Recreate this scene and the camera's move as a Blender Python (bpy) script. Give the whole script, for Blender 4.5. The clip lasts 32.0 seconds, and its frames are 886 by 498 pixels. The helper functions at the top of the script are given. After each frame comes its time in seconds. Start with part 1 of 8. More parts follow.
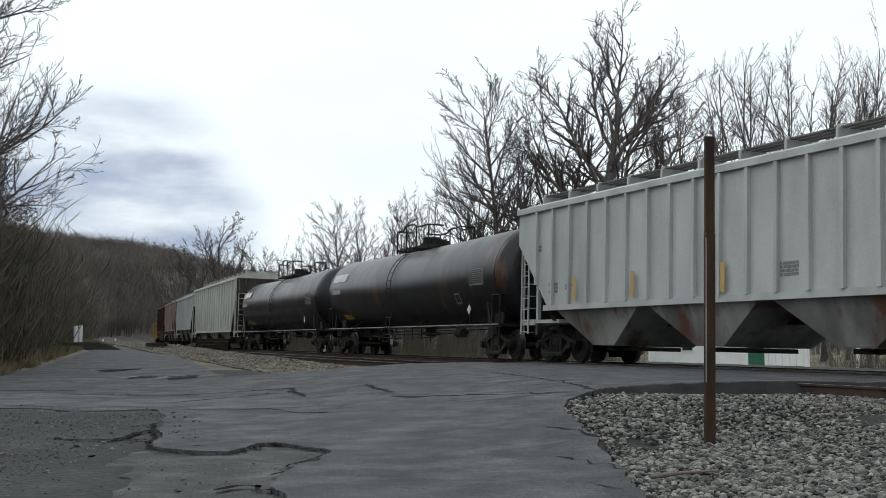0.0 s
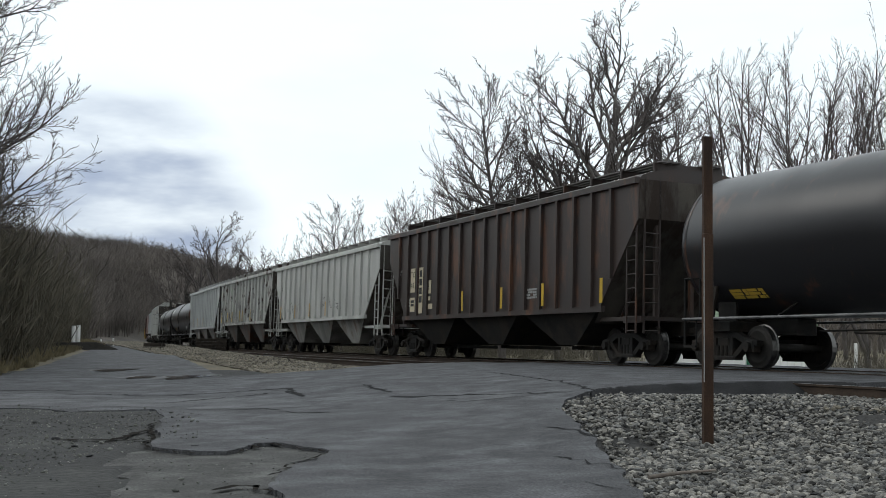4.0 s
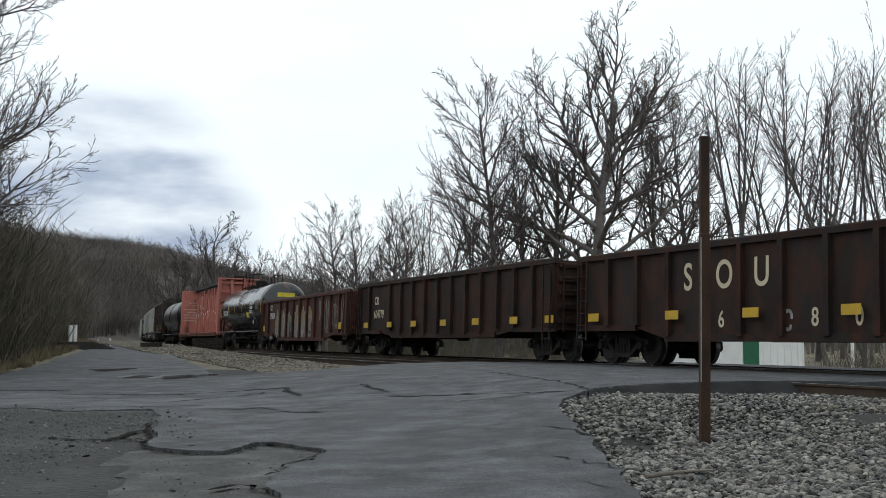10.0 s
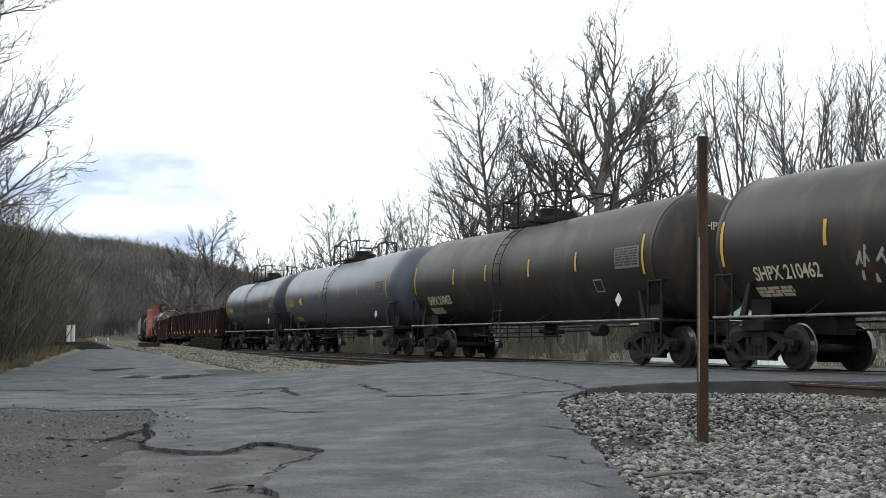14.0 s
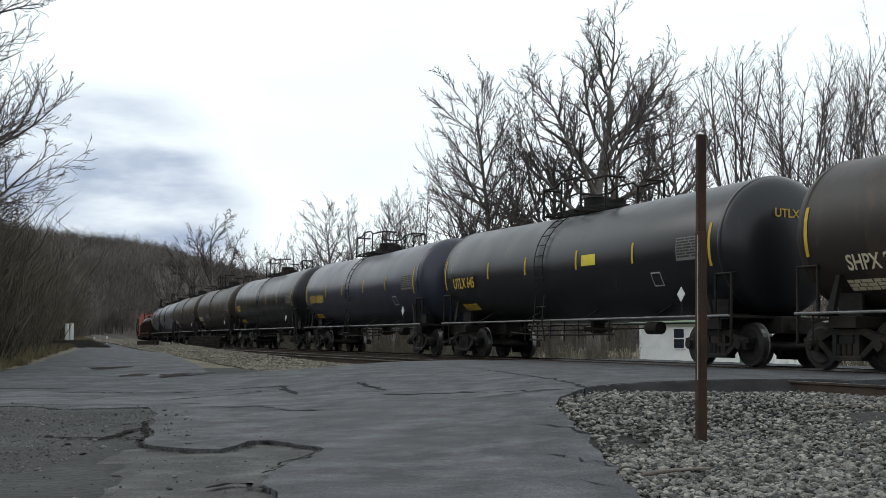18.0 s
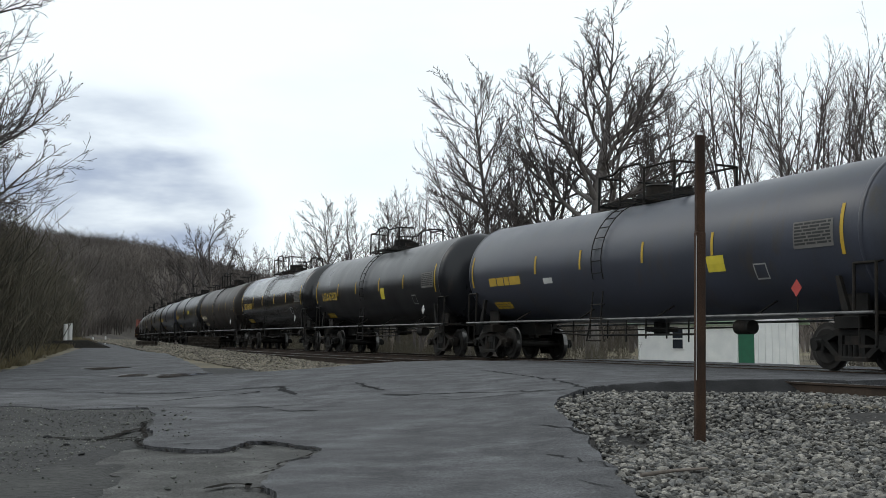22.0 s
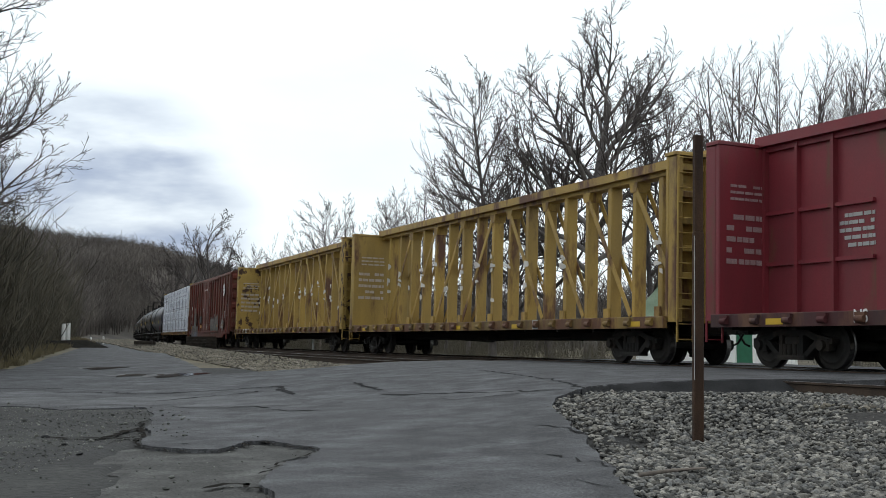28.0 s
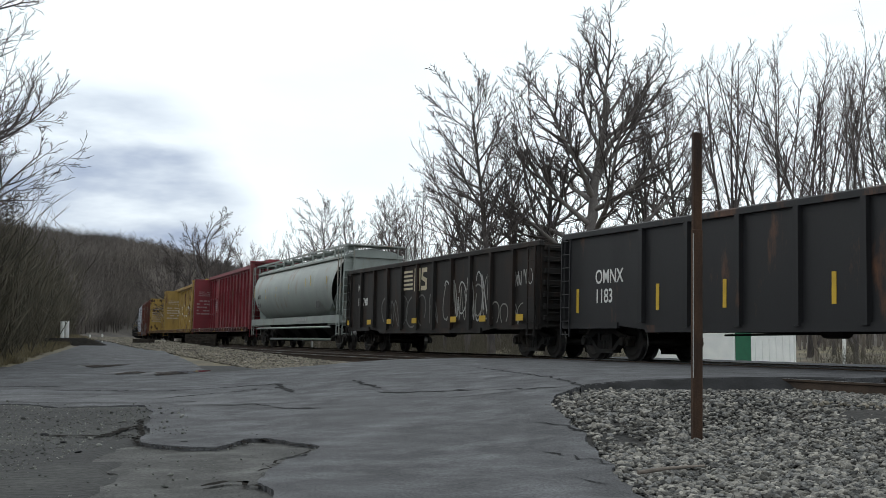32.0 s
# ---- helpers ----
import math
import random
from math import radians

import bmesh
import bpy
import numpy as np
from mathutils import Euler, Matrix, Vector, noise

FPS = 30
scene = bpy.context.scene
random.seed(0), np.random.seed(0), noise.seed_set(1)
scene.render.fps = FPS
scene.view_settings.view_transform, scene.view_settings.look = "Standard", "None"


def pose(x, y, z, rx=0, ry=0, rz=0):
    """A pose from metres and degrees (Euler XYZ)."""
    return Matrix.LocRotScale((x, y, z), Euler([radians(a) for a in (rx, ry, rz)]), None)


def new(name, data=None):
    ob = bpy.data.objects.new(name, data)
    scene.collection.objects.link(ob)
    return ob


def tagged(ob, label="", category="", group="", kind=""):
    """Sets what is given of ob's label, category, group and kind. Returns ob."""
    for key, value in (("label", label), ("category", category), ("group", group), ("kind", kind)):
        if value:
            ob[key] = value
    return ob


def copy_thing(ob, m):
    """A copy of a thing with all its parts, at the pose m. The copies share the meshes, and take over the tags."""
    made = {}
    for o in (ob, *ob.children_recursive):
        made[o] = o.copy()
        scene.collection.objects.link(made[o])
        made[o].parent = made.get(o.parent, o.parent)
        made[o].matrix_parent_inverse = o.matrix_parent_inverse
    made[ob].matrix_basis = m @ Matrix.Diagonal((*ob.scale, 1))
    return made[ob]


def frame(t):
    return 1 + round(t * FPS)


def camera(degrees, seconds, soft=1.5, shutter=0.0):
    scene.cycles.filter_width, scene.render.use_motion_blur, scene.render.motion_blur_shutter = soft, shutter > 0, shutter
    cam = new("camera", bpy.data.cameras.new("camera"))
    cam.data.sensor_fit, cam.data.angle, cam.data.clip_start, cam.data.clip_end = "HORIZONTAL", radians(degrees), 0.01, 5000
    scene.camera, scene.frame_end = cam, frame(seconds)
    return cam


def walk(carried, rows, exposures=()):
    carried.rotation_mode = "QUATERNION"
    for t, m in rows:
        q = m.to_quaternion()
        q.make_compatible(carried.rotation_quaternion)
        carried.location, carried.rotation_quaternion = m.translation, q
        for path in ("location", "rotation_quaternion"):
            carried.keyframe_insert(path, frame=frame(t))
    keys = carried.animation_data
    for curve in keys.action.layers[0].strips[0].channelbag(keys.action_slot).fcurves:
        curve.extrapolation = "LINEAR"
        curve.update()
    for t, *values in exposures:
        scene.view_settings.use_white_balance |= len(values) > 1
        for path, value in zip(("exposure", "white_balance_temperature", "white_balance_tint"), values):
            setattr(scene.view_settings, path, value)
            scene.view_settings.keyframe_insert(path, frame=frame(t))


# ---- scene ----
# Metres; z = 0 is the top of the rails of the main line, the camera stands at x = y = 0.
EYE_Z = 0.638
FOCAL = 2051.4
TILT = 4.441
cam = camera(41.83, 32.0, soft=0.65)
PAN = [(0, 7.5, 0.8), (0.5, 7.2, 1.8), (1.2, 6.5, 0.8), (3.5, 4.5, 0.8), (6, 2.5, 0.3), (9, 0, 0), (14.5, -4.5, -0.2),
       (16.5, -5.3, -2.0), (17.5, -6.3, -3.3), (20, -7.6, -2.5), (23, -9.5, -2.6), (28, -12, -2.8), (30, -12.7, -4.8), (32, -14, -6.8)]
walk(cam, [(t, pose(0, 0, EYE_Z, 90 + TILT + math.degrees(v / FOCAL), 0, math.degrees(u / FOCAL))) for t, u, v in PAN],
     exposures=[(0, -0.05), (10.5, -0.05), (11.2, 0.0), (12, 0.32), (13, 0.5), (14.5, 0.52), (15.6, 0.32), (16.5, 0.12), (17, 0.05), (19, -0.02), (24, -0.08), (25.5, 0.0), (32, 0.0)])

# ---- light: an overcast afternoon, thin bright cloud with a greyer bank low over the valley ----
world = bpy.data.worlds.new("overcast_sky")
scene.world = world
world.use_nodes = True
SUN_EL, SUN_AZ = radians(38), radians(-60)


def build_sky():
    nt = world.node_tree
    n, l = nt.nodes, nt.links
    n.clear()
    out, bg = n.new("ShaderNodeOutputWorld"), n.new("ShaderNodeBackground")
    sky = n.new("ShaderNodeTexSky")
    sky.sky_type, sky.sun_disc = "NISHITA", False
    sky.sun_elevation, sky.sun_rotation = SUN_EL, SUN_AZ
    dim = n.new("ShaderNodeVectorMath")
    dim.operation = "SCALE"
    dim.inputs["Scale"].default_value = 0.1
    l.new(sky.outputs[0], dim.inputs[0])
    tc = n.new("ShaderNodeTexCoord")
    mp = n.new("ShaderNodeMapping")
    mp.inputs["Scale"].default_value = (1.0, 1.0, 3.4)
    mp.inputs["Location"].default_value = (0.0, 0.0, 0.19)
    l.new(tc.outputs["Generated"], mp.inputs[0])
    big, fine = n.new("ShaderNodeTexNoise"), n.new("ShaderNodeTexNoise")
    for t, s, d in ((big, 2.3, 6), (fine, 9.0, 5)):
        l.new(mp.outputs[0], t.inputs["Vector"])
        t.inputs["Scale"].default_value, t.inputs["Detail"].default_value = s, d
    # the low cloud bank
    dot = n.new("ShaderNodeVectorMath")
    dot.operation = "DOT_PRODUCT"
    az, el = radians(-16.4), radians(4.6)
    dot.inputs[1].default_value = (math.sin(az) * math.cos(el), math.cos(az) * math.cos(el), math.sin(el))
    l.new(tc.outputs["Generated"], dot.inputs[0])
    bank = n.new("ShaderNodeMapRange")
    bank.interpolation_type = "SMOOTHSTEP"
    bank.inputs["From Min"].default_value, bank.inputs["From Max"].default_value = 0.9885, 0.9974
    l.new(dot.outputs["Value"], bank.inputs[0])
    mul = n.new("ShaderNodeMath")
    mul.operation = "MULTIPLY"
    l.new(bank.outputs[0], mul.inputs[0])
    fr = n.new("ShaderNodeMapRange")
    fr.inputs["From Min"].default_value, fr.inputs["From Max"].default_value = 0.3, 0.66
    fr.inputs["To Min"].default_value = 0.15
    l.new(fine.outputs[0], fr.inputs[0])
    l.new(fr.outputs[0], mul.inputs[1])
    veil = n.new("ShaderNodeMapRange")
    veil.inputs["From Min"].default_value, veil.inputs["From Max"].default_value = 0.52, 0.75
    veil.inputs["To Max"].default_value = 0.2
    l.new(big.outputs[0], veil.inputs[0])
    mx = n.new("ShaderNodeMath")
    mx.operation = "MAXIMUM"
    l.new(mul.outputs[0], mx.inputs[0])
    l.new(veil.outputs[0], mx.inputs[1])
    cl = n.new("ShaderNodeMix")
    cl.data_type = "RGBA"
    l.new(mx.outputs[0], cl.inputs["Factor"])
    cl.inputs["A"].default_value, cl.inputs["B"].default_value = (1.08, 1.17, 1.21, 1), (0.40, 0.48, 0.64, 1)
    mix = n.new("ShaderNodeMix")
    mix.data_type = "RGBA"
    mix.inputs["Factor"].default_value = 0.93
    l.new(dim.outputs[0], mix.inputs["A"])
    l.new(cl.outputs["Result"], mix.inputs["B"])
    l.new(mix.outputs["Result"], bg.inputs[0])
    bg.inputs[1].default_value = 1.0
    l.new(bg.outputs[0], out.inputs[0])


build_sky()
sun = new("sun", bpy.data.lights.new("sun", "SUN"))
sun.data.energy, sun.data.angle, sun.data.color = 0.4, radians(25), (1.0, 0.96, 0.9)
sun.rotation_euler = (radians(90) - SUN_EL, 0, -SUN_AZ + math.pi)
scene.view_settings.exposure = 0.0


# ---- materials ----
def ramp_node(n, stops):
    r = n.new("ShaderNodeValToRGB")
    e = r.color_ramp.elements
    while len(e) < len(stops):
        e.new(0.5)
    for q, (p, c) in zip(e, stops):
        q.position, q.color = p, (*c, 1)
    return r


MATS = {}


def surf(name, c1, c2, scale=3.0, rough=0.7, metal=0.0, bump=0.3, grain=40.0, grain_amt=0.25, stain=None, stain_amt=0.0, stain_scale=0.8,
         streak=1.0, spec=0.4, island=0.0, contrast=(0.35, 0.65), lo=0.12):
    """Two-scale surface: broad mottling from c1 to c2, fine grain, stains or rust of a third colour. streak < 1 draws it out downwards."""
    if name in MATS:
        return MATS[name]
    m = bpy.data.materials.new(name)
    m.use_nodes = True
    nt = m.node_tree
    n, l = nt.nodes, nt.links
    b = n["Principled BSDF"]
    tc, oi = n.new("ShaderNodeTexCoord"), n.new("ShaderNodeObjectInfo")
    off = n.new("ShaderNodeVectorMath")
    off.operation = "MULTIPLY_ADD"
    off.inputs[1].default_value = (37, 53, 11)
    l.new(oi.outputs["Random"], off.inputs[0])
    l.new(tc.outputs["Object"], off.inputs[2])
    mp = n.new("ShaderNodeMapping")
    mp.inputs["Scale"].default_value = (1, 1, streak)
    l.new(off.outputs[0], mp.inputs[0])
    a, g = n.new("ShaderNodeTexNoise"), n.new("ShaderNodeTexNoise")
    a.inputs["Scale"].default_value, a.inputs["Detail"].default_value = scale, 6
    g.inputs["Scale"].default_value, g.inputs["Detail"].default_value = grain, 4
    l.new(mp.outputs[0], a.inputs["Vector"])
    l.new(off.outputs[0], g.inputs["Vector"])
    rp = ramp_node(n, [(contrast[0], c1), (contrast[1], c2)])
    l.new(a.outputs[0], rp.inputs[0])
    col = rp.outputs[0]
    if stain:
        s = n.new("ShaderNodeTexNoise")
        s.inputs["Scale"].default_value, s.inputs["Detail"].default_value, s.inputs["Roughness"].default_value = stain_scale, 9, 0.65
        l.new(mp.outputs[0], s.inputs["Vector"])
        t = 0.72 - 0.35 * stain_amt
        mr = n.new("ShaderNodeMapRange")
        mr.inputs["From Min"].default_value, mr.inputs["From Max"].default_value = t - lo, t
        l.new(s.outputs[0], mr.inputs[0])
        mx = n.new("ShaderNodeMix")
        mx.data_type = "RGBA"
        l.new(mr.outputs[0], mx.inputs["Factor"])
        l.new(col, mx.inputs["A"])
        mx.inputs["B"].default_value = (*stain, 1)
        col = mx.outputs["Result"]
    gr = n.new("ShaderNodeMapRange")
    gr.inputs["From Min"].default_value, gr.inputs["From Max"].default_value = 0.25, 0.75
    gr.inputs["To Min"].default_value, gr.inputs["To Max"].default_value = 1 - grain_amt, 1 + grain_amt
    l.new(g.outputs[0], gr.inputs[0])
    sc = n.new("ShaderNodeVectorMath")
    sc.operation = "SCALE"
    l.new(col, sc.inputs[0])
    val = gr.outputs[0]
    if island:
        ge = n.new("ShaderNodeNewGeometry")
        ir = n.new("ShaderNodeMapRange")
        ir.inputs["To Min"].default_value, ir.inputs["To Max"].default_value = 1 - island, 1 + island
        l.new(ge.outputs["Random Per Island"], ir.inputs[0])
        mu = n.new("ShaderNodeMath")
        mu.operation = "MULTIPLY"
        l.new(val, mu.inputs[0])
        l.new(ir.outputs[0], mu.inputs[1])
        val = mu.outputs[0]
    l.new(val, sc.inputs["Scale"])
    l.new(sc.outputs[0], b.inputs["Base Color"])
    rr = n.new("ShaderNodeMapRange")
    rr.inputs["To Min"].default_value, rr.inputs["To Max"].default_value = max(0.05, rough - 0.12), min(1, rough + 0.12)
    l.new(a.outputs[0], rr.inputs[0])
    l.new(rr.outputs[0], b.inputs["Roughness"])
    b.inputs["Metallic"].default_value = metal
    b.inputs["Specular IOR Level"].default_value = spec
    if bump:
        bp = n.new("ShaderNodeBump")
        bp.inputs["Strength"].default_value, bp.inputs["Distance"].default_value = bump, 0.02
        l.new(g.outputs[0], bp.inputs["Height"])
        l.new(bp.outputs[0], b.inputs["Normal"])
    MATS[name] = m
    return m


def paint(name, c, rust=0.2, dirt=0.25, rough=0.5, rustc=(0.10, 0.045, 0.025), spec=0.4, streak=0.3, edge=0.12, patch=1.3):
    """Weathered paint on steel, streaked downwards, with rust showing through."""
    dirt = min(0.75, dirt * 1.7)
    d = tuple(v * (1 - dirt) + 0.022 * dirt for v in c)
    return surf(name, d, c, scale=1.1, rough=rough, bump=0.06, grain=25, grain_amt=0.08, stain=rustc, stain_amt=rust, stain_scale=patch, streak=streak, spec=spec, lo=edge)


def plain(name, c, rough=0.6, metal=0.0):
    return surf(name, tuple(v * 0.85 for v in c), c, scale=4, rough=rough, metal=metal, bump=0.05, grain=60, grain_amt=0.06)


asphalt = surf("old_asphalt", (0.08, 0.081, 0.087), (0.158, 0.159, 0.168), scale=0.7, rough=0.8, bump=1.0, grain=48, grain_amt=0.6, stain=(0.05, 0.05, 0.053), stain_amt=0.38, stain_scale=1.7, lo=0.3, contrast=(0.3, 0.7), spec=0.3)
worn_base = surf("worn_base_course", (0.062, 0.061, 0.058), (0.118, 0.116, 0.111), scale=1.6, rough=0.9, bump=1.0, grain=42, grain_amt=0.6, stain=(0.045, 0.044, 0.041), stain_amt=0.45, stain_scale=2.2, lo=0.2)
fresh_asphalt = surf("tar_seal", (0.014, 0.014, 0.0145), (0.03, 0.03, 0.031), scale=1.5, rough=0.9, bump=0.4, grain=60, grain_amt=0.3, spec=0.08)
soil = surf("gravelly_soil", (0.075, 0.062, 0.043), (0.15, 0.125, 0.085), scale=0.25, rough=0.95, bump=0.6, grain=18, grain_amt=0.35, stain=(0.17, 0.145, 0.085), stain_amt=0.3, stain_scale=0.1, lo=0.15)
litter = surf("broken_tar_and_gravel", (0.02, 0.021, 0.0185), (0.072, 0.074, 0.066), scale=2.2, rough=0.9, bump=0.9, grain=14, grain_amt=0.5, stain=(0.02, 0.0195, 0.019), stain_amt=0.6, stain_scale=0.5, lo=0.22)
# bed under the stones; its near-black colour holds the shade of their gaps
ballast_base = surf("shaded_ballast_bed", (0.012, 0.0112, 0.0105), (0.034, 0.031, 0.028), scale=2, rough=0.95, bump=0.9, grain=16, grain_amt=0.5)
ballast_stone = surf("ballast_stone", (0.086, 0.085, 0.082), (0.19, 0.178, 0.156), scale=9, rough=0.9, bump=0.3, grain=60, grain_amt=0.2, island=0.78, contrast=(0.42, 0.58))
ballast_tan = surf("weathered_ballast", (0.10, 0.088, 0.068), (0.20, 0.178, 0.14), scale=1.5, rough=0.9, bump=0.3, grain=40, grain_amt=0.2, island=0.45)
dull_stone = surf("dull_gravel", (0.06, 0.062, 0.056), (0.16, 0.159, 0.144), scale=2, rough=0.9, bump=0.2, island=0.75)
rail_side = surf("rusty_rail", (0.026, 0.017, 0.012), (0.055, 0.037, 0.026), scale=3, rough=0.85, metal=0.1, bump=0.2)
rail_top = surf("worn_rail_head", (0.15, 0.145, 0.14), (0.24, 0.235, 0.23), scale=5, rough=0.45, metal=0.7, bump=0.03)
tie_wood = surf("creosoted_timber", (0.018, 0.015, 0.013), (0.05, 0.042, 0.034), scale=4, rough=0.95, bump=0.5, grain=30, spec=0.15)
bark = surf("grey_bark", (0.052, 0.045, 0.044), (0.12, 0.106, 0.1), scale=2.5, rough=0.95, bump=0.4, grain=30, streak=0.4)
bark_oak = surf("oak_bark", (0.085, 0.076, 0.072), (0.175, 0.158, 0.148), scale=2.5, rough=0.95, bump=0.4, grain=30, streak=0.4)
bark_pale = surf("pale_bark", (0.12, 0.10, 0.085), (0.24, 0.205, 0.175), scale=2.5, rough=0.95, bump=0.4, grain=30, streak=0.4)
twig = surf("twigs", (0.042, 0.035, 0.034), (0.085, 0.071, 0.067), scale=2, rough=0.95, bump=0.0)
twig_red = surf("reddish_twigs", (0.044, 0.031, 0.031), (0.083, 0.06, 0.058), scale=2, rough=0.95, bump=0.0)
brush_mat = surf("dead_brush", (0.046, 0.041, 0.03), (0.108, 0.095, 0.068), scale=1.0, rough=0.95, bump=0.0, island=0.35)
grass_dry = surf("dry_grass", (0.10, 0.085, 0.05), (0.20, 0.165, 0.095), scale=0.6, rough=0.95, bump=0.0, island=0.3)
woods_mat = surf("bare_woods", (0.082, 0.071, 0.064), (0.16, 0.138, 0.122), scale=0.02, rough=1.0, bump=0.0, island=0.35)
hill_soil = surf("leaf_litter", (0.055, 0.047, 0.04), (0.11, 0.093, 0.078), scale=0.03, rough=1.0, bump=0.3, grain=1.5, grain_amt=0.4)
rust_post = surf("rusty_steel_post", (0.022, 0.012, 0.008), (0.07, 0.036, 0.019), scale=4, rough=0.85, metal=0.2, bump=0.4, grain=50, streak=0.3)
white_plastic = plain("white_plastic", (0.72, 0.72, 0.70))
white_siding = surf("white_siding", (0.78, 0.79, 0.78), (0.88, 0.88, 0.86), scale=1.5, rough=0.6, bump=0.05, grain=30, grain_amt=0.05)
green_roof = surf("green_metal_roof", (0.20, 0.28, 0.19), (0.29, 0.37, 0.26), scale=0.8, rough=0.45, bump=0.05)
green_door = plain("green_door", (0.02, 0.13, 0.07))
dark_glass = plain("window_glass", (0.03, 0.035, 0.045), rough=0.1)
puddle = surf("puddle_water", (0.02, 0.02, 0.022), (0.035, 0.035, 0.038), scale=1, rough=0.14, bump=0.0, spec=0.9)
steel_dark = surf("grimy_steel", (0.006, 0.0058, 0.0055), (0.017, 0.016, 0.0145), scale=2.5, rough=0.75, metal=0.15, bump=0.15, grain=35, stain=(0.024, 0.019, 0.015), stain_amt=0.35, stain_scale=1.2, spec=0.25)
wheel_face = surf("grimy_wheel", (0.010, 0.009, 0.008), (0.026, 0.023, 0.02), scale=4, rough=0.7, metal=0.3, bump=0.1)
wheel_tread = surf("worn_tread", (0.09, 0.087, 0.084), (0.17, 0.166, 0.16), scale=6, rough=0.35, metal=0.9, bump=0.02)
yellow_stripe = plain("yellow_reflector", (0.5, 0.32, 0.025))
yellow_panel = plain("yellow_plate", (0.68, 0.55, 0.05))
white_mark = plain("white_stencil", (0.62, 0.62, 0.60))
grey_mark = plain("faded_stencil", (0.34, 0.34, 0.33))
black_mark = plain("black_stencil", (0.03, 0.03, 0.03))
gold_mark = plain("yellow_stencil", (0.55, 0.36, 0.05))
red_mark = plain("red_mark", (0.45, 0.06, 0.05))
amber_mark = plain("orange_paint_mark", (0.45, 0.22, 0.05))
blue_mark = plain("navy_print", (0.06, 0.07, 0.14))
cream_mark = plain("cream_lettering", (0.55, 0.48, 0.34))
tag_white = plain("white_spray_paint", (0.34, 0.34, 0.33))
tag_gold = plain("tan_spray_paint", (0.25, 0.17, 0.06))
tag_grey = plain("dim_grey_spray_paint", (0.10, 0.10, 0.095))
tag_dull = plain("dull_white_spray_paint", (0.2, 0.195, 0.18))
tag_blue = plain("blue_grey_spray_paint", (0.13, 0.16, 0.22))
tag_faint = plain("faint_spray_paint", (0.105, 0.068, 0.06))
tag_black = plain("black_spray_paint", (0.025, 0.025, 0.025))
# earth of the mound; also the painted shade at the road's broken edge
earth_edge_shade = surf("dark_earth", (0.008, 0.007, 0.006), (0.02, 0.0175, 0.015), scale=3, rough=1.0, bump=0.6, spec=0.04)
puddle_edge = surf("dried_silt", (0.10, 0.10, 0.10), (0.16, 0.16, 0.158), scale=2, rough=0.85, bump=0.1, spec=0.3)
puddle.node_tree.links.remove(puddle.node_tree.nodes["Principled BSDF"].inputs["Roughness"].links[0])
puddle.node_tree.nodes["Principled BSDF"].inputs["Roughness"].default_value = 0.03


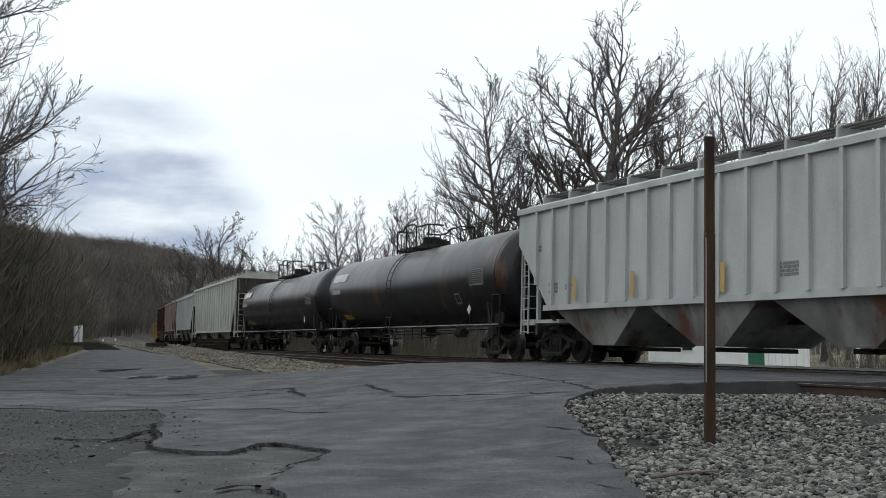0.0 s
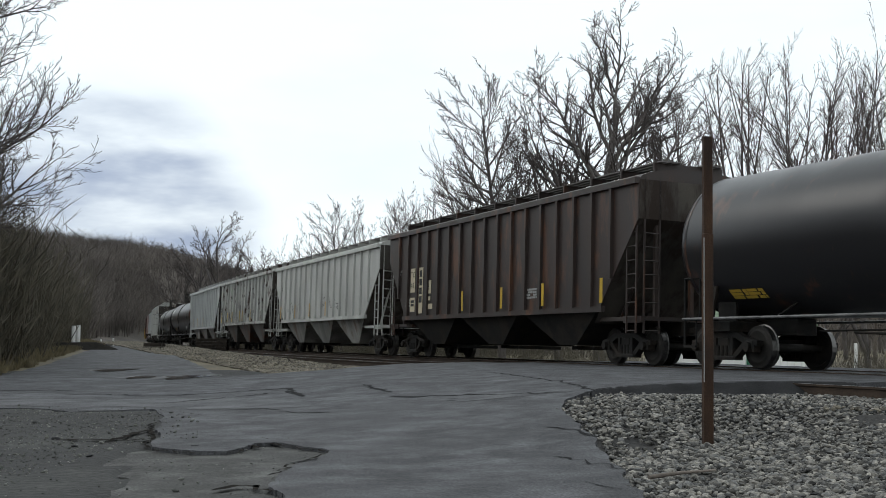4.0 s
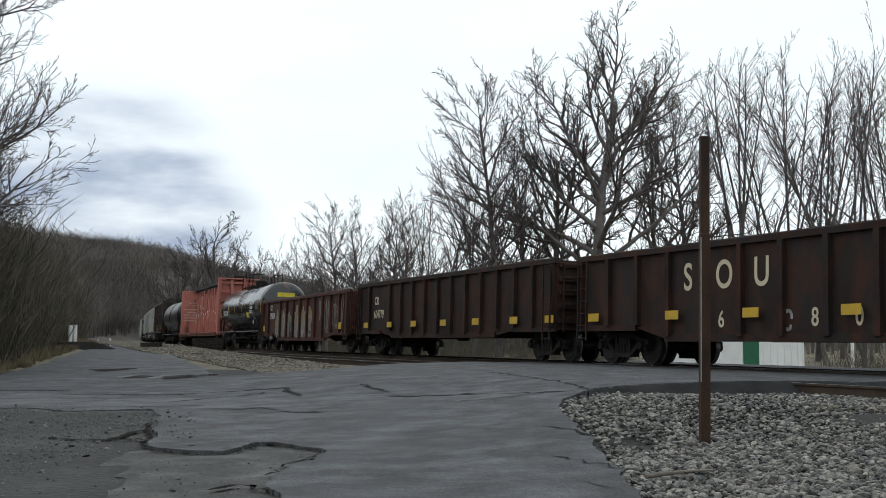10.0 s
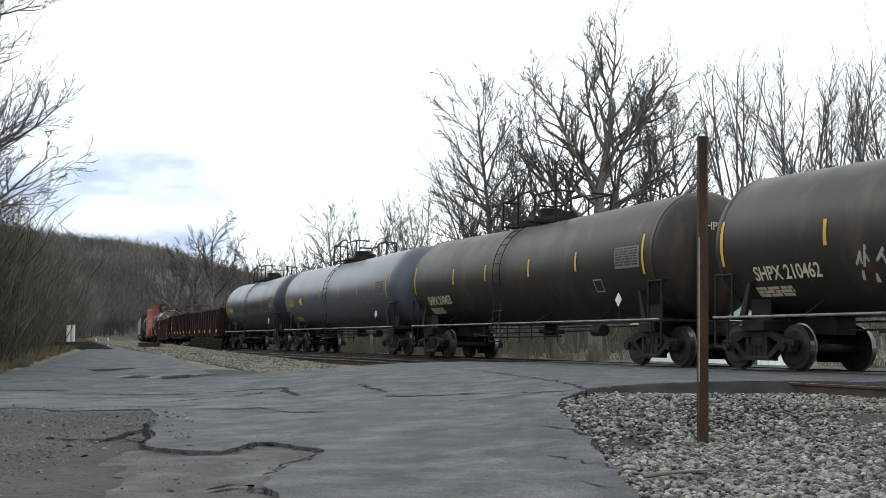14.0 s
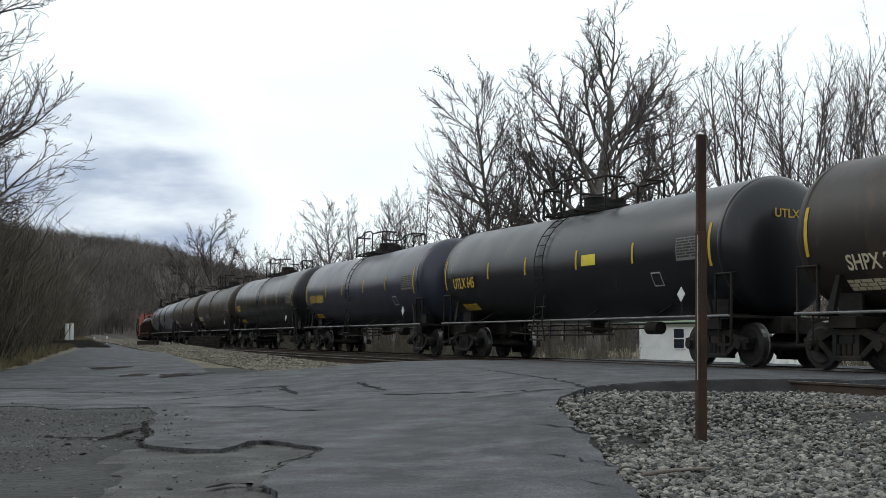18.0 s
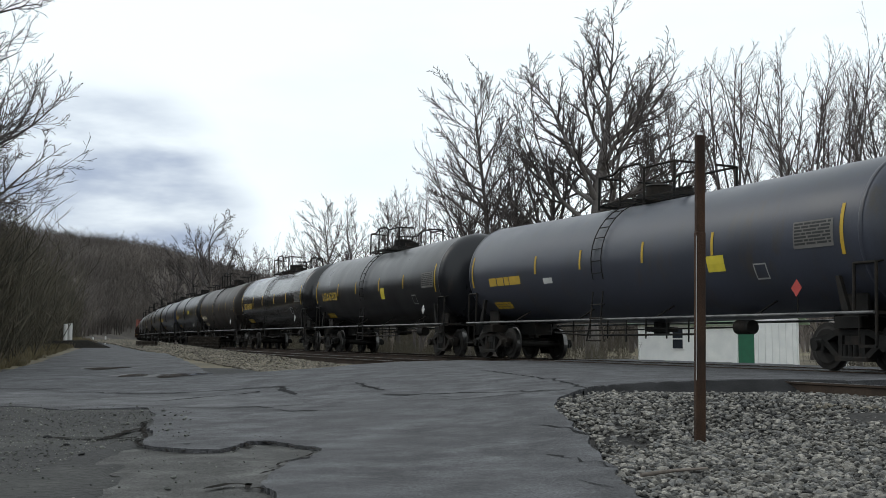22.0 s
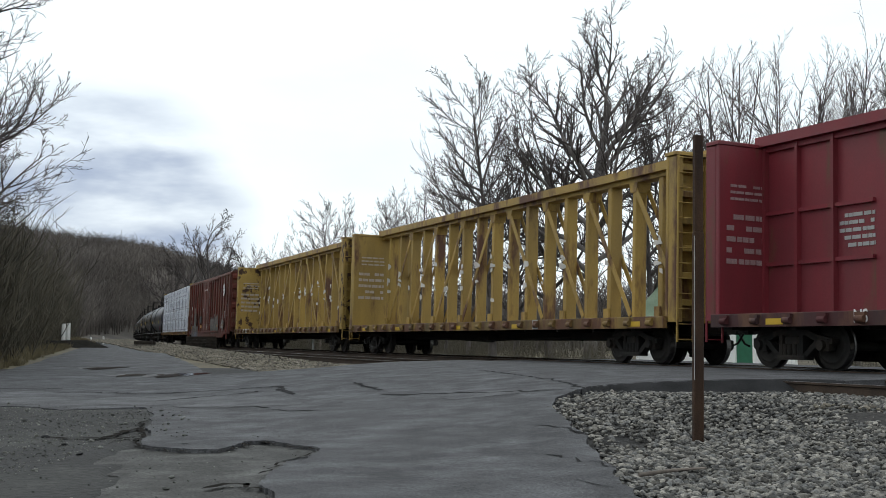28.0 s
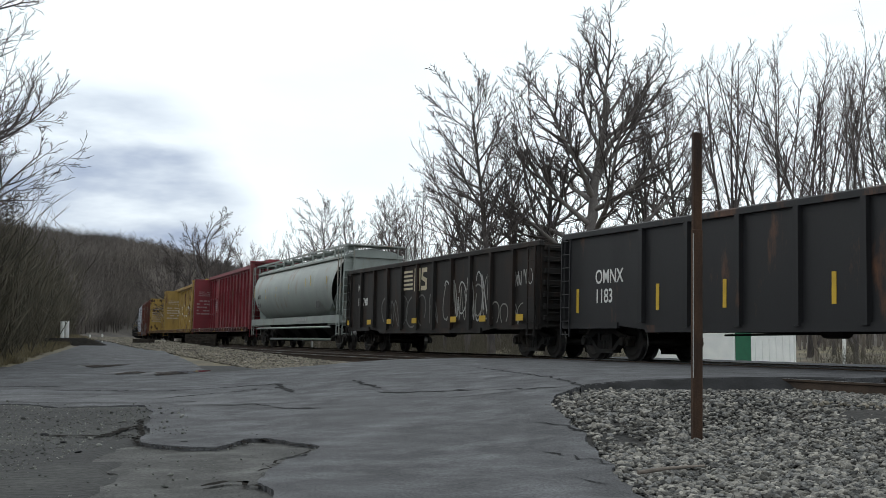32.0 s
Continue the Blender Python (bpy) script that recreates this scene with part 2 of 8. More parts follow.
# ---- mesh helpers ----
class G:
    """Collects vertices and faces of one mesh."""

    def __init__(self):
        self.v, self.f, self.s = [], [], []

    def add(self, vs, fs, smooth=False):
        o = len(self.v)
        self.v += [tuple(p) for p in vs]
        self.f += [tuple(i + o for i in q) for q in fs]
        self.s += [smooth] * len(fs)
        return self

    def box(self, x0, x1, y0, y1, z0, z1, c=0.0):
        """A box; c chamfers its edges along z and the top."""
        if not c:
            p = [(x, y, z) for z in (z0, z1) for x, y in ((x0, y0), (x1, y0), (x1, y1), (x0, y1))]
            return self.add(p, [(3, 2, 1, 0), (4, 5, 6, 7), (0, 1, 5, 4), (1, 2, 6, 5), (2, 3, 7, 6), (3, 0, 4, 7)])
        ring = lambda d, z: [(x0 + d, y0 + c + d, z), (x0 + c + d, y0 + d, z), (x1 - c - d, y0 + d, z), (x1 - d, y0 + c + d, z),
                             (x1 - d, y1 - c - d, z), (x1 - c - d, y1 - d, z), (x0 + c + d, y1 - d, z), (x0 + d, y1 - c - d, z)]
        p = ring(0, z0) + ring(0, z1 - c) + ring(c * 0.7, z1)
        f = [tuple(range(7, -1, -1)), tuple(range(16, 24))]
        for a in (0, 8):
            f += [(a + i, a + (i + 1) % 8, a + 8 + (i + 1) % 8, a + 8 + i) for i in range(8)]
        return self.add(p, f)

    def cyl(self, a, b, r0, r1=None, n=10, caps=True):
        a, b = Vector(a), Vector(b)
        r1 = r0 if r1 is None else r1
        d = (b - a).normalized()
        u = d.orthogonal().normalized()
        w = d.cross(u)
        p = []
        for c, r in ((a, r0), (b, r1)):
            p += [c + (u * math.cos(t) + w * math.sin(t)) * r for t in (2 * math.pi * i / n for i in range(n))]
        self.add(p, [(i, (i + 1) % n, n + (i + 1) % n, n + i) for i in range(n)], n > 5)
        if caps:
            self.add(p, [tuple(range(n - 1, -1, -1)), tuple(range(n, 2 * n))])
        return self

    def pipe(self, pts, r, n=6):
        for a, b in zip(pts, pts[1:]):
            self.cyl(a, b, r, n=n)
        return self

    def prism(self, prof, y0, y1):
        """A profile of (x, z) points, drawn from y0 to y1."""
        k = len(prof)
        p = [(x, y0, z) for x, z in prof] + [(x, y1, z) for x, z in prof]
        return self.add(p, [tuple(range(k)), tuple(range(2 * k - 1, k - 1, -1))] + [(i + k, (i + 1) % k + k, (i + 1) % k, i) for i in range(k)])

    def loft(self, rings, smooth=True, closed=True, caps=True):
        k = len(rings[0])
        p = [q for r in rings for q in r]
        f = []
        for j in range(len(rings) - 1):
            for i in range(k if closed else k - 1):
                f.append((j * k + i, j * k + (i + 1) % k, (j + 1) * k + (i + 1) % k, (j + 1) * k + i))
        self.add(p, f, smooth)
        if caps:
            self.add(rings[0], [tuple(range(k - 1, -1, -1))])
            self.add(rings[-1], [tuple(range(k))])
        return self

    def mesh(self, name, mat):
        m = bpy.data.meshes.new(name)
        m.from_pydata(self.v, [], self.f)
        m.polygons.foreach_set("use_smooth", self.s)
        m.materials.append(mat)
        m.update()
        return m


def part(name, g, mat, parent=None, label="", at=None):
    """Links a mesh as one object, a part of parent or a thing of its own."""
    ob = new(name, g.mesh(name, mat) if isinstance(g, G) else g)
    if parent:
        ob.parent = parent
    if at:
        ob.location = at
    if label:
        ob["label"] = label
    return ob


def thing(name, label, category, m=None, group="", kind=""):
    e = new(name)
    e.empty_display_size = 0.3
    if m is not None:
        e.matrix_basis = m
    return tagged(e, label, category, group, kind)


FONT_MESH = {}


def lettering(text, size, mat, parent, x, y, z, name="lettering", bold=0.0, label="", wide=1.0, end=False):
    """Letters on a car's side (or on its rear end), read from the camera's side of the track."""
    key = (text, size, mat.name, bold)
    if key not in FONT_MESH:
        c = bpy.data.curves.new("letters", "FONT")
        c.body, c.size, c.offset, c.extrude = text, size, bold, 0.002
        o = bpy.data.objects.new("letters", c)
        me = bpy.data.meshes.new_from_object(o)
        bpy.data.objects.remove(o)
        bpy.data.curves.remove(c)
        me.materials.clear()
        me.materials.append(mat)
        FONT_MESH[key] = me
    ob = part(name, FONT_MESH[key], mat, parent, label)
    ob.matrix_basis = pose(x, y, z, 90, 0, -90 if end else 180) @ Matrix.Diagonal((wide, 1, 1, 1))
    return ob


# ---- plan of the tracks ----
TX, TY, TH = 9.512, 20.0, radians(24.03)   # where s = 0, and the heading there, left of +y
BEND, EASE = 1 / 653.1, 7.47e-6              # right-hand curvature at s = 0, easing off to nothing
S_END = BEND / EASE
SIDING = 4.4
CANT = 1.6
S_TAB = np.arange(-700, 1400, 0.5)


def heading(s):
    q = np.clip(s, -25, S_END)
    return TH - BEND * q + EASE * q * q / 2 - np.clip(s - 260, 0, 400) / 420


_a = heading((S_TAB[1:] + S_TAB[:-1]) / 2)
X_TAB = np.concatenate([[0], np.cumsum(-np.sin(_a) * 0.5)])
Y_TAB = np.concatenate([[0], np.cumsum(np.cos(_a) * 0.5)])
X_TAB += TX - np.interp(0, S_TAB, X_TAB)
Y_TAB += TY - np.interp(0, S_TAB, Y_TAB)


def track(s, off=0.0):
    """Place and heading at s metres along the main line, off metres to its left (the camera's side)."""
    a = float(heading(s))
    return float(np.interp(s, S_TAB, X_TAB)) - math.cos(a) * off, float(np.interp(s, S_TAB, Y_TAB)) - math.sin(a) * off, a


def along(x, y):
    """s and left-hand offset d of points (arrays) from the main line."""
    x, y = np.asarray(x, float), np.asarray(y, float)
    s = (x - TX) * -math.sin(TH) + (y - TY) * math.cos(TH)
    for _ in range(6):
        s = np.clip(s, -690, 1390)
        a = heading(s)
        u, v = x - np.interp(s, S_TAB, X_TAB), y - np.interp(s, S_TAB, Y_TAB)
        s = s - u * np.sin(a) + v * np.cos(a)
    a = heading(s)
    u, v = x - np.interp(s, S_TAB, X_TAB), y - np.interp(s, S_TAB, Y_TAB)
    return s, -(u * np.cos(a) + v * np.sin(a))


def smooth(a, b, v):
    t = np.clip((np.asarray(v, float) - a) / (b - a), 0, 1)
    return t * t * (3 - 2 * t)


WAVES = {}


def wave(x, y, k, seed):
    """Cheap smooth noise, about -1 to 1."""
    if seed not in WAVES:
        r = random.Random(seed)
        WAVES[seed] = [(r.uniform(0, 6.28), r.uniform(0, 6.28), r.uniform(0.6, 1.9)) for i in range(6)]
    return sum(np.sin(k * f * (x * math.cos(a) + y * math.sin(a)) + p) for a, p, f in WAVES[seed]) / 3.2


def base_z(x, y):
    """Height of the road side of the line: low at the camera, rising up the valley."""
    r = np.hypot(x, np.maximum(y, 0))
    return np.interp(r, [0, 13, 20, 27, 42, 70, 140, 400], [-0.5, -0.5, -0.44, -0.35, -0.1, 0.27, 0.6, 0.7])


def hill_z(x, y):
    r, az = np.hypot(x, y), np.degrees(np.arctan2(x, y))
    top = np.interp(az, [-180, -90, -40, -22, -19, -15, -12, -8, 0, 30, 90, 180], [30, 62, 55, 47, 42, 37, 32, 22, 10, 10, 25, 30])
    h = (top + 1.5 * wave(az, r * 0, 0.6, 5)) * smooth(190, 600, r)
    return h * (1 + 0.03 * wave(x, y, 0.03, 9))


def land_z(x, y):
    """Height of the bare ground."""
    s, d = along(x, y)
    near = base_z(x, y)
    far = np.interp(d, [-400, -60, -30, -8, -3.4], [-0.6, -0.75, -0.85, -0.7, -0.28])
    z = np.where(d > 3, near, far)
    bed = smooth(9.6, 6.8, d) * smooth(-6.5, -3.2, d)
    z = z * (1 - bed) + np.minimum(-0.26, 9) * bed
    keep = 1 - smooth(26, 10, np.abs(d)) * smooth(520, 420, s)
    z = z + hill_z(x, y) * keep
    return z + 0.02 * wave(x, y, 0.9, 3) * smooth(200, 60, np.hypot(x, y))


def road_z(x, y):
    """Top of the asphalt: climbs to the rails at the crossing."""
    s, d = along(x, y)
    b = base_z(x, y) + 0.028 + 0.014 * wave(x, y, 0.8, 11)
    up = smooth(13.5, 5.6, d) * smooth(-10, -4, d)
    z = b * (1 - up) + np.interp(d, [2.2, 2.9], [-0.025, 0.014]) * up
    return np.where(d < -2, np.interp(d, [-14, -8, -3], [-0.75, -0.5, -0.025]), z)


def radial_grid(r0, r1, ratio, n, a0=-180.0, a1=180.0):
    rs = [r0]
    while rs[-1] < r1:
        rs.append(rs[-1] * ratio)
    az = np.radians(np.linspace(a0, a1, n, endpoint=(a1 - a0) < 359))
    R, A = np.meshgrid(np.array(rs), az, indexing="ij")
    return R * np.sin(A), R * np.cos(A)


def grid_faces(h, w, wrap):
    q = []
    for i in range(h - 1):
        for j in range(w if wrap else w - 1):
            k = (j + 1) % w
            q.append((i * w + j, (i + 1) * w + j, (i + 1) * w + k, i * w + k))
    return q


def build_ground():
    x, y = radial_grid(1.2, 3500, 1.045, 540)
    z = land_z(x, y)
    # sink below the asphalt and the pot holes
    z = z - 0.12 * (in_polygon(x.ravel(), y.ravel(), ROAD)[0].reshape(x.shape) > 0.2)
    z = z - 0.06 * (in_polygon(x.ravel(), y.ravel(), WORN)[0].reshape(x.shape) > 0.05)
    ap = in_polygon(x.ravel(), y.ravel(), APRON)[0].reshape(x.shape) > -0.6
    z = np.where(ap, np.minimum(z, heap_z(x.ravel(), y.ravel()).reshape(x.shape) - 0.3), z)
    vs = np.stack([x, y, z], -1).reshape(-1, 3).tolist()
    fs = grid_faces(*x.shape, True)
    vs.append((0, 0, float(z[0].mean())))
    c, w = len(vs) - 1, x.shape[1]
    fs += [(j, (j + 1) % w, c) for j in range(w)]
    g = G().add(vs, fs, True)
    ob = part("ground", g, soil)
    ob.data.materials.append(hill_soil)
    ob.data.materials.append(litter)
    r, dd = np.hypot(x, y)[:-1].ravel(), along(x, y)[1][:-1].ravel()
    idx = np.zeros(len(fs), int)
    idx[:len(r)] = np.where(r > 150, 1, np.where((dd > 5) & (r < 34), 2, 0))
    idx[len(r):] = 2
    ob.data.polygons.foreach_set("material_index", idx)
    tagged(ob, "bare gravelly soil and dry grass of the valley floor", "ground", kind="structure")


def in_polygon(px, py, poly):
    """Signed distance (positive inside) and nearest boundary point."""
    best = np.full(px.shape, 1e9)
    nx, ny = px.copy(), py.copy()
    inside = np.zeros(px.shape, bool)
    for (ax, ay), (bx, by) in zip(poly, poly[1:] + poly[:1]):
        dx, dy = bx - ax, by - ay
        t = np.clip(((px - ax) * dx + (py - ay) * dy) / (dx * dx + dy * dy + 1e-12), 0, 1)
        qx, qy = ax + t * dx, ay + t * dy
        d = np.hypot(px - qx, py - qy)
        m = d < best
        best, nx, ny = np.where(m, d, best), np.where(m, qx, nx), np.where(m, qy, ny)
        cross = ((ay > py) != (by > py)) & (px < (bx - ax) * (py - ay) / ((by - ay) if abs(by - ay) > 1e-9 else 1e-9) + ax)
        inside ^= cross
    return np.where(inside, best, -best), nx, ny


def ragged(poly, step, amp, seed):
    """A polygon with its sides broken up irregularly."""
    r = random.Random(seed)
    out = []
    for (ax, ay), (bx, by) in zip(poly, poly[1:] + poly[:1]):
        L = math.hypot(bx - ax, by - ay)
        n = max(1, int(L / (step * (1 + 0.03 * math.hypot(ax, ay)))))
        for i in range(n):
            t = i / n
            j = amp * (0.4 if i == 0 else 1)
            out.append((ax + (bx - ax) * t + r.uniform(-j, j), ay + (by - ay) * t + r.uniform(-j, j)))
    return out


ROAD = ragged([(-1.3, 1.5), (1.2, 1.5), (1.41, 8.0), (1.41, 8.95), (1.44, 10.25), (1.48, 11.97), (1.46, 13.3), (1.42, 14.6), (1.56, 15.5), (1.85, 16.2), (2.13, 16.85), (2.7, 17.1), (3.74, 17.1), (5.35, 17.25), (5.9, 16.85), (9.2, 19.0), (14.5, 23.2), (22, 29), (14, 42),
               (6.5, 36.5), (1.4, 33.3), (-0.9, 30.2), (-2.6, 27.5), (-5.2, 27.0), (-7.5, 35), (-11.3, 48), (-17.3, 72), (-25.3, 100), (-40, 150), (-44, 150),
               (-28.6, 100), (-20.6, 70), (-15.2, 48), (-12.4, 36), (-10.6, 27), (-11.5, 20.5), (-8.3, 18.3), (-6.8, 18.0), (-6.3, 18.1), (-5.6, 17.4), (-5.0, 17.8), (-4.5, 18.0), (-4.0, 16.6), (-3.8, 15.55), (-3.54, 14.25), (-3.26, 13.36), (-3.2, 12.7),
               (-2.99, 12.04), (-2.77, 11.86), (-2.45, 11.68), (-2.16, 11.68), (-2.04, 12.29), (-2.03, 12.77), (-1.72, 12.56), (-1.49, 12.17), (-1.14, 11.86), (-1.2, 11.12), (-1.35, 10.6), (-1.41, 9.64), (-1.35, 8.9), (-1.12, 8.2)], 0.16, 0.045, 4)
WORN = ragged([(-1.0, 6.0), (-0.9, 8.2), (-1.1, 9.2), (-1.0, 11.0), (-0.9, 11.9), (-1.7, 12.9), (-2.3, 12.9), (-3.1, 12.4), (-3.3, 11.2), (-2.9, 10.2), (-2.5, 9.2), (-2.3, 8.0), (-2.0, 6.0)], 0.14, 0.09, 7)


APRON = [(1.2, 5.0), (1.43, 8.0), (1.43, 9.0), (1.47, 10.3), (1.52, 12.0), (1.5, 13.3), (1.46, 14.5), (1.62, 15.4), (1.92, 16.05), (2.2, 16.7), (3.74, 16.9), (5.35, 17.05), (5.98, 16.7), (9.0, 18.6), (12.5, 15.6), (10, 9), (6, 5)]


def heap_z(x, y):
    """Top of the loose stone in front of the crossing: swells towards the middle."""
    sd = in_polygon(np.atleast_1d(x).astype(float), np.atleast_1d(y).astype(float), APRON)[0]
    s, d = along(x, y)
    lift = np.maximum(np.interp(d, [4, 5.2, 6.6, 9.0, 11], [-0.18, -0.2, -0.29, -0.5, -0.55]), np.interp(17.1 - np.asarray(y, float), [0, 1.2, 2.5, 4.0, 5.5], [-0.15, -0.18, -0.3, -0.48, -0.55]))
    return np.maximum(base_z(x, y) - 0.01, np.where(np.atleast_1d(d) < 13, lift, -9)) + 0.03 * smooth(0, 1.4, sd) + 0.035 * wave(x, y, 1.3, 21)


def sheet(poly, height, lift, skirt, name, mat, grid=(3, 170, 1.02, 620, -40, 48)):
    """A ragged sheet of paving over the ground, with its broken edge showing."""
    x, y = radial_grid(*grid)
    h, w = x.shape
    sd, nx, ny = in_polygon(x.ravel(), y.ravel(), poly)
    fx, fy = np.where(sd < 0, nx, x.ravel()), np.where(sd < 0, ny, y.ravel())
    fz = height(fx, fy) + lift
    sdg = sd.reshape(h, w)
    used, vs, fs = {}, [], []

    def vid(k):
        if k not in used:
            used[k] = len(vs)
            vs.append((fx[k], fy[k], fz[k]))
        return used[k]

    edges = {}
    for i in range(h - 1):
        for j in range(w - 1):
            c = (sdg[i, j], sdg[i + 1, j], sdg[i + 1, j + 1], sdg[i, j + 1])
            if sum(v > 0 for v in c) >= 2:
                q = [vid(k) for k in (i * w + j, (i + 1) * w + j, (i + 1) * w + j + 1, i * w + j + 1)]
                fs.append(tuple(q))
                for a, b in zip(q, q[1:] + q[:1]):
                    edges[(a, b)] = 1
    rim = [(a, b) for a, b in edges if (b, a) not in edges]
    low = {}
    for a, b in rim:
        for k in (a, b):
            if k not in low:
                low[k] = len(vs)
                p = vs[k]
                vs.append((p[0], p[1], p[2] - skirt))
    fs += [(b, a, low[a], low[b]) for a, b in rim]
    return part(name, G().add(vs, fs, False), mat)


def rail_line(off, s0, s1, name, label):
    """One running rail as a profile swept along the curve."""
    prof = [(-0.07, -0.18), (0.07, -0.18), (0.07, -0.165), (0.012, -0.15), (0.012, -0.045), (0.036, -0.03), (0.036, 0), (-0.036, 0), (-0.036, -0.03), (-0.012, -0.045), (-0.012, -0.15), (-0.07, -0.165)]
    rings, s = [], s0
    while s <= s1:
        x, y, a = track(s, off)
        rings.append([(x - math.cos(a) * u, y - math.sin(a) * u, v) for u, v in prof])
        s += 4.0
    g = G().loft(rings, smooth=False)
    ob = part(name, g, rail_side)
    ob.data.materials.append(rail_top)
    k = len(prof)
    for i, p in enumerate(ob.data.polygons):
        if i < (len(rings) - 1) * k and i % k in (6,):
            p.material_index = 1
    return tagged(ob, label, "rail", kind="structure")


CROSSING = (-4.5, 14.5)


def build_tracks():
    for off, lab in ((0, "worn steel rail of the main line"), (SIDING, "rusty steel rail of the siding")):
        for g in (-0.7535, 0.7535):
            rail_line(off + g, -140, 420 if off == 0 else 200, "rail", lab)
    tie = G().box(-0.11, 0.11, -1.3, 1.3, -0.17, 0, c=0.015).mesh("tie", tie_wood)
    bed = thing("track_bed", "creosoted timber ties bedded in ballast", "ties", kind="structure")
    rest = G()
    rng = random.Random(8)
    for off in (0, SIDING):
        s = -120.0
        while s < (400 if off == 0 else 200):
            x, y, a = track(s, off)
            on_road = CROSSING[0] - (s_off := (2.0 if off else 0.0)) < s < CROSSING[1] - s_off if s < 40 else False
            if not on_road:
                if -4 < s < 70:
                    t = part("tie", tie, tie_wood, bed)
                    t.matrix_basis = pose(x, y, -0.185, 0, 0, math.degrees(a) + 90 + rng.uniform(-1, 1))
                else:
                    m = pose(x, y, -0.185, 0, 0, math.degrees(a) + 90)
                    p = [m @ Vector(q) for q in ((-.11, -1.3, -.17), (.11, -1.3, -.17), (.11, 1.3, -.17), (-.11, 1.3, -.17), (-.11, -1.3, 0), (.11, -1.3, 0), (.11, 1.3, 0), (-.11, 1.3, 0))]
                    rest.add(p, [(4, 5, 6, 7), (0, 1, 5, 4), (1, 2, 6, 5), (2, 3, 7, 6), (3, 0, 4, 7)])
            s += 0.53
    tagged(part("far_ties", rest, tie_wood, bed), kind="stuff")


def build_ballast_bed():
    """The crushed-stone shoulders of both tracks as one swept bank."""
    for s0, s1, nm in ((-140, -3.2, "a"), (13.5, 420, "b")):
        rings, s = [], s0
        while s <= s1:
            row = []
            for d, z in ((-4.6, -0.75), (-2.6, -0.24), (-1.5, -0.2), (2.2, -0.22), (SIDING + 1.6, -0.2), (SIDING + 2.6, -0.26), (SIDING + 4.6, -0.75)):
                x, y, a = track(s, d)
                row.append((x, y, z + 0.03 * math.sin(s * 1.7 + d * 3)))
            rings.append(row)
            s += 1.0 if s < 90 else 6.0
        g = G().loft(rings, smooth=True, closed=False, caps=False)
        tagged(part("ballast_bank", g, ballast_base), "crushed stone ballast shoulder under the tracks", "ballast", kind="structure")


build_ground()
road = tagged(sheet(ROAD, road_z, 0.0, 0.22, "road", asphalt), "cracked grey asphalt road climbing over a level crossing", "road", kind="structure")
tagged(sheet(WORN, lambda x, y: base_z(x, y) - 0.012 + 0.01 * wave(x, y, 1.6, 13), 0.0, 0.1, "worn_base", worn_base, grid=(5, 14, 1.008, 300, -40, 0)), "worn lower course of asphalt where the surface broke away", "road", kind="structure")


def build_crossing_bank():
    """Dark asphalt shoulder that slopes from the crossing down to the loose stone."""
    line = [Vector(q) for q in ((2.1, 16.8), (2.3, 16.95), (2.7, 17.1), (3.74, 17.1), (5.3, 17.24), (5.62, 17.05), (5.92, 16.86))]
    out = Vector((-0.1, -1.0))
    rings, n = [], 60
    r = random.Random(3)
    for i in range(n + 1):
        f = i / n * (len(line) - 1)
        k = min(int(f), len(line) - 2)
        p = line[k].lerp(line[k + 1], f - k)
        top = float(road_z(p.x, p.y)) + 0.006
        low = float(heap_z(p.x + out.x * 0.55, p.y + out.y * 0.55)[0]) - 0.04
        row = []
        for w, k in ((-0.12, 0.0), (0.04, 0.03), (0.16, 0.3), (0.3, 0.66), (0.5, 1.0), (0.62, 1.25)):
            q = w + (r.uniform(-0.02, 0.02) if w > 0 else 0)
            row.append((p.x + out.x * q, p.y + out.y * q, top + (low - top) * k + (r.uniform(-0.012, 0.012) if 0 < k < 1 else 0)))
        rings.append(row)
    tagged(part("crossing_bank", G().loft(rings, smooth=True, closed=False, caps=False), fresh_asphalt), "black asphalt shoulder sloping off the crossing", "road", kind="structure")


build_crossing_bank()
build_tracks()
build_ballast_bed()


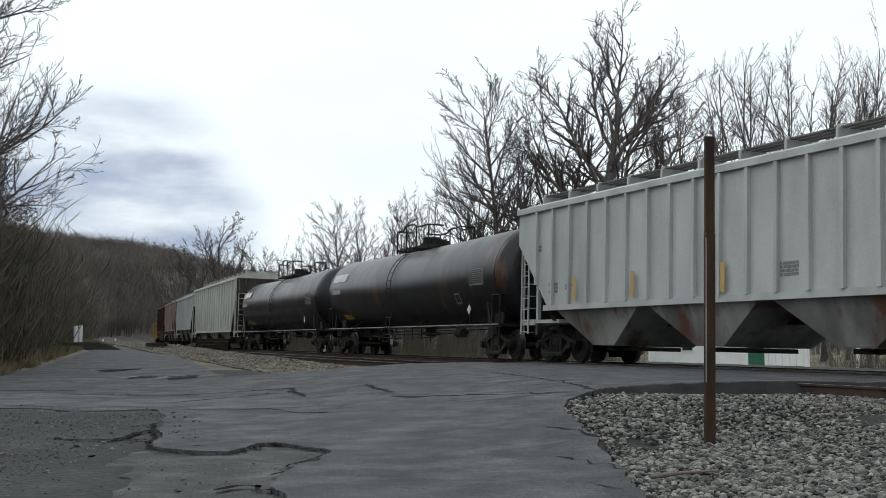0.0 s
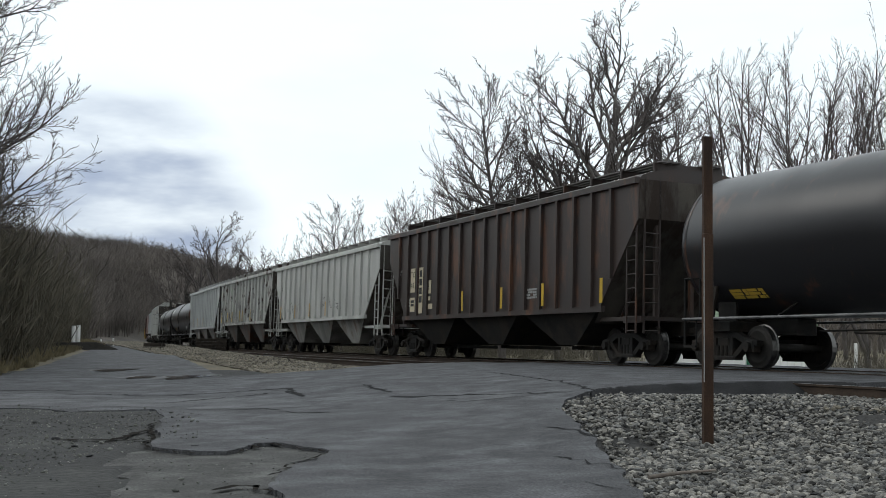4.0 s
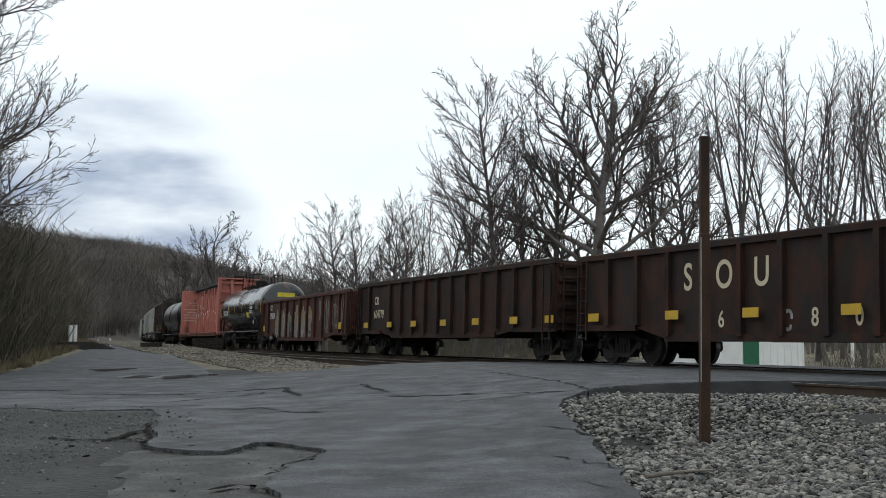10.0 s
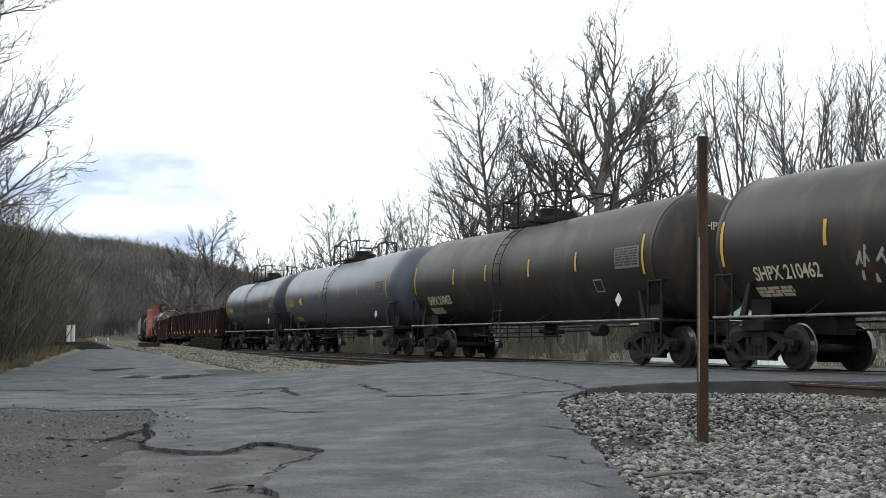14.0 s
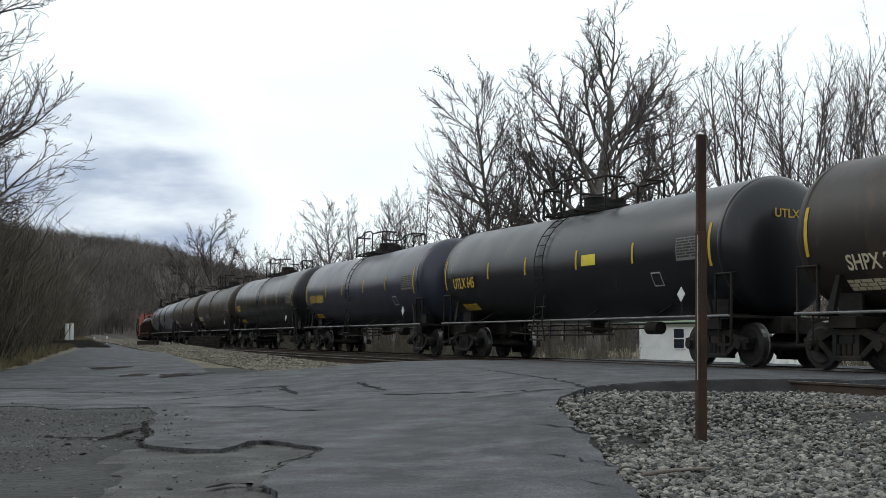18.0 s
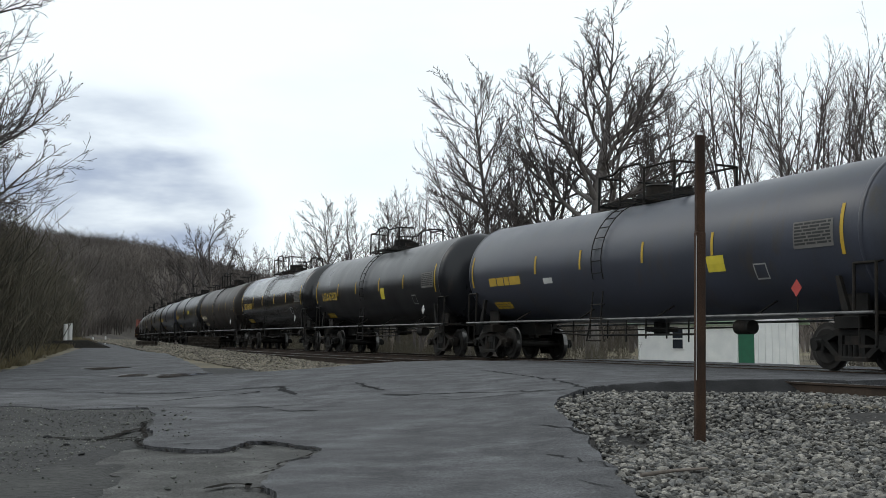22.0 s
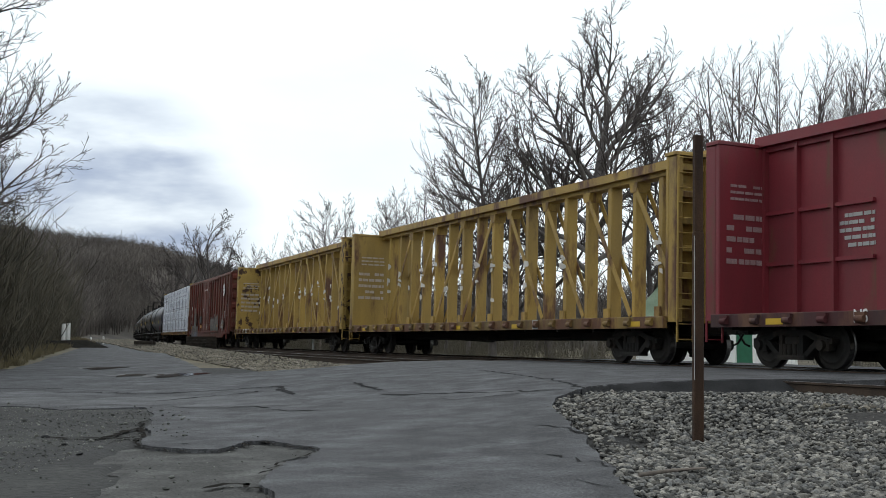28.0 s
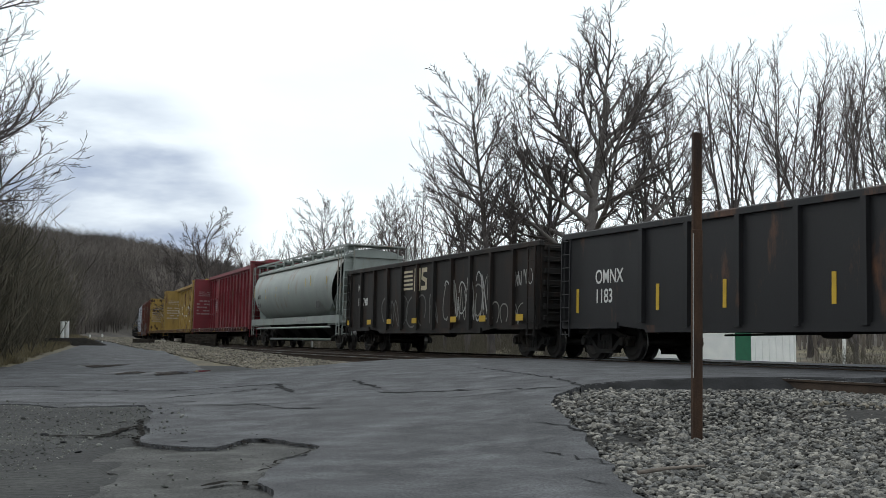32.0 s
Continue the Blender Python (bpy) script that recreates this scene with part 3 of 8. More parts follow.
# ---- trees ----
class Wood:
    """Limbs and twigs as tapered tubes, in two meshes."""

    def __init__(self, seed):
        self.r = random.Random(seed)
        self.big, self.fine = G(), G()

    def tube(self, pts, rads, sides, g):
        u = (pts[1] - pts[0]).normalized().orthogonal().normalized()
        vs, fs = [], []
        n = len(pts)
        ang = [(math.cos(2 * math.pi * k / sides), math.sin(2 * math.pi * k / sides)) for k in range(sides)]
        for i, p in enumerate(pts):
            d = (pts[min(i + 1, n - 1)] - pts[max(i - 1, 0)]).normalized()
            u = (u - d * u.dot(d)).normalized()
            w = d.cross(u)
            vs += [p + (u * c + w * s) * rads[i] for c, s in ang]
        for j in range(n - 1):
            fs += [(j * sides + i, j * sides + (i + 1) % sides, (j + 1) * sides + (i + 1) % sides, (j + 1) * sides + i) for i in range(sides)]
        g.add(vs, fs, sides > 3)

    def limb(self, p, d, length, rad, level, spec):
        r = self.r
        n = spec["seg"][level]
        pts, rads = [p.copy()], [rad]
        d = d.normalized()
        tip = max(0.006, rad * spec["taper"][level])
        wob, up = spec["wob"][level], spec["up"][level]
        for i in range(n):
            d = (d + Vector((r.gauss(0, wob), r.gauss(0, wob), r.gauss(0, wob) + up))).normalized()
            p = p + d * (length / n)
            pts.append(p.copy())
            rads.append(rad + (tip - rad) * (i + 1) / n)
        last = len(spec["kids"])
        self.tube(pts, rads, (8, 6, 4, 3, 3, 3)[level], self.big if level <= 1 else self.fine)
        if level >= last:
            return
        k = max(1, int(r.gauss(spec["kids"][level], spec["kids"][level] * 0.15)))
        t0 = spec["from"][level]
        for j in range(k):
            t = t0 + (1 - t0) * (j + r.random()) / k
            f = t * n
            i = min(int(f), n - 1)
            q = pts[i].lerp(pts[i + 1], f - i)
            ax = (pts[i + 1] - pts[i]).normalized()
            side = Matrix.Rotation(r.uniform(0, 6.283) if level else j * 2.4 + r.uniform(-0.5, 0.5), 3, ax) @ ax.orthogonal().normalized()
            a = radians(r.gauss(spec["angle"][level], 8) * (1.35 - spec["fork"] * t if level == 0 and "fork" in spec else 1))
            nd = ax * math.cos(a) + side * math.sin(a)
            nl = length * spec["len"][level] * (1 - 0.5 * (t - t0)) * (r.uniform(0.7, 1.25) if level or "even" not in spec else 1 + r.uniform(-1, 1) * spec["even"])
            nr = max(spec.get("least", 0.0085), min((rads[i] + (rads[i + 1] - rads[i]) * (f - i)) * 0.8, rad * spec["thin"][level]))
            self.limb(q, nd, nl, nr, level + 1, spec)


OAK = dict(seg=[10, 11, 7, 4, 3], taper=[0.22, 0.12, 0.2, 0.35, 0.5], wob=[0.04, 0.085, 0.09, 0.09, 0.08], up=[0.03, 0.05, 0.05, 0.06, 0.06], kids=[18, 12, 7, 4], angle=[58, 38, 36, 32], len=[0.66, 0.38, 0.42, 0.45], thin=[0.46, 0.46, 0.48, 0.6], fork=0.72, least=0.0105,
           **{"from": [0.3, 0.2, 0.18, 0.15]})
SLIM = dict(seg=[10, 8, 5, 3, 2], taper=[0.1, 0.15, 0.3, 0.4, 0.5], wob=[0.02, 0.04, 0.07, 0.08, 0.08], up=[0.02, 0.035, 0.05, 0.06, 0.05], kids=[24, 10, 6, 3], least=0.0115, angle=[44, 33, 32, 30], len=[0.38, 0.4, 0.42, 0.5], thin=[0.34, 0.46, 0.5, 0.6],
            **{"from": [0.15, 0.2, 0.15, 0.1]})
CLUMP = dict(seg=[4, 12, 5, 3, 2], taper=[0.4, 0.2, 0.3, 0.4, 0.5], wob=[0.04, 0.022, 0.05, 0.07, 0.08], up=[0.05, 0.02, 0.06, 0.06, 0.05], kids=[7, 17, 5, 3], least=0.0105, angle=[12, 33, 30, 30], len=[1.9, 0.16, 0.5, 0.5], thin=[0.8, 0.3, 0.45, 0.6], even=0.08,
             **{"from": [0.02, 0.4, 0.15, 0.1]})
FAN = dict(CLUMP, angle=[22, 30, 28, 30], kids=[7, 15, 5, 3], len=[1.9, 0.22, 0.45, 0.5])
SAPLING = dict(seg=[7, 4, 3, 1], taper=[0.1, 0.3, 0.4, 0.5], wob=[0.04, 0.06, 0.1, 0.12], up=[0.03, 0.07, 0.05, 0.0], kids=[20, 6, 4], angle=[34, 33, 34], len=[0.36, 0.45, 0.5], thin=[0.3, 0.5, 0.6], **{"from": [0.15, 0.1, 0.1]})


def make_tree(spec, height, seed, label, twig_mat=twig, bark_mat=bark, rad=0.02, lean=(0, 0)):
    """A bare tree, grown and then brought to its height."""
    w = Wood(seed)
    w.limb(Vector((0, 0, -0.2)), Vector((lean[0], lean[1], 1)), height * 0.7, height * rad, 0, spec)
    k = height / np.percentile([v[2] for v in w.fine.v], 99.7)
    for g in (w.big, w.fine):
        g.v = [(x * k, y * k, z * k) for x, y, z in g.v]
    t = thing("tree", label, "tree", group="bare trees")
    part("trunk", w.big, bark_mat, t, "trunk and main limbs")
    part("crown", w.fine, twig_mat, t, "bare twigs")
    return t


def at_px(px, depth):
    """World x at a depth for a bearing given across the reference view."""
    return (px - 784) / FOCAL * depth


def build_trees():
    kinds = [make_tree(dict(OAK, kids=[22, 12, 7, 4], len=[0.58, 0.38, 0.42, 0.45], fork=0.86, taper=[0.3, 0.12, 0.2, 0.35, 0.5]), 18, 4, "tall bare oak with wide crooked limbs", bark_mat=bark_oak, rad=0.0165),
             make_tree(SLIM, 16, 5, "slender bare tree with fine upright twigs", rad=0.012),
             make_tree(CLUMP, 15, 8, "bare tree with several upright reddish stems", twig_mat=twig_red, rad=0.014),
             make_tree(CLUMP, 14, 11, "bare many-stemmed tree with fine reddish twigs", twig_mat=twig_red, rad=0.013),
             make_tree(dict(OAK, kids=[13, 8, 6, 4]), 12, 14, "bare spreading tree at the wood's edge", rad=0.016),
             make_tree(SAPLING, 11, 17, "thin bare sapling with few twigs", rad=0.009),
             make_tree(SAPLING, 8, 19, "young bare tree with pale bark", twig_mat=twig, bark_mat=bark_pale, rad=0.011),
             make_tree(FAN, 14, 23, "bare tree with stems fanning out from the ground", rad=0.014),
             make_tree(dict(OAK, kids=[12, 9, 7, 4], least=0.016, up=[0.03, 0.02, 0.04, 0.05, 0.05]), 13, 29, "round-crowned bare tree beyond the bend", rad=0.02)]
    tall = (18, 16, 15, 14, 12, 11, 8, 14, 13)
    # kind, bearing, depth, height, turn
    rows = [(0, 1057, 62, 19.6, 40), (1, 884, 60, 15.8, 10), (7, 838, 62, 13.2, 40), (4, 985, 66, 18.2, 130), (1, 925, 67, 13.5, 80), (4, 1165, 66, 16.6, 200), (2, 1310, 74, 21.2, 0), (3, 1395, 76, 21.6, 90), (7, 1530, 56, 16.6, 160),
            (3, 1590, 62, 17, 250), (1, 1220, 74, 18, 30), (2, 1445, 76, 19.6, 300), (5, 800, 70, 12, 120), (7, 750, 68, 11, 10), (4, 715, 88, 13, 80), (1, 690, 92, 12.5, 160), (4, 635, 96, 13.2, 220),
            (1, 600, 100, 13.6, 20), (5, 560, 105, 12.6, 300), (4, 520, 112, 11.5, 60), (5, 480, 118, 12, 100), (8, 392, 125, 14.6, 20), (8, 345, 130, 12.4, 140), (8, 430, 128, 12.4, 200), (8, 318, 140, 11.2, 250), 
            (5, 1340, 82, 17, 77), (5, 1490, 84, 17, 277), (5, 745, 75, 10, 17), (5, 840, 82, 13, 55), (4, 1620, 58, 16, 95), (2, 1690, 60, 16, 45),
            (1, 1770, 64, 16, 75), (6, 580, 95, 9, 10), (6, 660, 88, 9, 60), (6, 700, 84, 9, 110), (6, 760, 78, 9, 160), (6, 500, 108, 9, 210), (6, 450, 115, 9, 260), (6, 1080, 70, 9, 310),
            (6, 880, 74, 9, 190), (6, 1350, 70, 9, 240), (6, 1460, 66, 9, 290), (6, 1540, 68, 9, 20), (6, 370, 122, 9, 120), (6, 300, 135, 9, 170), (7, 660, 98, 10, 275), (4, 560, 112, 10, 325), (7, 470, 122, 10, 115), (4, 410, 132, 9.5, 165), (7, 360, 138, 9, 215)]
    used = set()

    def plant(k, x, y, hh, turn, lean=0.0):
        m = pose(x, y, float(land_z(x, y)) - 0.15, 0, lean, turn) @ Matrix.Diagonal((*[hh / tall[k] * (1.16 if k == 0 else 1)] * 2, hh / tall[k], 1))
        if k in used:
            copy_thing(kinds[k], Matrix()).matrix_basis = m
        else:
            kinds[k].matrix_basis = m
            used.add(k)

    for k, px, dep, hh, turn in rows:
        plant(k, at_px(px, dep), dep, hh, turn)
    # wood's edge on the road side
    rng = random.Random(31)
    for k, x, y, hh in ((4, -16.4, 31.5, 12.5), (1, -14.4, 31.0, 9.5), (3, -14.8, 33.5, 9.0), (2, -16.0, 36.0, 10), (5, -13.9, 30.2, 7)):
        plant(k, x, y, hh, rng.uniform(0, 360))
    for k, x, y, hh in ((1, -17.0, 31, 14), (4, -15.2, 34, 13), (3, -19, 40, 13), (5, -17.5, 37, 11), (1, -21, 46, 13), (4, -22.5, 53, 12), (3, -25, 60, 12), (5, -22, 49, 10), (1, -28, 68, 12), (4, -31, 76, 12), (5, -27, 64, 10), (3, -35, 86, 12),
                        (4, -39, 96, 12), (1, -43, 108, 13), (5, -37, 90, 11), (3, -48, 120, 13), (4, -52, 132, 13), (5, -46, 114, 11), (6, -16.5, 35.5, 7), (6, -19.5, 43, 7), (6, -23, 56, 7), (6, -29, 71, 7), (6, -33, 82, 7), (6, -41, 101, 7),
                        (5, -49, 124, 10), (5, -55, 140, 11), (4, -58, 146, 12), (6, -14.6, 32.5, 6), (6, -18, 38.6, 6)):
        plant(k, x, y, hh, rng.uniform(0, 360))
    t = make_tree(dict(OAK, up=[0.02, 0.03, 0.055, 0.06, 0.06], kids=[30, 12, 7, 4], len=[0.52, 0.4, 0.45, 0.45], least=0.006, thin=[0.34, 0.36, 0.45, 0.6], **{"from": [0.3, 0.2, 0.18, 0.15]}), 14.5, 26, "large bare tree leaning out over the road", rad=0.014, lean=(0.1, 0.05))
    t.matrix_basis = pose(-15.0, 28.6, -0.5, 0, 0, 20)


build_trees()


# ---- woods and undergrowth, too many to count ----
def scatter(name, label, category, mat, units, places):
    """Joins many small plants (or stones) into one object: units are (verts, faces), places rows of x, y, z, turn, scale, height scale."""
    vs, fs, o = [], [], 0
    arr = [(np.array(v), f) for v, f in units]
    for i, (x, y, z, a, s, h) in enumerate(places):
        v, f = arr[i % len(arr)]
        c, sn = math.cos(a) * s, math.sin(a) * s
        vs.append(np.stack([v[:, 0] * c - v[:, 1] * sn + x, v[:, 0] * sn + v[:, 1] * c + y, v[:, 2] * h + z], 1))
        fs += [tuple(k + o for k in q) for q in f]
        o += len(v)
    g = G()
    g.v, g.f, g.s = np.concatenate(vs).tolist(), fs, [False] * len(fs)
    return tagged(part(name, g, mat), label, category, kind="stuff")


def twig_unit(seed, n, spread, up, rad, trunk=True):
    """A small bare bush or far tree one metre high: three-sided stems."""
    r = random.Random(seed)
    g = G()

    def stem(a, b, ra, rb):
        d = (b - a).normalized()
        u = d.orthogonal().normalized()
        w = d.cross(u)
        p = [a + (u * math.cos(t) + w * math.sin(t)) * ra for t in (0, 2.09, 4.19)] + [b]
        g.add(p, [(0, 1, 3), (1, 2, 3), (2, 0, 3)])

    if trunk:
        stem(Vector((0, 0, -0.05)), Vector((r.uniform(-.05, .05), r.uniform(-.05, .05), 1)), rad, rad * 0.2)
    for i in range(n):
        t = r.uniform(0.25, 0.9) if trunk else 0.0
        a = r.uniform(0, 6.283)
        L = r.uniform(0.6, 1) * (1 - t * 0.6)
        s = spread * L
        st = Vector((0, 0, t)) if trunk else Vector((r.uniform(-.4, .4) * spread, r.uniform(-.4, .4) * spread, -0.03))
        stem(st, st + Vector((math.cos(a) * s, math.sin(a) * s, up * L)), rad * (0.5 if trunk else 1), rad * 0.1)
    return g.v, g.f


def bush_unit(seed, stems, lean, branches, rad, trunk=0.0):
    """A small bare bush or far tree one metre high: stems that bend upwards, each with branches and twigs."""
    r = random.Random(seed)
    g = G()

    def stem(a, b, ra):
        d = (b - a).normalized()
        u = d.orthogonal().normalized()
        w = d.cross(u)
        g.add([a + (u * math.cos(t) + w * math.sin(t)) * ra for t in (0, 2.09, 4.19)] + [b], [(0, 1, 3), (1, 2, 3), (2, 0, 3)])

    if trunk:
        stem(Vector((0, 0, -0.05)), Vector((r.uniform(-.04, .04), r.uniform(-.04, .04), 0.95)), rad * 2)
    for i in range(stems):
        a = r.uniform(0, 6.283)
        k = r.uniform(0.6, 1.0)
        out = Vector((math.cos(a), math.sin(a), 0))
        t0 = trunk * r.uniform(0.4, 1.5)
        p = Vector((0, 0, t0)) if trunk else Vector((r.uniform(-.3, .3), r.uniform(-.3, .3), -0.03))
        m = p + out * lean * k * 0.55 + Vector((0, 0, 0.42 * k * (1 - t0 * 0.8)))
        e = m + out * lean * k * 0.35 + Vector((r.uniform(-.08, .08), r.uniform(-.08, .08), 0.55 * k * (1 - t0 * 0.8)))
        stem(p, m + (m - p) * 0.12, rad)
        stem(m, e, rad * 0.75)
        for j in range(branches):
            f = r.uniform(0.15, 1.0)
            q = p.lerp(m, f * 2) if f < 0.5 else m.lerp(e, f * 2 - 1)
            b = r.uniform(0, 6.283)
            v = Vector((math.cos(b) * 0.16, math.sin(b) * 0.16, r.uniform(0.08, 0.26))) * r.uniform(0.6, 1.3)
            stem(q, q + v, rad * 0.55)
            stem(q + v * 0.5, q + v * 0.9 + Vector((r.uniform(-.1, .1), r.uniform(-.1, .1), r.uniform(0, 0.1))), rad * 0.45)
    return g.v, g.f


def build_woods():
    r = random.Random(77)
    units = [bush_unit(i, 7, 0.34, 2, 0.011, trunk=0.35) for i in range(7)]
    rows = []
    while len(rows) < 16000:
        az = radians(r.uniform(-24, -6) if r.random() < 0.8 else r.uniform(-6, 30))
        d = r.uniform(190, 640) if r.random() < 0.66 else r.uniform(105, 280)
        rows.append((d * math.sin(az), d * math.cos(az)))
    while len(rows) < 20000:
        az, d = radians(r.uniform(-17, -9)), r.uniform(150, 420)
        rows.append((d * math.sin(az), d * math.cos(az)))
    xs, ys = np.array(rows).T
    s, d = along(xs, ys)
    zs = land_z(xs, ys)
    verge = in_polygon(xs, ys, ROAD)[0]
    out = []
    for x, y, z, ss, dd, q in zip(xs, ys, zs, s, d, verge):
        if (-14 < dd < 12 and ss < 430) or q > -4 or (dd > 0 and x > -0.25 * y and dd < 30 and ss < 300):
            continue
        h = r.uniform(4.5, 9.0)
        out.append((x, y, z, r.uniform(0, 6.28), h * r.uniform(0.9, 1.3), h))
    scatter("far_woods", "bare brown woods covering the far hillside", "woods", woods_mat, units, out)


def build_brush():
    r = random.Random(5)
    low = [bush_unit(40 + i, 7, 0.4, 4, 0.007) for i in range(6)]
    tall = [bush_unit(80 + i, 9, 0.42, 4, 0.0055, trunk=0.25) for i in range(5)]
    rows = []
    # thicket beside the road
    while len(rows) < 3300:
        y = 29 + 121 * r.random() ** 1.9
        edge = np.interp(y, [27, 36, 48, 70, 100, 150], [-12.6, -14.0, -17.2, -23.5, -31.8, -47])
        x = edge - abs(r.gauss(0, 1)) * (2.2 + y * 0.05)
        h = r.uniform(1.2, 3.0) * (1 if r.random() < 0.45 else 1.85)
        rows.append((x, y, float(land_z(x, y)), r.uniform(0, 6.28), h, h))
    scatter("thicket", "tangle of dead brown brush beside the road", "brush", brush_mat, low[:3] + tall, rows)
    rows = []
    # weeds behind the tracks
    for i in range(2600):
        s, dd = r.uniform(-20, 190), -5.0 - abs(r.gauss(0, 1)) * 7
        x, y, _ = track(s, dd)
        if dd > -5 or 0.165 < x / max(y, 1) < 0.33 or (s < 16 and abs(x - 14) < 6 and y > 52):
            continue
        h = r.uniform(0.5, 1.5) * (1.0 if dd > -12 else 1.5)
        rows.append((x, y, float(land_z(x, y)), r.uniform(0, 6.28), h * 0.9, h))
    # taller brush under the trees up the valley
    for i in range(1500):
        s, dd = r.uniform(85, 260), -11.0 - abs(r.gauss(0, 1)) * 16
        x, y, _ = track(s, dd)
        h = r.uniform(2.0, 5.5)
        rows.append((x, y, float(land_z(x, y)), r.uniform(0, 6.28), h * 1.1, h))
    scatter("weeds", "dead brown weeds and brush behind the tracks", "brush", brush_mat, low, rows)
    rows = []
    for i in range(2600):
        y = r.uniform(24, 120)
        edge = np.interp(y, [20, 27, 36, 48, 70, 100, 150], [-9.8, -10.8, -12.6, -15.6, -21.2, -29.3, -45])
        x = edge - abs(r.gauss(0, 1)) * (0.8 + y * 0.02)
        h = r.uniform(0.12, 0.4)
        rows.append((x, y, float(land_z(x, y)), r.uniform(0, 6.28), h, h))
    scatter("dry_grass", "short dry yellowed grass along the verge", "grass", grass_dry, [twig_unit(60 + i, 14, 0.6, 0.9, 0.03, trunk=False) for i in range(4)], rows)


build_woods()
build_brush()


# ---- loose stone ----
def stone_unit(seed):
    """A worn lump of crushed stone: a jittered, flattened twenty-sided solid."""
    r = random.Random(seed)
    g = (1 + 5 ** 0.5) / 2
    v = [Vector(q).normalized() for q in ((-1, g, 0), (1, g, 0), (-1, -g, 0), (1, -g, 0), (0, -1, g), (0, 1, g), (0, -1, -g), (0, 1, -g), (g, 0, -1), (g, 0, 1), (-g, 0, -1), (-g, 0, 1))]
    f = [(0, 11, 5), (0, 5, 1), (0, 1, 7), (0, 7, 10), (0, 10, 11), (1, 5, 9), (5, 11, 4), (11, 10, 2), (10, 7, 6), (7, 1, 8), (3, 9, 4), (3, 4, 2), (3, 2, 6), (3, 6, 8), (3, 8, 9), (4, 9, 5), (2, 4, 11), (6, 2, 10), (8, 6, 7), (9, 8, 1)]
    m = Matrix.Rotation(r.uniform(-0.5, 0.5), 3, "X") @ Matrix.Rotation(r.uniform(-0.5, 0.5), 3, "Y") @ Matrix.Diagonal((r.uniform(0.48, 0.66), r.uniform(0.4, 0.5), r.uniform(0.26, 0.4)))
    return [tuple(m @ (q * r.uniform(0.78, 1.15))) for q in v], f


STONES = [stone_unit(i) for i in range(14)]
DIRT = ((2.05, 12.6, 0.34, 1.1), (2.12, 9.75, 0.16, 0.5), (1.95, 14.8, 0.2, 0.4), (1.62, 12.4, 0.16, 0.8))   # bare dirt between the stones: x, y and half widths


def build_apron():
    """Crushed stone beside the road: a bed darkened as gap shade below, stones on top."""
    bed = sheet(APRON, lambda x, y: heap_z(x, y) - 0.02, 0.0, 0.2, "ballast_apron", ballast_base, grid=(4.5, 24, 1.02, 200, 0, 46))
    tagged(bed, "bank of crushed grey stone beside the road", "ballast", kind="structure")
    r = random.Random(6)
    pts = []
    while len(pts) < 26000:
        y = r.uniform(7.0, 20.2)
        x = r.uniform(1.2, y * 0.42 + 0.4)
        pts.append((x, y))
    xs, ys = np.array(pts).T
    sd = in_polygon(xs, ys, APRON)[0]
    zs = heap_z(xs, ys)
    near, rest = [], []
    for x, y, z, q in zip(xs, ys, zs, sd):
        if q < -0.1 or (q < 0.12 and r.random() < 0.55) or r.random() < 0.93 * max(0.0, *(1.25 - math.hypot((x - u) / a, (y - v) / c) for u, v, a, c in DIRT)):
            continue
        k = r.choice((0.034, 0.042, 0.048, 0.054, 0.06, 0.068, 0.08))
        row = (x, y, float(z) + k * 0.12 + r.uniform(-0.01, 0.02), r.uniform(0, 6.28), k, k * r.uniform(0.8, 1.3))
        (near if y < 9.6 and len(near) < 300 and 1.4 < x < 3.9 else rest).append(row)
    scatter("ballast_stones", "loose crushed grey stone beside the road", "stones", ballast_stone, STONES, rest)
    for i, (x, y, z, a, k, h) in enumerate(near):
        u = STONES[i % len(STONES)]
        key = i % len(STONES)
        if key not in STONE_MESH:
            STONE_MESH[key] = G().add(u[0], u[1]).mesh("stone", ballast_stone)
        o = part("stone", STONE_MESH[key], ballast_stone, bed)
        o.matrix_basis = pose(x, y, z, 0, 0, math.degrees(a)) @ Matrix.Diagonal((k, k, h, 1))


STONE_MESH = {}


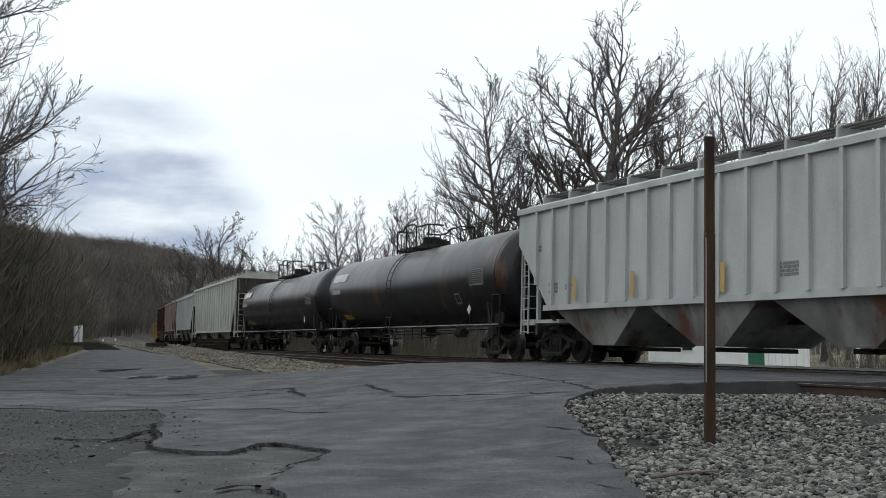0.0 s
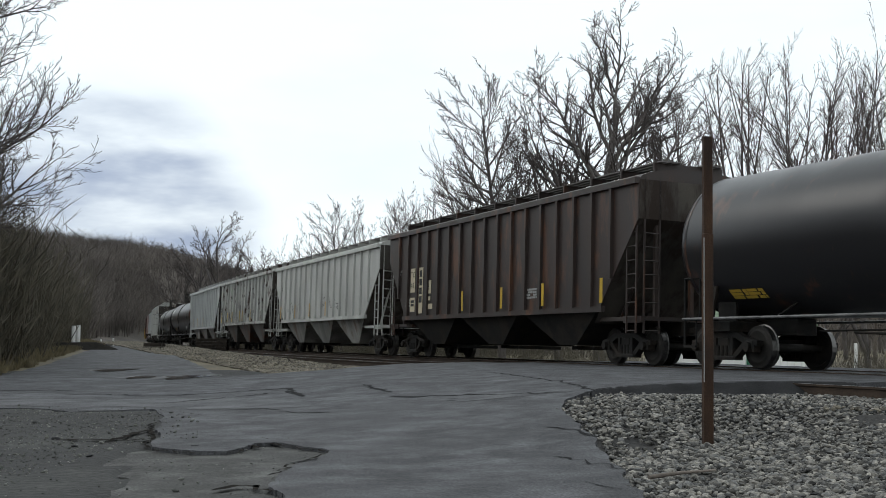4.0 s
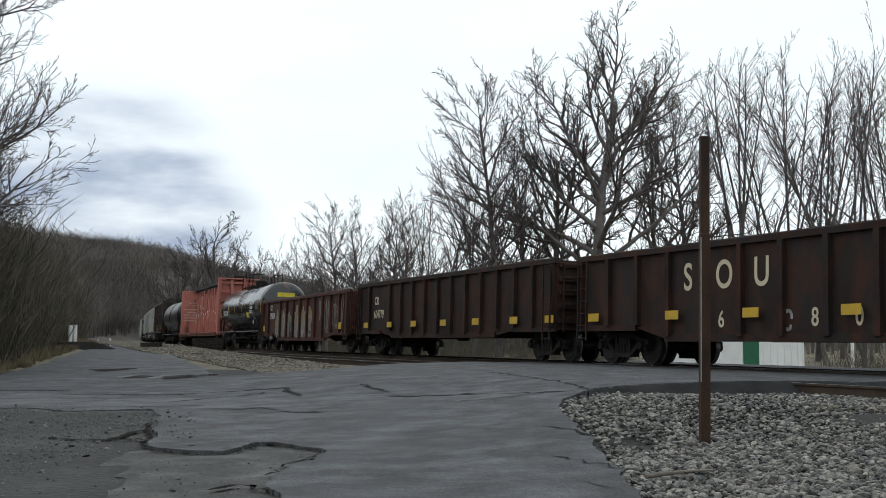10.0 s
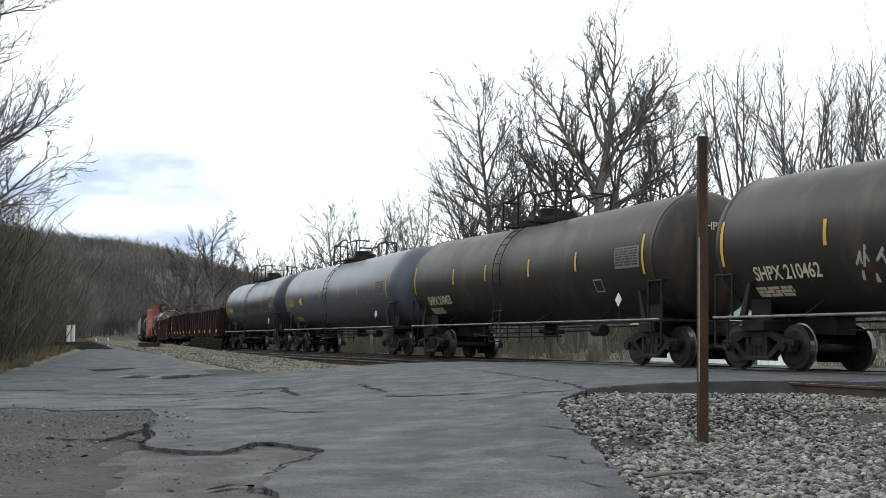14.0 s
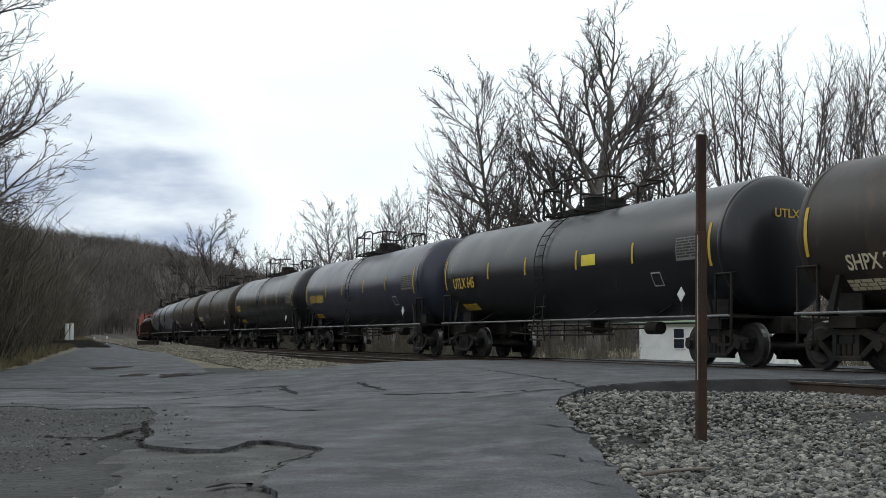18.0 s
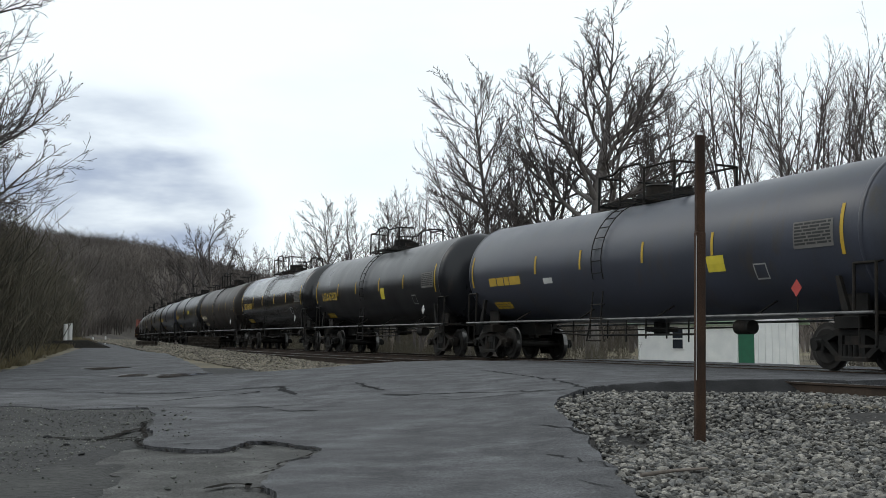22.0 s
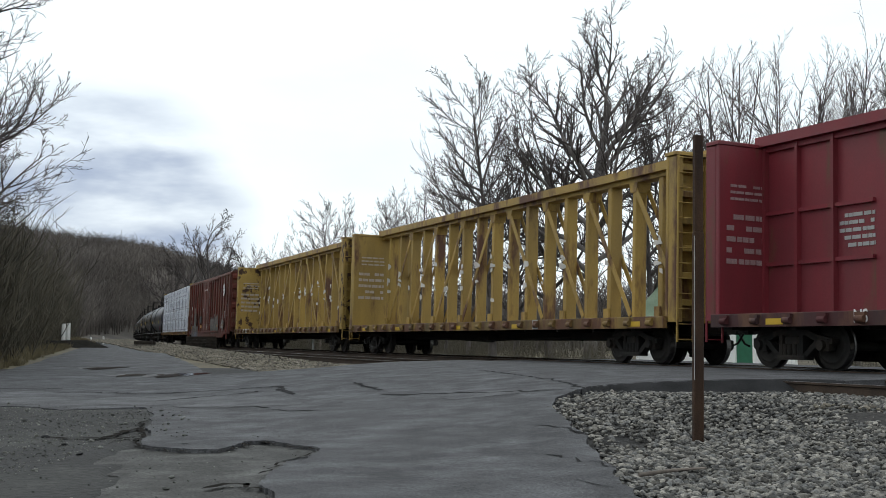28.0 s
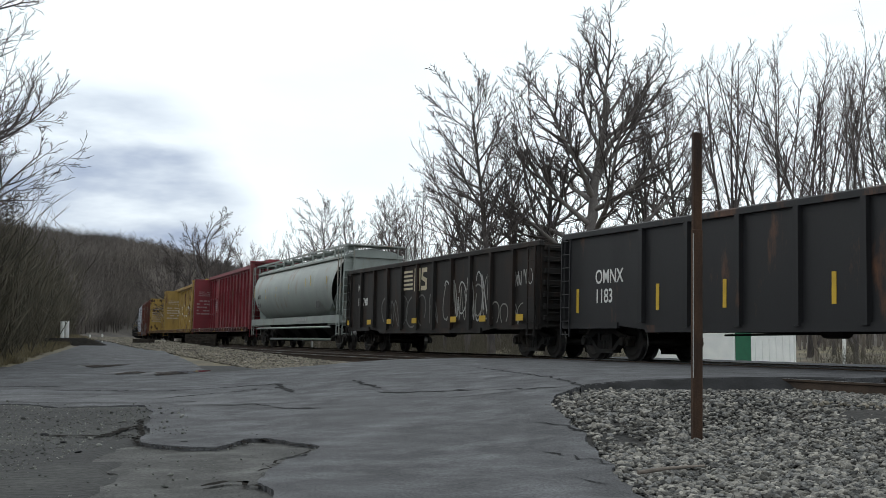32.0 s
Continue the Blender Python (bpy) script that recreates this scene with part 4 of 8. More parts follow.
def build_shoulder():
    """Weathered stone on the shoulder of the siding beyond the crossing, and stray gravel on the broken ground."""
    r = random.Random(9)
    rows = []
    for i in range(9500):
        s = 15 + 75 * r.random() ** 1.7
        d = SIDING + r.uniform(0.9, 4.4)
        x, y, _ = track(s, d)
        z = float(np.interp(d - SIDING, [0.8, 1.6, 2.6, 4.6], [-0.2, -0.2, -0.26, -0.62]))
        z = max(z, float(base_z(x, y)))
        k = r.choice((0.06, 0.075, 0.09, 0.11))
        rows.append((x, y, z + 0.02, r.uniform(0, 6.28), k, k))
    for i in range(1500):
        s, d = r.uniform(-14, -3.2), SIDING + r.uniform(-1.4, 2.6)
        x, y, _ = track(s, d)
        k = r.choice((0.05, 0.065, 0.08))
        rows.append((x, y, -0.19, r.uniform(0, 6.28), k, k))
    scatter("shoulder_stones", "weathered tan ballast stones on the track shoulder", "stones", ballast_tan, STONES, rows)
    pts = np.array([(r.uniform(-9, -0.8), 7.2 + 12 * r.random() ** 1.3) for i in range(17000)])
    sd = in_polygon(pts[:, 0], pts[:, 1], ROAD)[0]
    zs = land_z(pts[:, 0], pts[:, 1])
    rows = []
    for (x, y), q, z in zip(pts, sd, zs):
        if q < -0.03 or (q < 0.5 and y > 13 and r.random() < 0.25):
            z = z if q < 0 else float(road_z(x, y))
            if -3.4 < x < -0.9 and y < 12.8 and r.random() < 0.93:
                continue
            k = r.choice((0.01, 0.013, 0.016, 0.02, 0.026)) * (2.4 if r.random() < 0.05 else 1)
            rows.append((x, y, float(z) + k * 0.2, r.uniform(0, 6.28), k, k))
    scatter("gravel", "fine loose gravel on the broken verge", "gravel", dull_stone, STONES, rows)


build_apron()
build_shoulder()


# ---- the train: shared pieces ----
WHEEL_R = 0.457
WHEELSETS, CARS = [], []


def wheelset_mesh():
    g = G()
    n = 28
    for sg in (-1, 1):
        prof = [(0.10, 0.02), (0.10, 0.11), (0.15, 0.13), (0.17, 0.33), (0.145, 0.38), (0.135, 0.452), (0.0, 0.457), (-0.012, 0.485), (-0.03, 0.485), (-0.03, 0.39), (0.05, 0.33), (0.03, 0.12), (-0.06, 0.10)]
        rings = [[(r * math.cos(t), sg * (0.735 + y * 0.9), r * math.sin(t)) for t in (2 * math.pi * i / n for i in range(n))] for y, r in prof]
        g.loft(rings if sg > 0 else [q[::-1] for q in rings], smooth=False, caps=False)
    g.cyl((0, -1.0, 0), (0, 1.0, 0), 0.085, n=12)
    m = g.mesh("wheelset", wheel_face)
    m.materials.append(wheel_tread)
    for p in m.polygons:
        c = p.center
        r = math.hypot(c.x, c.z)
        if r > 0.45 and len(p.vertices) == 4:
            p.material_index = 1
    return m


def side_frame_mesh():
    """Cast truck side: top chord, window, spring pocket, journal boxes."""
    g = G()
    y0, y1 = -0.09, 0.09
    z = WHEEL_R
    outer_top = [(-1.12, z + 0.13), (-0.72, z + 0.2), (-0.42, z + 0.31), (0.42, z + 0.31), (0.72, z + 0.2), (1.12, z + 0.13)]
    g.prism([*outer_top, (1.12, z + 0.02), (0.68, z + 0.07), (0.40, z + 0.19), (-0.40, z + 0.19), (-0.68, z + 0.07), (-1.12, z + 0.02)][::-1], y0, y1)
    for sg in (-1, 1):
        a = [(sg * 0.66, z + 0.1), (sg * 0.76, z + 0.02), (sg * 0.38, z - 0.27), (sg * 0.28, z - 0.22)]
        g.prism(a if sg > 0 else a[::-1], y0, y1)
        c = [(sg * 0.24, z + 0.2), (sg * 0.34, z + 0.2), (sg * 0.34, z - 0.2), (sg * 0.24, z - 0.2)]
        g.prism(c if sg > 0 else c[::-1], y0 - 0.01, y1 + 0.01)
        g.box(sg * 0.889 - 0.15, sg * 0.889 + 0.15, -0.12, 0.12, z - 0.11, z + 0.13, c=0.03)
        g.cyl((sg * 0.889, 0.1, z), (sg * 0.889, 0.2, z), 0.1, n=12)
    g.box(-0.42, 0.42, -0.13, 0.13, z - 0.29, z - 0.2, c=0.02)
    for i in range(4):
        x = -0.21 + i * 0.14
        g.cyl((x, 0.04, z - 0.2), (x, 0.04, z + 0.03), 0.06, n=8)
    return g.mesh("side_frame", steel_dark)


def bolster_mesh():
    g = G()
    z = WHEEL_R
    g.box(-0.2, 0.2, -1.1, 1.1, z + 0.02, z + 0.19, c=0.03)
    g.cyl((0, 0, z + 0.18), (0, 0, z + 0.3), 0.2, n=14)
    for sg in (-1, 1):
        g.box(sg * 0.45 - 0.06, sg * 0.45 + 0.06, -0.85, 0.85, z - 0.12, z - 0.02)
    return g.mesh("truck", steel_dark)


def coupler_mesh():
    g = G()
    g.box(-0.55, 0.05, -0.07, 0.07, 0.78, 0.92, c=0.02)
    g.prism([(0.0, 0.70), (0.28, 0.70), (0.36, 0.75), (0.36, 0.95), (0.28, 1.0), (0.0, 1.0)][::-1], -0.13, 0.1)
    g.pipe([(-0.1, 0.3, 0.72), (0.12, 0.28, 0.5), (0.4, 0.2, 0.45)], 0.025)
    return g.mesh("coupler", steel_dark)


WHEELS, SIDES, BOLSTER, COUPLER = wheelset_mesh(), side_frame_mesh(), bolster_mesh(), coupler_mesh()


def running_gear(car, length, truck_x):
    """Two trucks, each with two side frames and two wheelsets, and the couplers."""
    for sg in (1, -1):
        tr = part("truck", BOLSTER, steel_dark, car, at=(sg * truck_x, 0, 0))
        for y in (-1.0, 1.0):
            sf = part("side_frame", SIDES, steel_dark, tr, at=(0, y, 0))
            if y < 0:
                sf.rotation_euler = (0, 0, math.pi)
        for x in (0.889, -0.889):
            w = part("wheelset", WHEELS, wheel_face, tr, "steel wheels with a worn bright tread", at=(x, 0, WHEEL_R))
            WHEELSETS.append((w, x))
        c = part("coupler", COUPLER, steel_dark, car, at=(sg * (length / 2 - 0.36), 0, 0))
        if sg < 0:
            c.rotation_euler = (0, 0, math.pi)


def ladder(car, x, y, z0, z1, mat, width=0.42, along_x=True, name="ladder", step=0.33):
    """Rungs between two stiles; on a side (along_x) or on an end."""
    g = G()
    u = (width / 2, 0) if along_x else (0, width / 2)
    for sg in (-1, 1):
        g.box(x + sg * u[0] - 0.02, x + sg * u[0] + 0.02, y + sg * u[1] - 0.02, y + sg * u[1] + 0.02, z0, z1)
    n = max(2, int((z1 - z0) / step))
    for i in range(n + 1):
        z = z0 + 0.06 + (z1 - z0 - 0.12) * i / n
        g.cyl((x - u[0], y - u[1], z), (x + u[0], y + u[1], z), 0.014, n=5)
    return part(name, g, mat, car)


def bars(car, x, y, z, w, h, rows, mat, seed, name="stencil_block", fill=0.75, end=False):
    """Small print too fine to read: rows of short bars. x, z is the corner where reading starts, at the top."""
    r = random.Random(seed)
    g = G()
    rh = h / rows
    for i in range(rows):
        u = 0.0
        while u < w:
            k = min(r.uniform(0.1, 0.3) * max(w, 0.5), w - u)
            zt = z - i * rh
            if r.random() < 0.93 and k > 0.02:
                if end:
                    g.box(x - 0.004, x + 0.004, y - u - k * 0.85, y - u, zt - rh * fill, zt)
                else:
                    g.box(x - u - k * 0.85, x - u, y - 0.004, y + 0.004, zt - rh * fill, zt)
            u += k
    ob = part(name, g, mat, car)
    if len(g.f) > 30:
        ob["kind"] = "stuff"
    return ob


def plate(car, x, y, z, w, h, mat, name="stencil_panel", label="", frame_mat=None, d=0.006):
    """A flat panel on the side, centred at x, z."""
    p = part(name, G().box(x - w / 2, x + w / 2, y - d, y + d, z - h / 2, z + h / 2), mat, car, label)
    if frame_mat:
        t = 0.03
        g = G()
        g.box(x - w / 2, x + w / 2, y, y + 0.01, z + h / 2 - t, z + h / 2).box(x - w / 2, x + w / 2, y, y + 0.01, z - h / 2, z - h / 2 + t)
        g.box(x - w / 2, x - w / 2 + t, y, y + 0.01, z - h / 2 + t, z + h / 2 - t).box(x + w / 2 - t, x + w / 2, y, y + 0.01, z - h / 2 + t, z + h / 2 - t)
        part("panel_border", g, frame_mat, car)
    return p


def stroke(g, pts, w, y):
    """A painted stroke: flat ribbon through points of (x, z) on the side."""
    for (ax, az), (bx, bz) in zip(pts, pts[1:]):
        d = Vector((bx - ax, bz - az))
        if d.length < 1e-4:
            continue
        d.normalize()
        nx, nz = -d.y * w / 2, d.x * w / 2
        ax, az, bx, bz = ax - d.x * w * 0.3, az - d.y * w * 0.3, bx + d.x * w * 0.3, bz + d.y * w * 0.3
        g.add([(ax + nx, y, az + nz), (ax - nx, y, az - nz), (bx - nx, y, bz - nz), (bx + nx, y, bz + nz)], [(0, 1, 2, 3)])


def scrawl(car, x0, x1, y, z0, z1, mats, seed, count=7, w=0.05):
    """Spray-painted scrawl: loops and zigzags with no letters in them."""
    r = random.Random(seed)
    for k, mat in enumerate(mats):
        g = G()
        for i in range(count):
            cx = x0 + (x1 - x0) * (i + 0.5) / count
            cw = abs(x1 - x0) / count * r.uniform(0.5, 0.7)
            ch = (z1 - z0) / 2 * r.uniform(0.6, 1)
            cz = (z0 + z1) / 2 + r.uniform(-0.1, 0.1) * (z1 - z0)
            a0, tw, f = r.uniform(0, 6.28), r.uniform(3.5, 6.5), r.choice([1, 1, 2])
            pts = [(cx + cw * math.cos(a0 + tw * t) * (0.6 + 0.4 * math.sin(3 * t * f + k)), cz + ch * math.sin(a0 + tw * t * f)) for t in (j / 18 for j in range(19))]
            stroke(g, pts, w * r.uniform(0.7, 1.5), y + 0.006 + 0.003 * k)
        tagged(part("spray_paint", g, mat, car), "faded spray-painted scrawl", kind="stuff")


def throwup(car, x0, x1, y, z0, z1, n, top_mat, low_mat, line_mat, seed):
    """A big spray-painted piece: ragged fat shapes in two paints, running drips, thin outlines inside and round them."""
    r = random.Random(seed)
    top, low, line, dark = G(), G(), G(), G()
    w = (x0 - x1) / n
    H = z1 - z0
    for i in range(n):
        c = x0 - w * (i + 0.5) + r.uniform(-0.1, 0.1) * w
        zm = z0 + H * r.uniform(0.38, 0.5)
        k = 16
        ph = r.uniform(0, 6.28)
        rim = []
        for j in range(k):
            t = 2 * math.pi * j / k
            q = 1 + 0.22 * math.sin(3 * t + ph) + 0.14 * math.sin(5 * t + 2 * ph) + r.uniform(-0.1, 0.1)
            rim.append((c + w * 0.6 * q * math.cos(t), zm + H * 0.5 * q * math.sin(t)))
        yy = y + 0.003 + 0.001 * (i % 3)
        up = [p for p in rim if p[1] >= zm]
        up = [(c + w * 0.6, zm)] + up + [(c - w * 0.6, zm)]
        top.add([(c, yy, zm)] + [(a, yy, b) for a, b in up], [(0, j + 1, j + 2) for j in range(len(up) - 1)])
        dn = [(c - w * 0.6, zm)] + [p for p in rim if p[1] < zm] + [(c + w * 0.6, zm)]
        low.add([(c, yy, zm)] + [(a, yy, b) for a, b in dn], [(0, j + 1, j + 2) for j in range(len(dn) - 1)])
        # drips and fingers of the lower paint reaching up into the upper one
        for j in range(5):
            a = c + r.uniform(-0.5, 0.5) * w
            stroke(low, [(a, zm + H * r.uniform(0.05, 0.3)), (a + r.uniform(-0.03, 0.03), z0 + H * r.uniform(-0.08, 0.12))], r.uniform(0.03, 0.07), yy + 0.002)
            b = c + r.uniform(-0.5, 0.5) * w
            stroke(top, [(b, zm + H * 0.2), (b + r.uniform(-0.05, 0.05), zm - H * r.uniform(0.05, 0.25))], r.uniform(0.03, 0.07), yy + 0.003)
        stroke(line, rim + rim[:1], r.uniform(0.022, 0.04), yy + 0.006)
        for g, m in ((line, 5), (dark, 4)):
            for j in range(m):
                a, b, d = c + r.uniform(-0.4, 0.4) * w, zm + r.uniform(-0.3, 0.35) * H, r.uniform(0.15, 0.4) * w
                f, e = r.uniform(0, 6.28), r.uniform(2, 5)
                stroke(g, [(a + d * math.cos(f + e * u / 6), b + d * 1.3 * math.sin(f + e * u / 6)) for u in range(7)], r.uniform(0.018, 0.035), yy + (0.007 if g is line else 0.005))
    for g, m in ((top, top_mat), (low, low_mat), (line, line_mat), (dark, tag_black)):
        tagged(part("spray_paint", g, m, car), "faded spray-painted piece", kind="stuff")


# ---- tank cars ----
panel_grey = plain("dim_panel", (0.15, 0.142, 0.132))


def tank_shell(L, R, zc, bulge=0.0, n=40):
    """Cylinder with dished heads; bulge lowers the middle of the belly."""
    hd = 0.62
    left = [(-L / 2 + hd - hd * math.cos(t), R * math.sin(t) ** 0.72) for t in (i / 9 * math.pi / 2 for i in range(10))]
    xs = left + [(-L / 4, R), (0, R), (L / 4, R)] + [(-x, r) for x, r in left[::-1]]
    g = G()
    rings = []
    for x, r in xs:
        drop = -bulge * (1 - abs(x) / (L / 2))
        rings.append([(x, r * math.sin(t), zc + drop + r * math.cos(t)) for t in (2 * math.pi * i / n for i in range(n))])
    g.loft(rings, smooth=True, caps=False)
    return g


def tank_car(name, label, L, mat, R=1.5, zc=2.6, marks=None, mark_mat=gold_mark, stripes=True, seed=1, sheen_top=None, stripe_z=2.6, platform=3.4, ladder_x=0.7, stripe_x=None):
    car = thing(name, label, "tank car", group="train")
    r = random.Random(seed)
    TL = L - 1.3
    part("tank", tank_shell(TL, R, zc, 0.08), mat, car)
    # seams and the belt at the middle
    for x in (-TL / 2 + 0.62, TL / 2 - 0.62):
        rings = []
        for u, q in ((-0.05, R + 0.004), (-0.03, R + 0.012), (0.03, R + 0.012), (0.05, R + 0.004)):
            drop = -0.08 * (1 - abs(x + u) / (TL / 2))
            rings.append([(x + u, q * math.sin(t), zc + drop + q * math.cos(t)) for t in (2 * math.pi * i / 40 for i in range(40))])
        part("weld_seam", G().loft(rings, smooth=True, caps=False), mat, car)
    # ladder band over the middle
    g = G()
    for sg in (-1, 1):
        pts = [(sg * 0.24 + ladder_x, (R + 0.06) * math.sin(t), zc - 0.06 + (R + 0.06) * math.cos(t)) for t in (radians(a) for a in range(8, 112, 10))]
        g.pipe(pts, 0.014)
    for a in range(14, 108, 11):
        t = radians(a)
        g.cyl((ladder_x - 0.24, (R + 0.06) * math.sin(t), zc - 0.06 + (R + 0.06) * math.cos(t)), (ladder_x + 0.24, (R + 0.06) * math.sin(t), zc - 0.06 + (R + 0.06) * math.cos(t)), 0.014, n=5)
    part("side_ladder", g, steel_dark, car)
    top = zc + R - 0.08
    # manway platform with its rails and the valve housing
    g = G()
    for i in range(9):
        y = -0.8 + i * 0.2
        g.box(-platform / 2, platform / 2, y - 0.03, y + 0.03, top + 0.02, top + 0.06)
    for x in (-platform / 2, 0, platform / 2):
        g.box(x - 0.04, x + 0.04, -0.9, 0.9, top - 0.04, top + 0.02)
    tagged(part("platform", g, steel_dark, car), "black steel grating on top of the tank", kind="stuff")
    hr = top + 0.75
    for sy in (-0.9, 0.9):
        g = G()
        g.pipe([(-platform / 2, sy, top - 0.1), (-platform / 2, sy, hr), (-platform * 0.12, sy, hr), (-platform * 0.05, sy, hr + 0.14), (platform * 0.2, sy, hr + 0.14), (platform * 0.3, sy, hr), (platform / 2, sy, hr), (platform / 2, sy, top - 0.1)], 0.034)
        g.cyl((-platform * 0.12, sy, top - 0.1), (-platform * 0.12, sy, hr), 0.03, n=6)
        g.cyl((platform * 0.2, sy, top - 0.1), (platform * 0.2, sy, hr + 0.14), 0.03, n=6)
        for x in (-platform / 2, platform / 2):
            g.cyl((x, sy / 3, hr), (x, sy, hr), 0.03, n=6)
        part("platform_rail", g, steel_dark, car)
    part("valve_housing", G().cyl((0.25, 0, top - 0.05), (0.25, 0, top + 0.42), 0.36, n=20).cyl((0.25, 0, top + 0.42), (0.25, 0, top + 0.47), 0.39, 0.33, n=20), steel_dark, car)
    part("manway", G().cyl((-0.75, 0, top - 0.05), (-0.75, 0, top + 0.26), 0.28, n=16).box(-1.08, -0.42, -0.04, 0.04, top + 0.26, top + 0.3), steel_dark, car)
    part("vent_valve", G().cyl((1.0, 0.1, top - 0.05), (1.0, 0.1, top + 0.2), 0.09, n=10).cyl((1.0, 0.1, top + 0.2), (1.0, 0.1, top + 0.32), 0.13, 0.05, n=10), steel_dark, car)
    # sill, saddles, end platforms
    tx = L / 2 - 1.95
    for sg in (-1, 1):
        x = sg * tx
        g = G()
        g.box(x - 0.35, x + 0.35, -1.2, 1.2, 0.78, 1.0, c=0.02)
        for y in (-0.95, -0.45, 0.45, 0.95):
            zt = zc - math.sqrt(max(0.05, R * R - y * y)) + 0.03
            g.box(x - 0.3, x + 0.3, y - 0.03, y + 0.03, 0.98, zt + 0.02)
        part("saddle", g, steel_dark, car)
        e0, e1 = sorted((sg * (L / 2 - 0.75), sg * (tx - 1.4)))
        part("stub_sill", G().box(e0, e1, -0.28, 0.28, 0.72, 1.08, c=0.03), steel_dark, car)
        ex = sg * (L / 2 - 1.0)
        part("end_platform", G().box(min(ex, ex - sg * 0.6), max(ex, ex - sg * 0.6), -1.42, 1.42, 1.02, 1.08), steel_dark, car)
        g = G()
        for y in (-1.4, 1.4):
            g.pipe([(ex, y, 0.45), (ex, y, 1.95), (ex - sg * 0.55, y, 1.95), (ex - sg * 0.55, y, 1.05)], 0.03)
            g.box(min(ex, ex - sg * 0.4), max(ex, ex - sg * 0.4), y - 0.03, y + 0.03, 0.42, 0.47)
            g.cyl((ex - sg * 0.42, y, 0.45), (ex - sg * 0.42, y, 1.05), 0.018, n=5)
        g.pipe([(ex, -1.4, 1.95), (ex, -0.5, 2.15), (ex, 0.5, 2.15), (ex, 1.4, 1.95)], 0.022)
        part("end_railing", g, steel_dark, car)
    # running bar along the flank, brake gear and bottom outlet
    for y in (-1.46, 1.46):
        part("side_rail", G().cyl((-L / 2 + 1.0, y, 1.05), (L / 2 - 1.0, y, 1.05), 0.03, n=7), surf("galvanised_rail", (0.10, 0.10, 0.10), (0.22, 0.22, 0.22), rough=0.6, metal=0.4, bump=0.05), car)
    for x in (-TL * 0.3, -TL * 0.1, TL * 0.1, TL * 0.3):
        part("rail_bracket", G().cyl((x, 1.46, 1.05), (x, 0.9, zc - math.sqrt(R * R - 0.81)), 0.022, n=6), steel_dark, car)
    part("bottom_outlet", G().cyl((0.1, 0, zc - R - 0.35), (0.1, 0, zc - R), 0.2, n=14).box(-0.25, 0.45, -0.25, 0.25, zc - R - 0.3, zc - R - 0.18), steel_dark, car)
    part("brake_cylinder", G().cyl((-TL * 0.2, 0.5, 0.85), (-TL * 0.2 - 0.5, 0.5, 0.85), 0.16, n=12).pipe([(-TL * 0.2, 0.5, 0.85), (TL * 0.3, 0.35, 0.8)], 0.02), steel_dark, car)
    g = G()
    for sg in (-1, 1):
        g.pipe([(ladder_x + sg * 0.24, 1.5, 1.75), (ladder_x + sg * 0.24, 1.56, 1.05), (ladder_x + sg * 0.42 - 0.1, 1.62, 0.5)], 0.022)
    for z, q in ((1.42, 1.53), (1.08, 1.56), (0.78, 1.59), (0.52, 1.62)):
        g.cyl((ladder_x - 0.36, q, z), (ladder_x + 0.3, q, z), 0.02, n=6)
    part("side_step", g, steel_dark, car)
    g = G().pipe([(-TL * 0.16, 1.15, 0.68), (TL * 0.08, 1.2, 0.66), (TL * 0.2, 1.1, 0.74)], 0.025)
    for k in range(7):
        x = -TL * 0.15 + k * TL * 0.048
        g.pipe([(x, 1.17, 0.5 if k % 3 == 0 else 0.58), (x, 1.17, 1.05)], 0.02)
    part("brake_rigging", g, steel_dark, car)
    # reflective stripes and stencils, laid on the curve
    if stripes:
        for x in stripe_x or (-TL * 0.44, -4.0, -1.3, 1.6, 4.05, TL * 0.455):
            hh = 0.95 if abs(x) > TL * 0.34 else 0.5
            curved_patch(car, x, 0.09, stripe_z - hh / 2, stripe_z + hh / 2, R, zc, yellow_stripe, "reflective_stripe")
    if marks:
        for txt, size, x, z in marks:
            on_tank(car, txt, size, x, z, R, zc, mark_mat)
        if marks[0][0][:4] in ("UTLX", "SHPX"):
            lettering(marks[0][0][:4], 0.26, mark_mat, car, -TL / 2 + 0.01, 0.55, zc + 0.55, end=True, bold=0.003)
    panel = curved_patch(car, -TL * 0.397, 1.1, 2.3, 2.82, R, zc, panel_grey, "data_panel")
    curved_patch(panel, -TL * 0.397, 1.02, 2.34, 2.79, R + 0.004, zc, tag_black, "panel_print", rows=7, seed=seed)
    curved_patch(car, 6.0 * L / 17.4, 1.1, 1.46, 1.66, R, zc, mark_mat, "stencil_block", rows=3, seed=seed + 1)
    for za, zb, xa, xb in ((1.78, 1.81, -0.2, 0.2), (2.07, 2.1, -0.2, 0.2), (1.81, 2.07, -0.2, -0.17), (1.81, 2.07, 0.17, 0.2)):
        curved_patch(car, -TL * 0.305 + (xa + xb) / 2, xb - xa, za, zb, R, zc, grey_mark, "stencil_border")
    # slanted braces from the sill to the tank at the front corners
    for sg in (-1, 1):
        part("corner_brace", G().prism([(sg * (L / 2 - 1.72), 1.06), (sg * (L / 2 - 1.9), 1.06), (sg * (L / 2 - 2.08), 1.75), (sg * (L / 2 - 1.98), 1.75)][::sg], 1.28, 1.36), steel_dark, car)
    pl = part("hazard_placard", G().prism([(0, -0.17), (0.15, 0), (0, 0.17), (-0.15, 0)], -0.006, 0.006), white_mark, car, "white diamond hazard placard", at=(-L * 0.345, 1.49, 1.55))
    part("placard_holder", G().cyl((-L * 0.345, 1.46, 1.05), (-L * 0.345, 1.46, 1.45), 0.015, n=5), steel_dark, car)
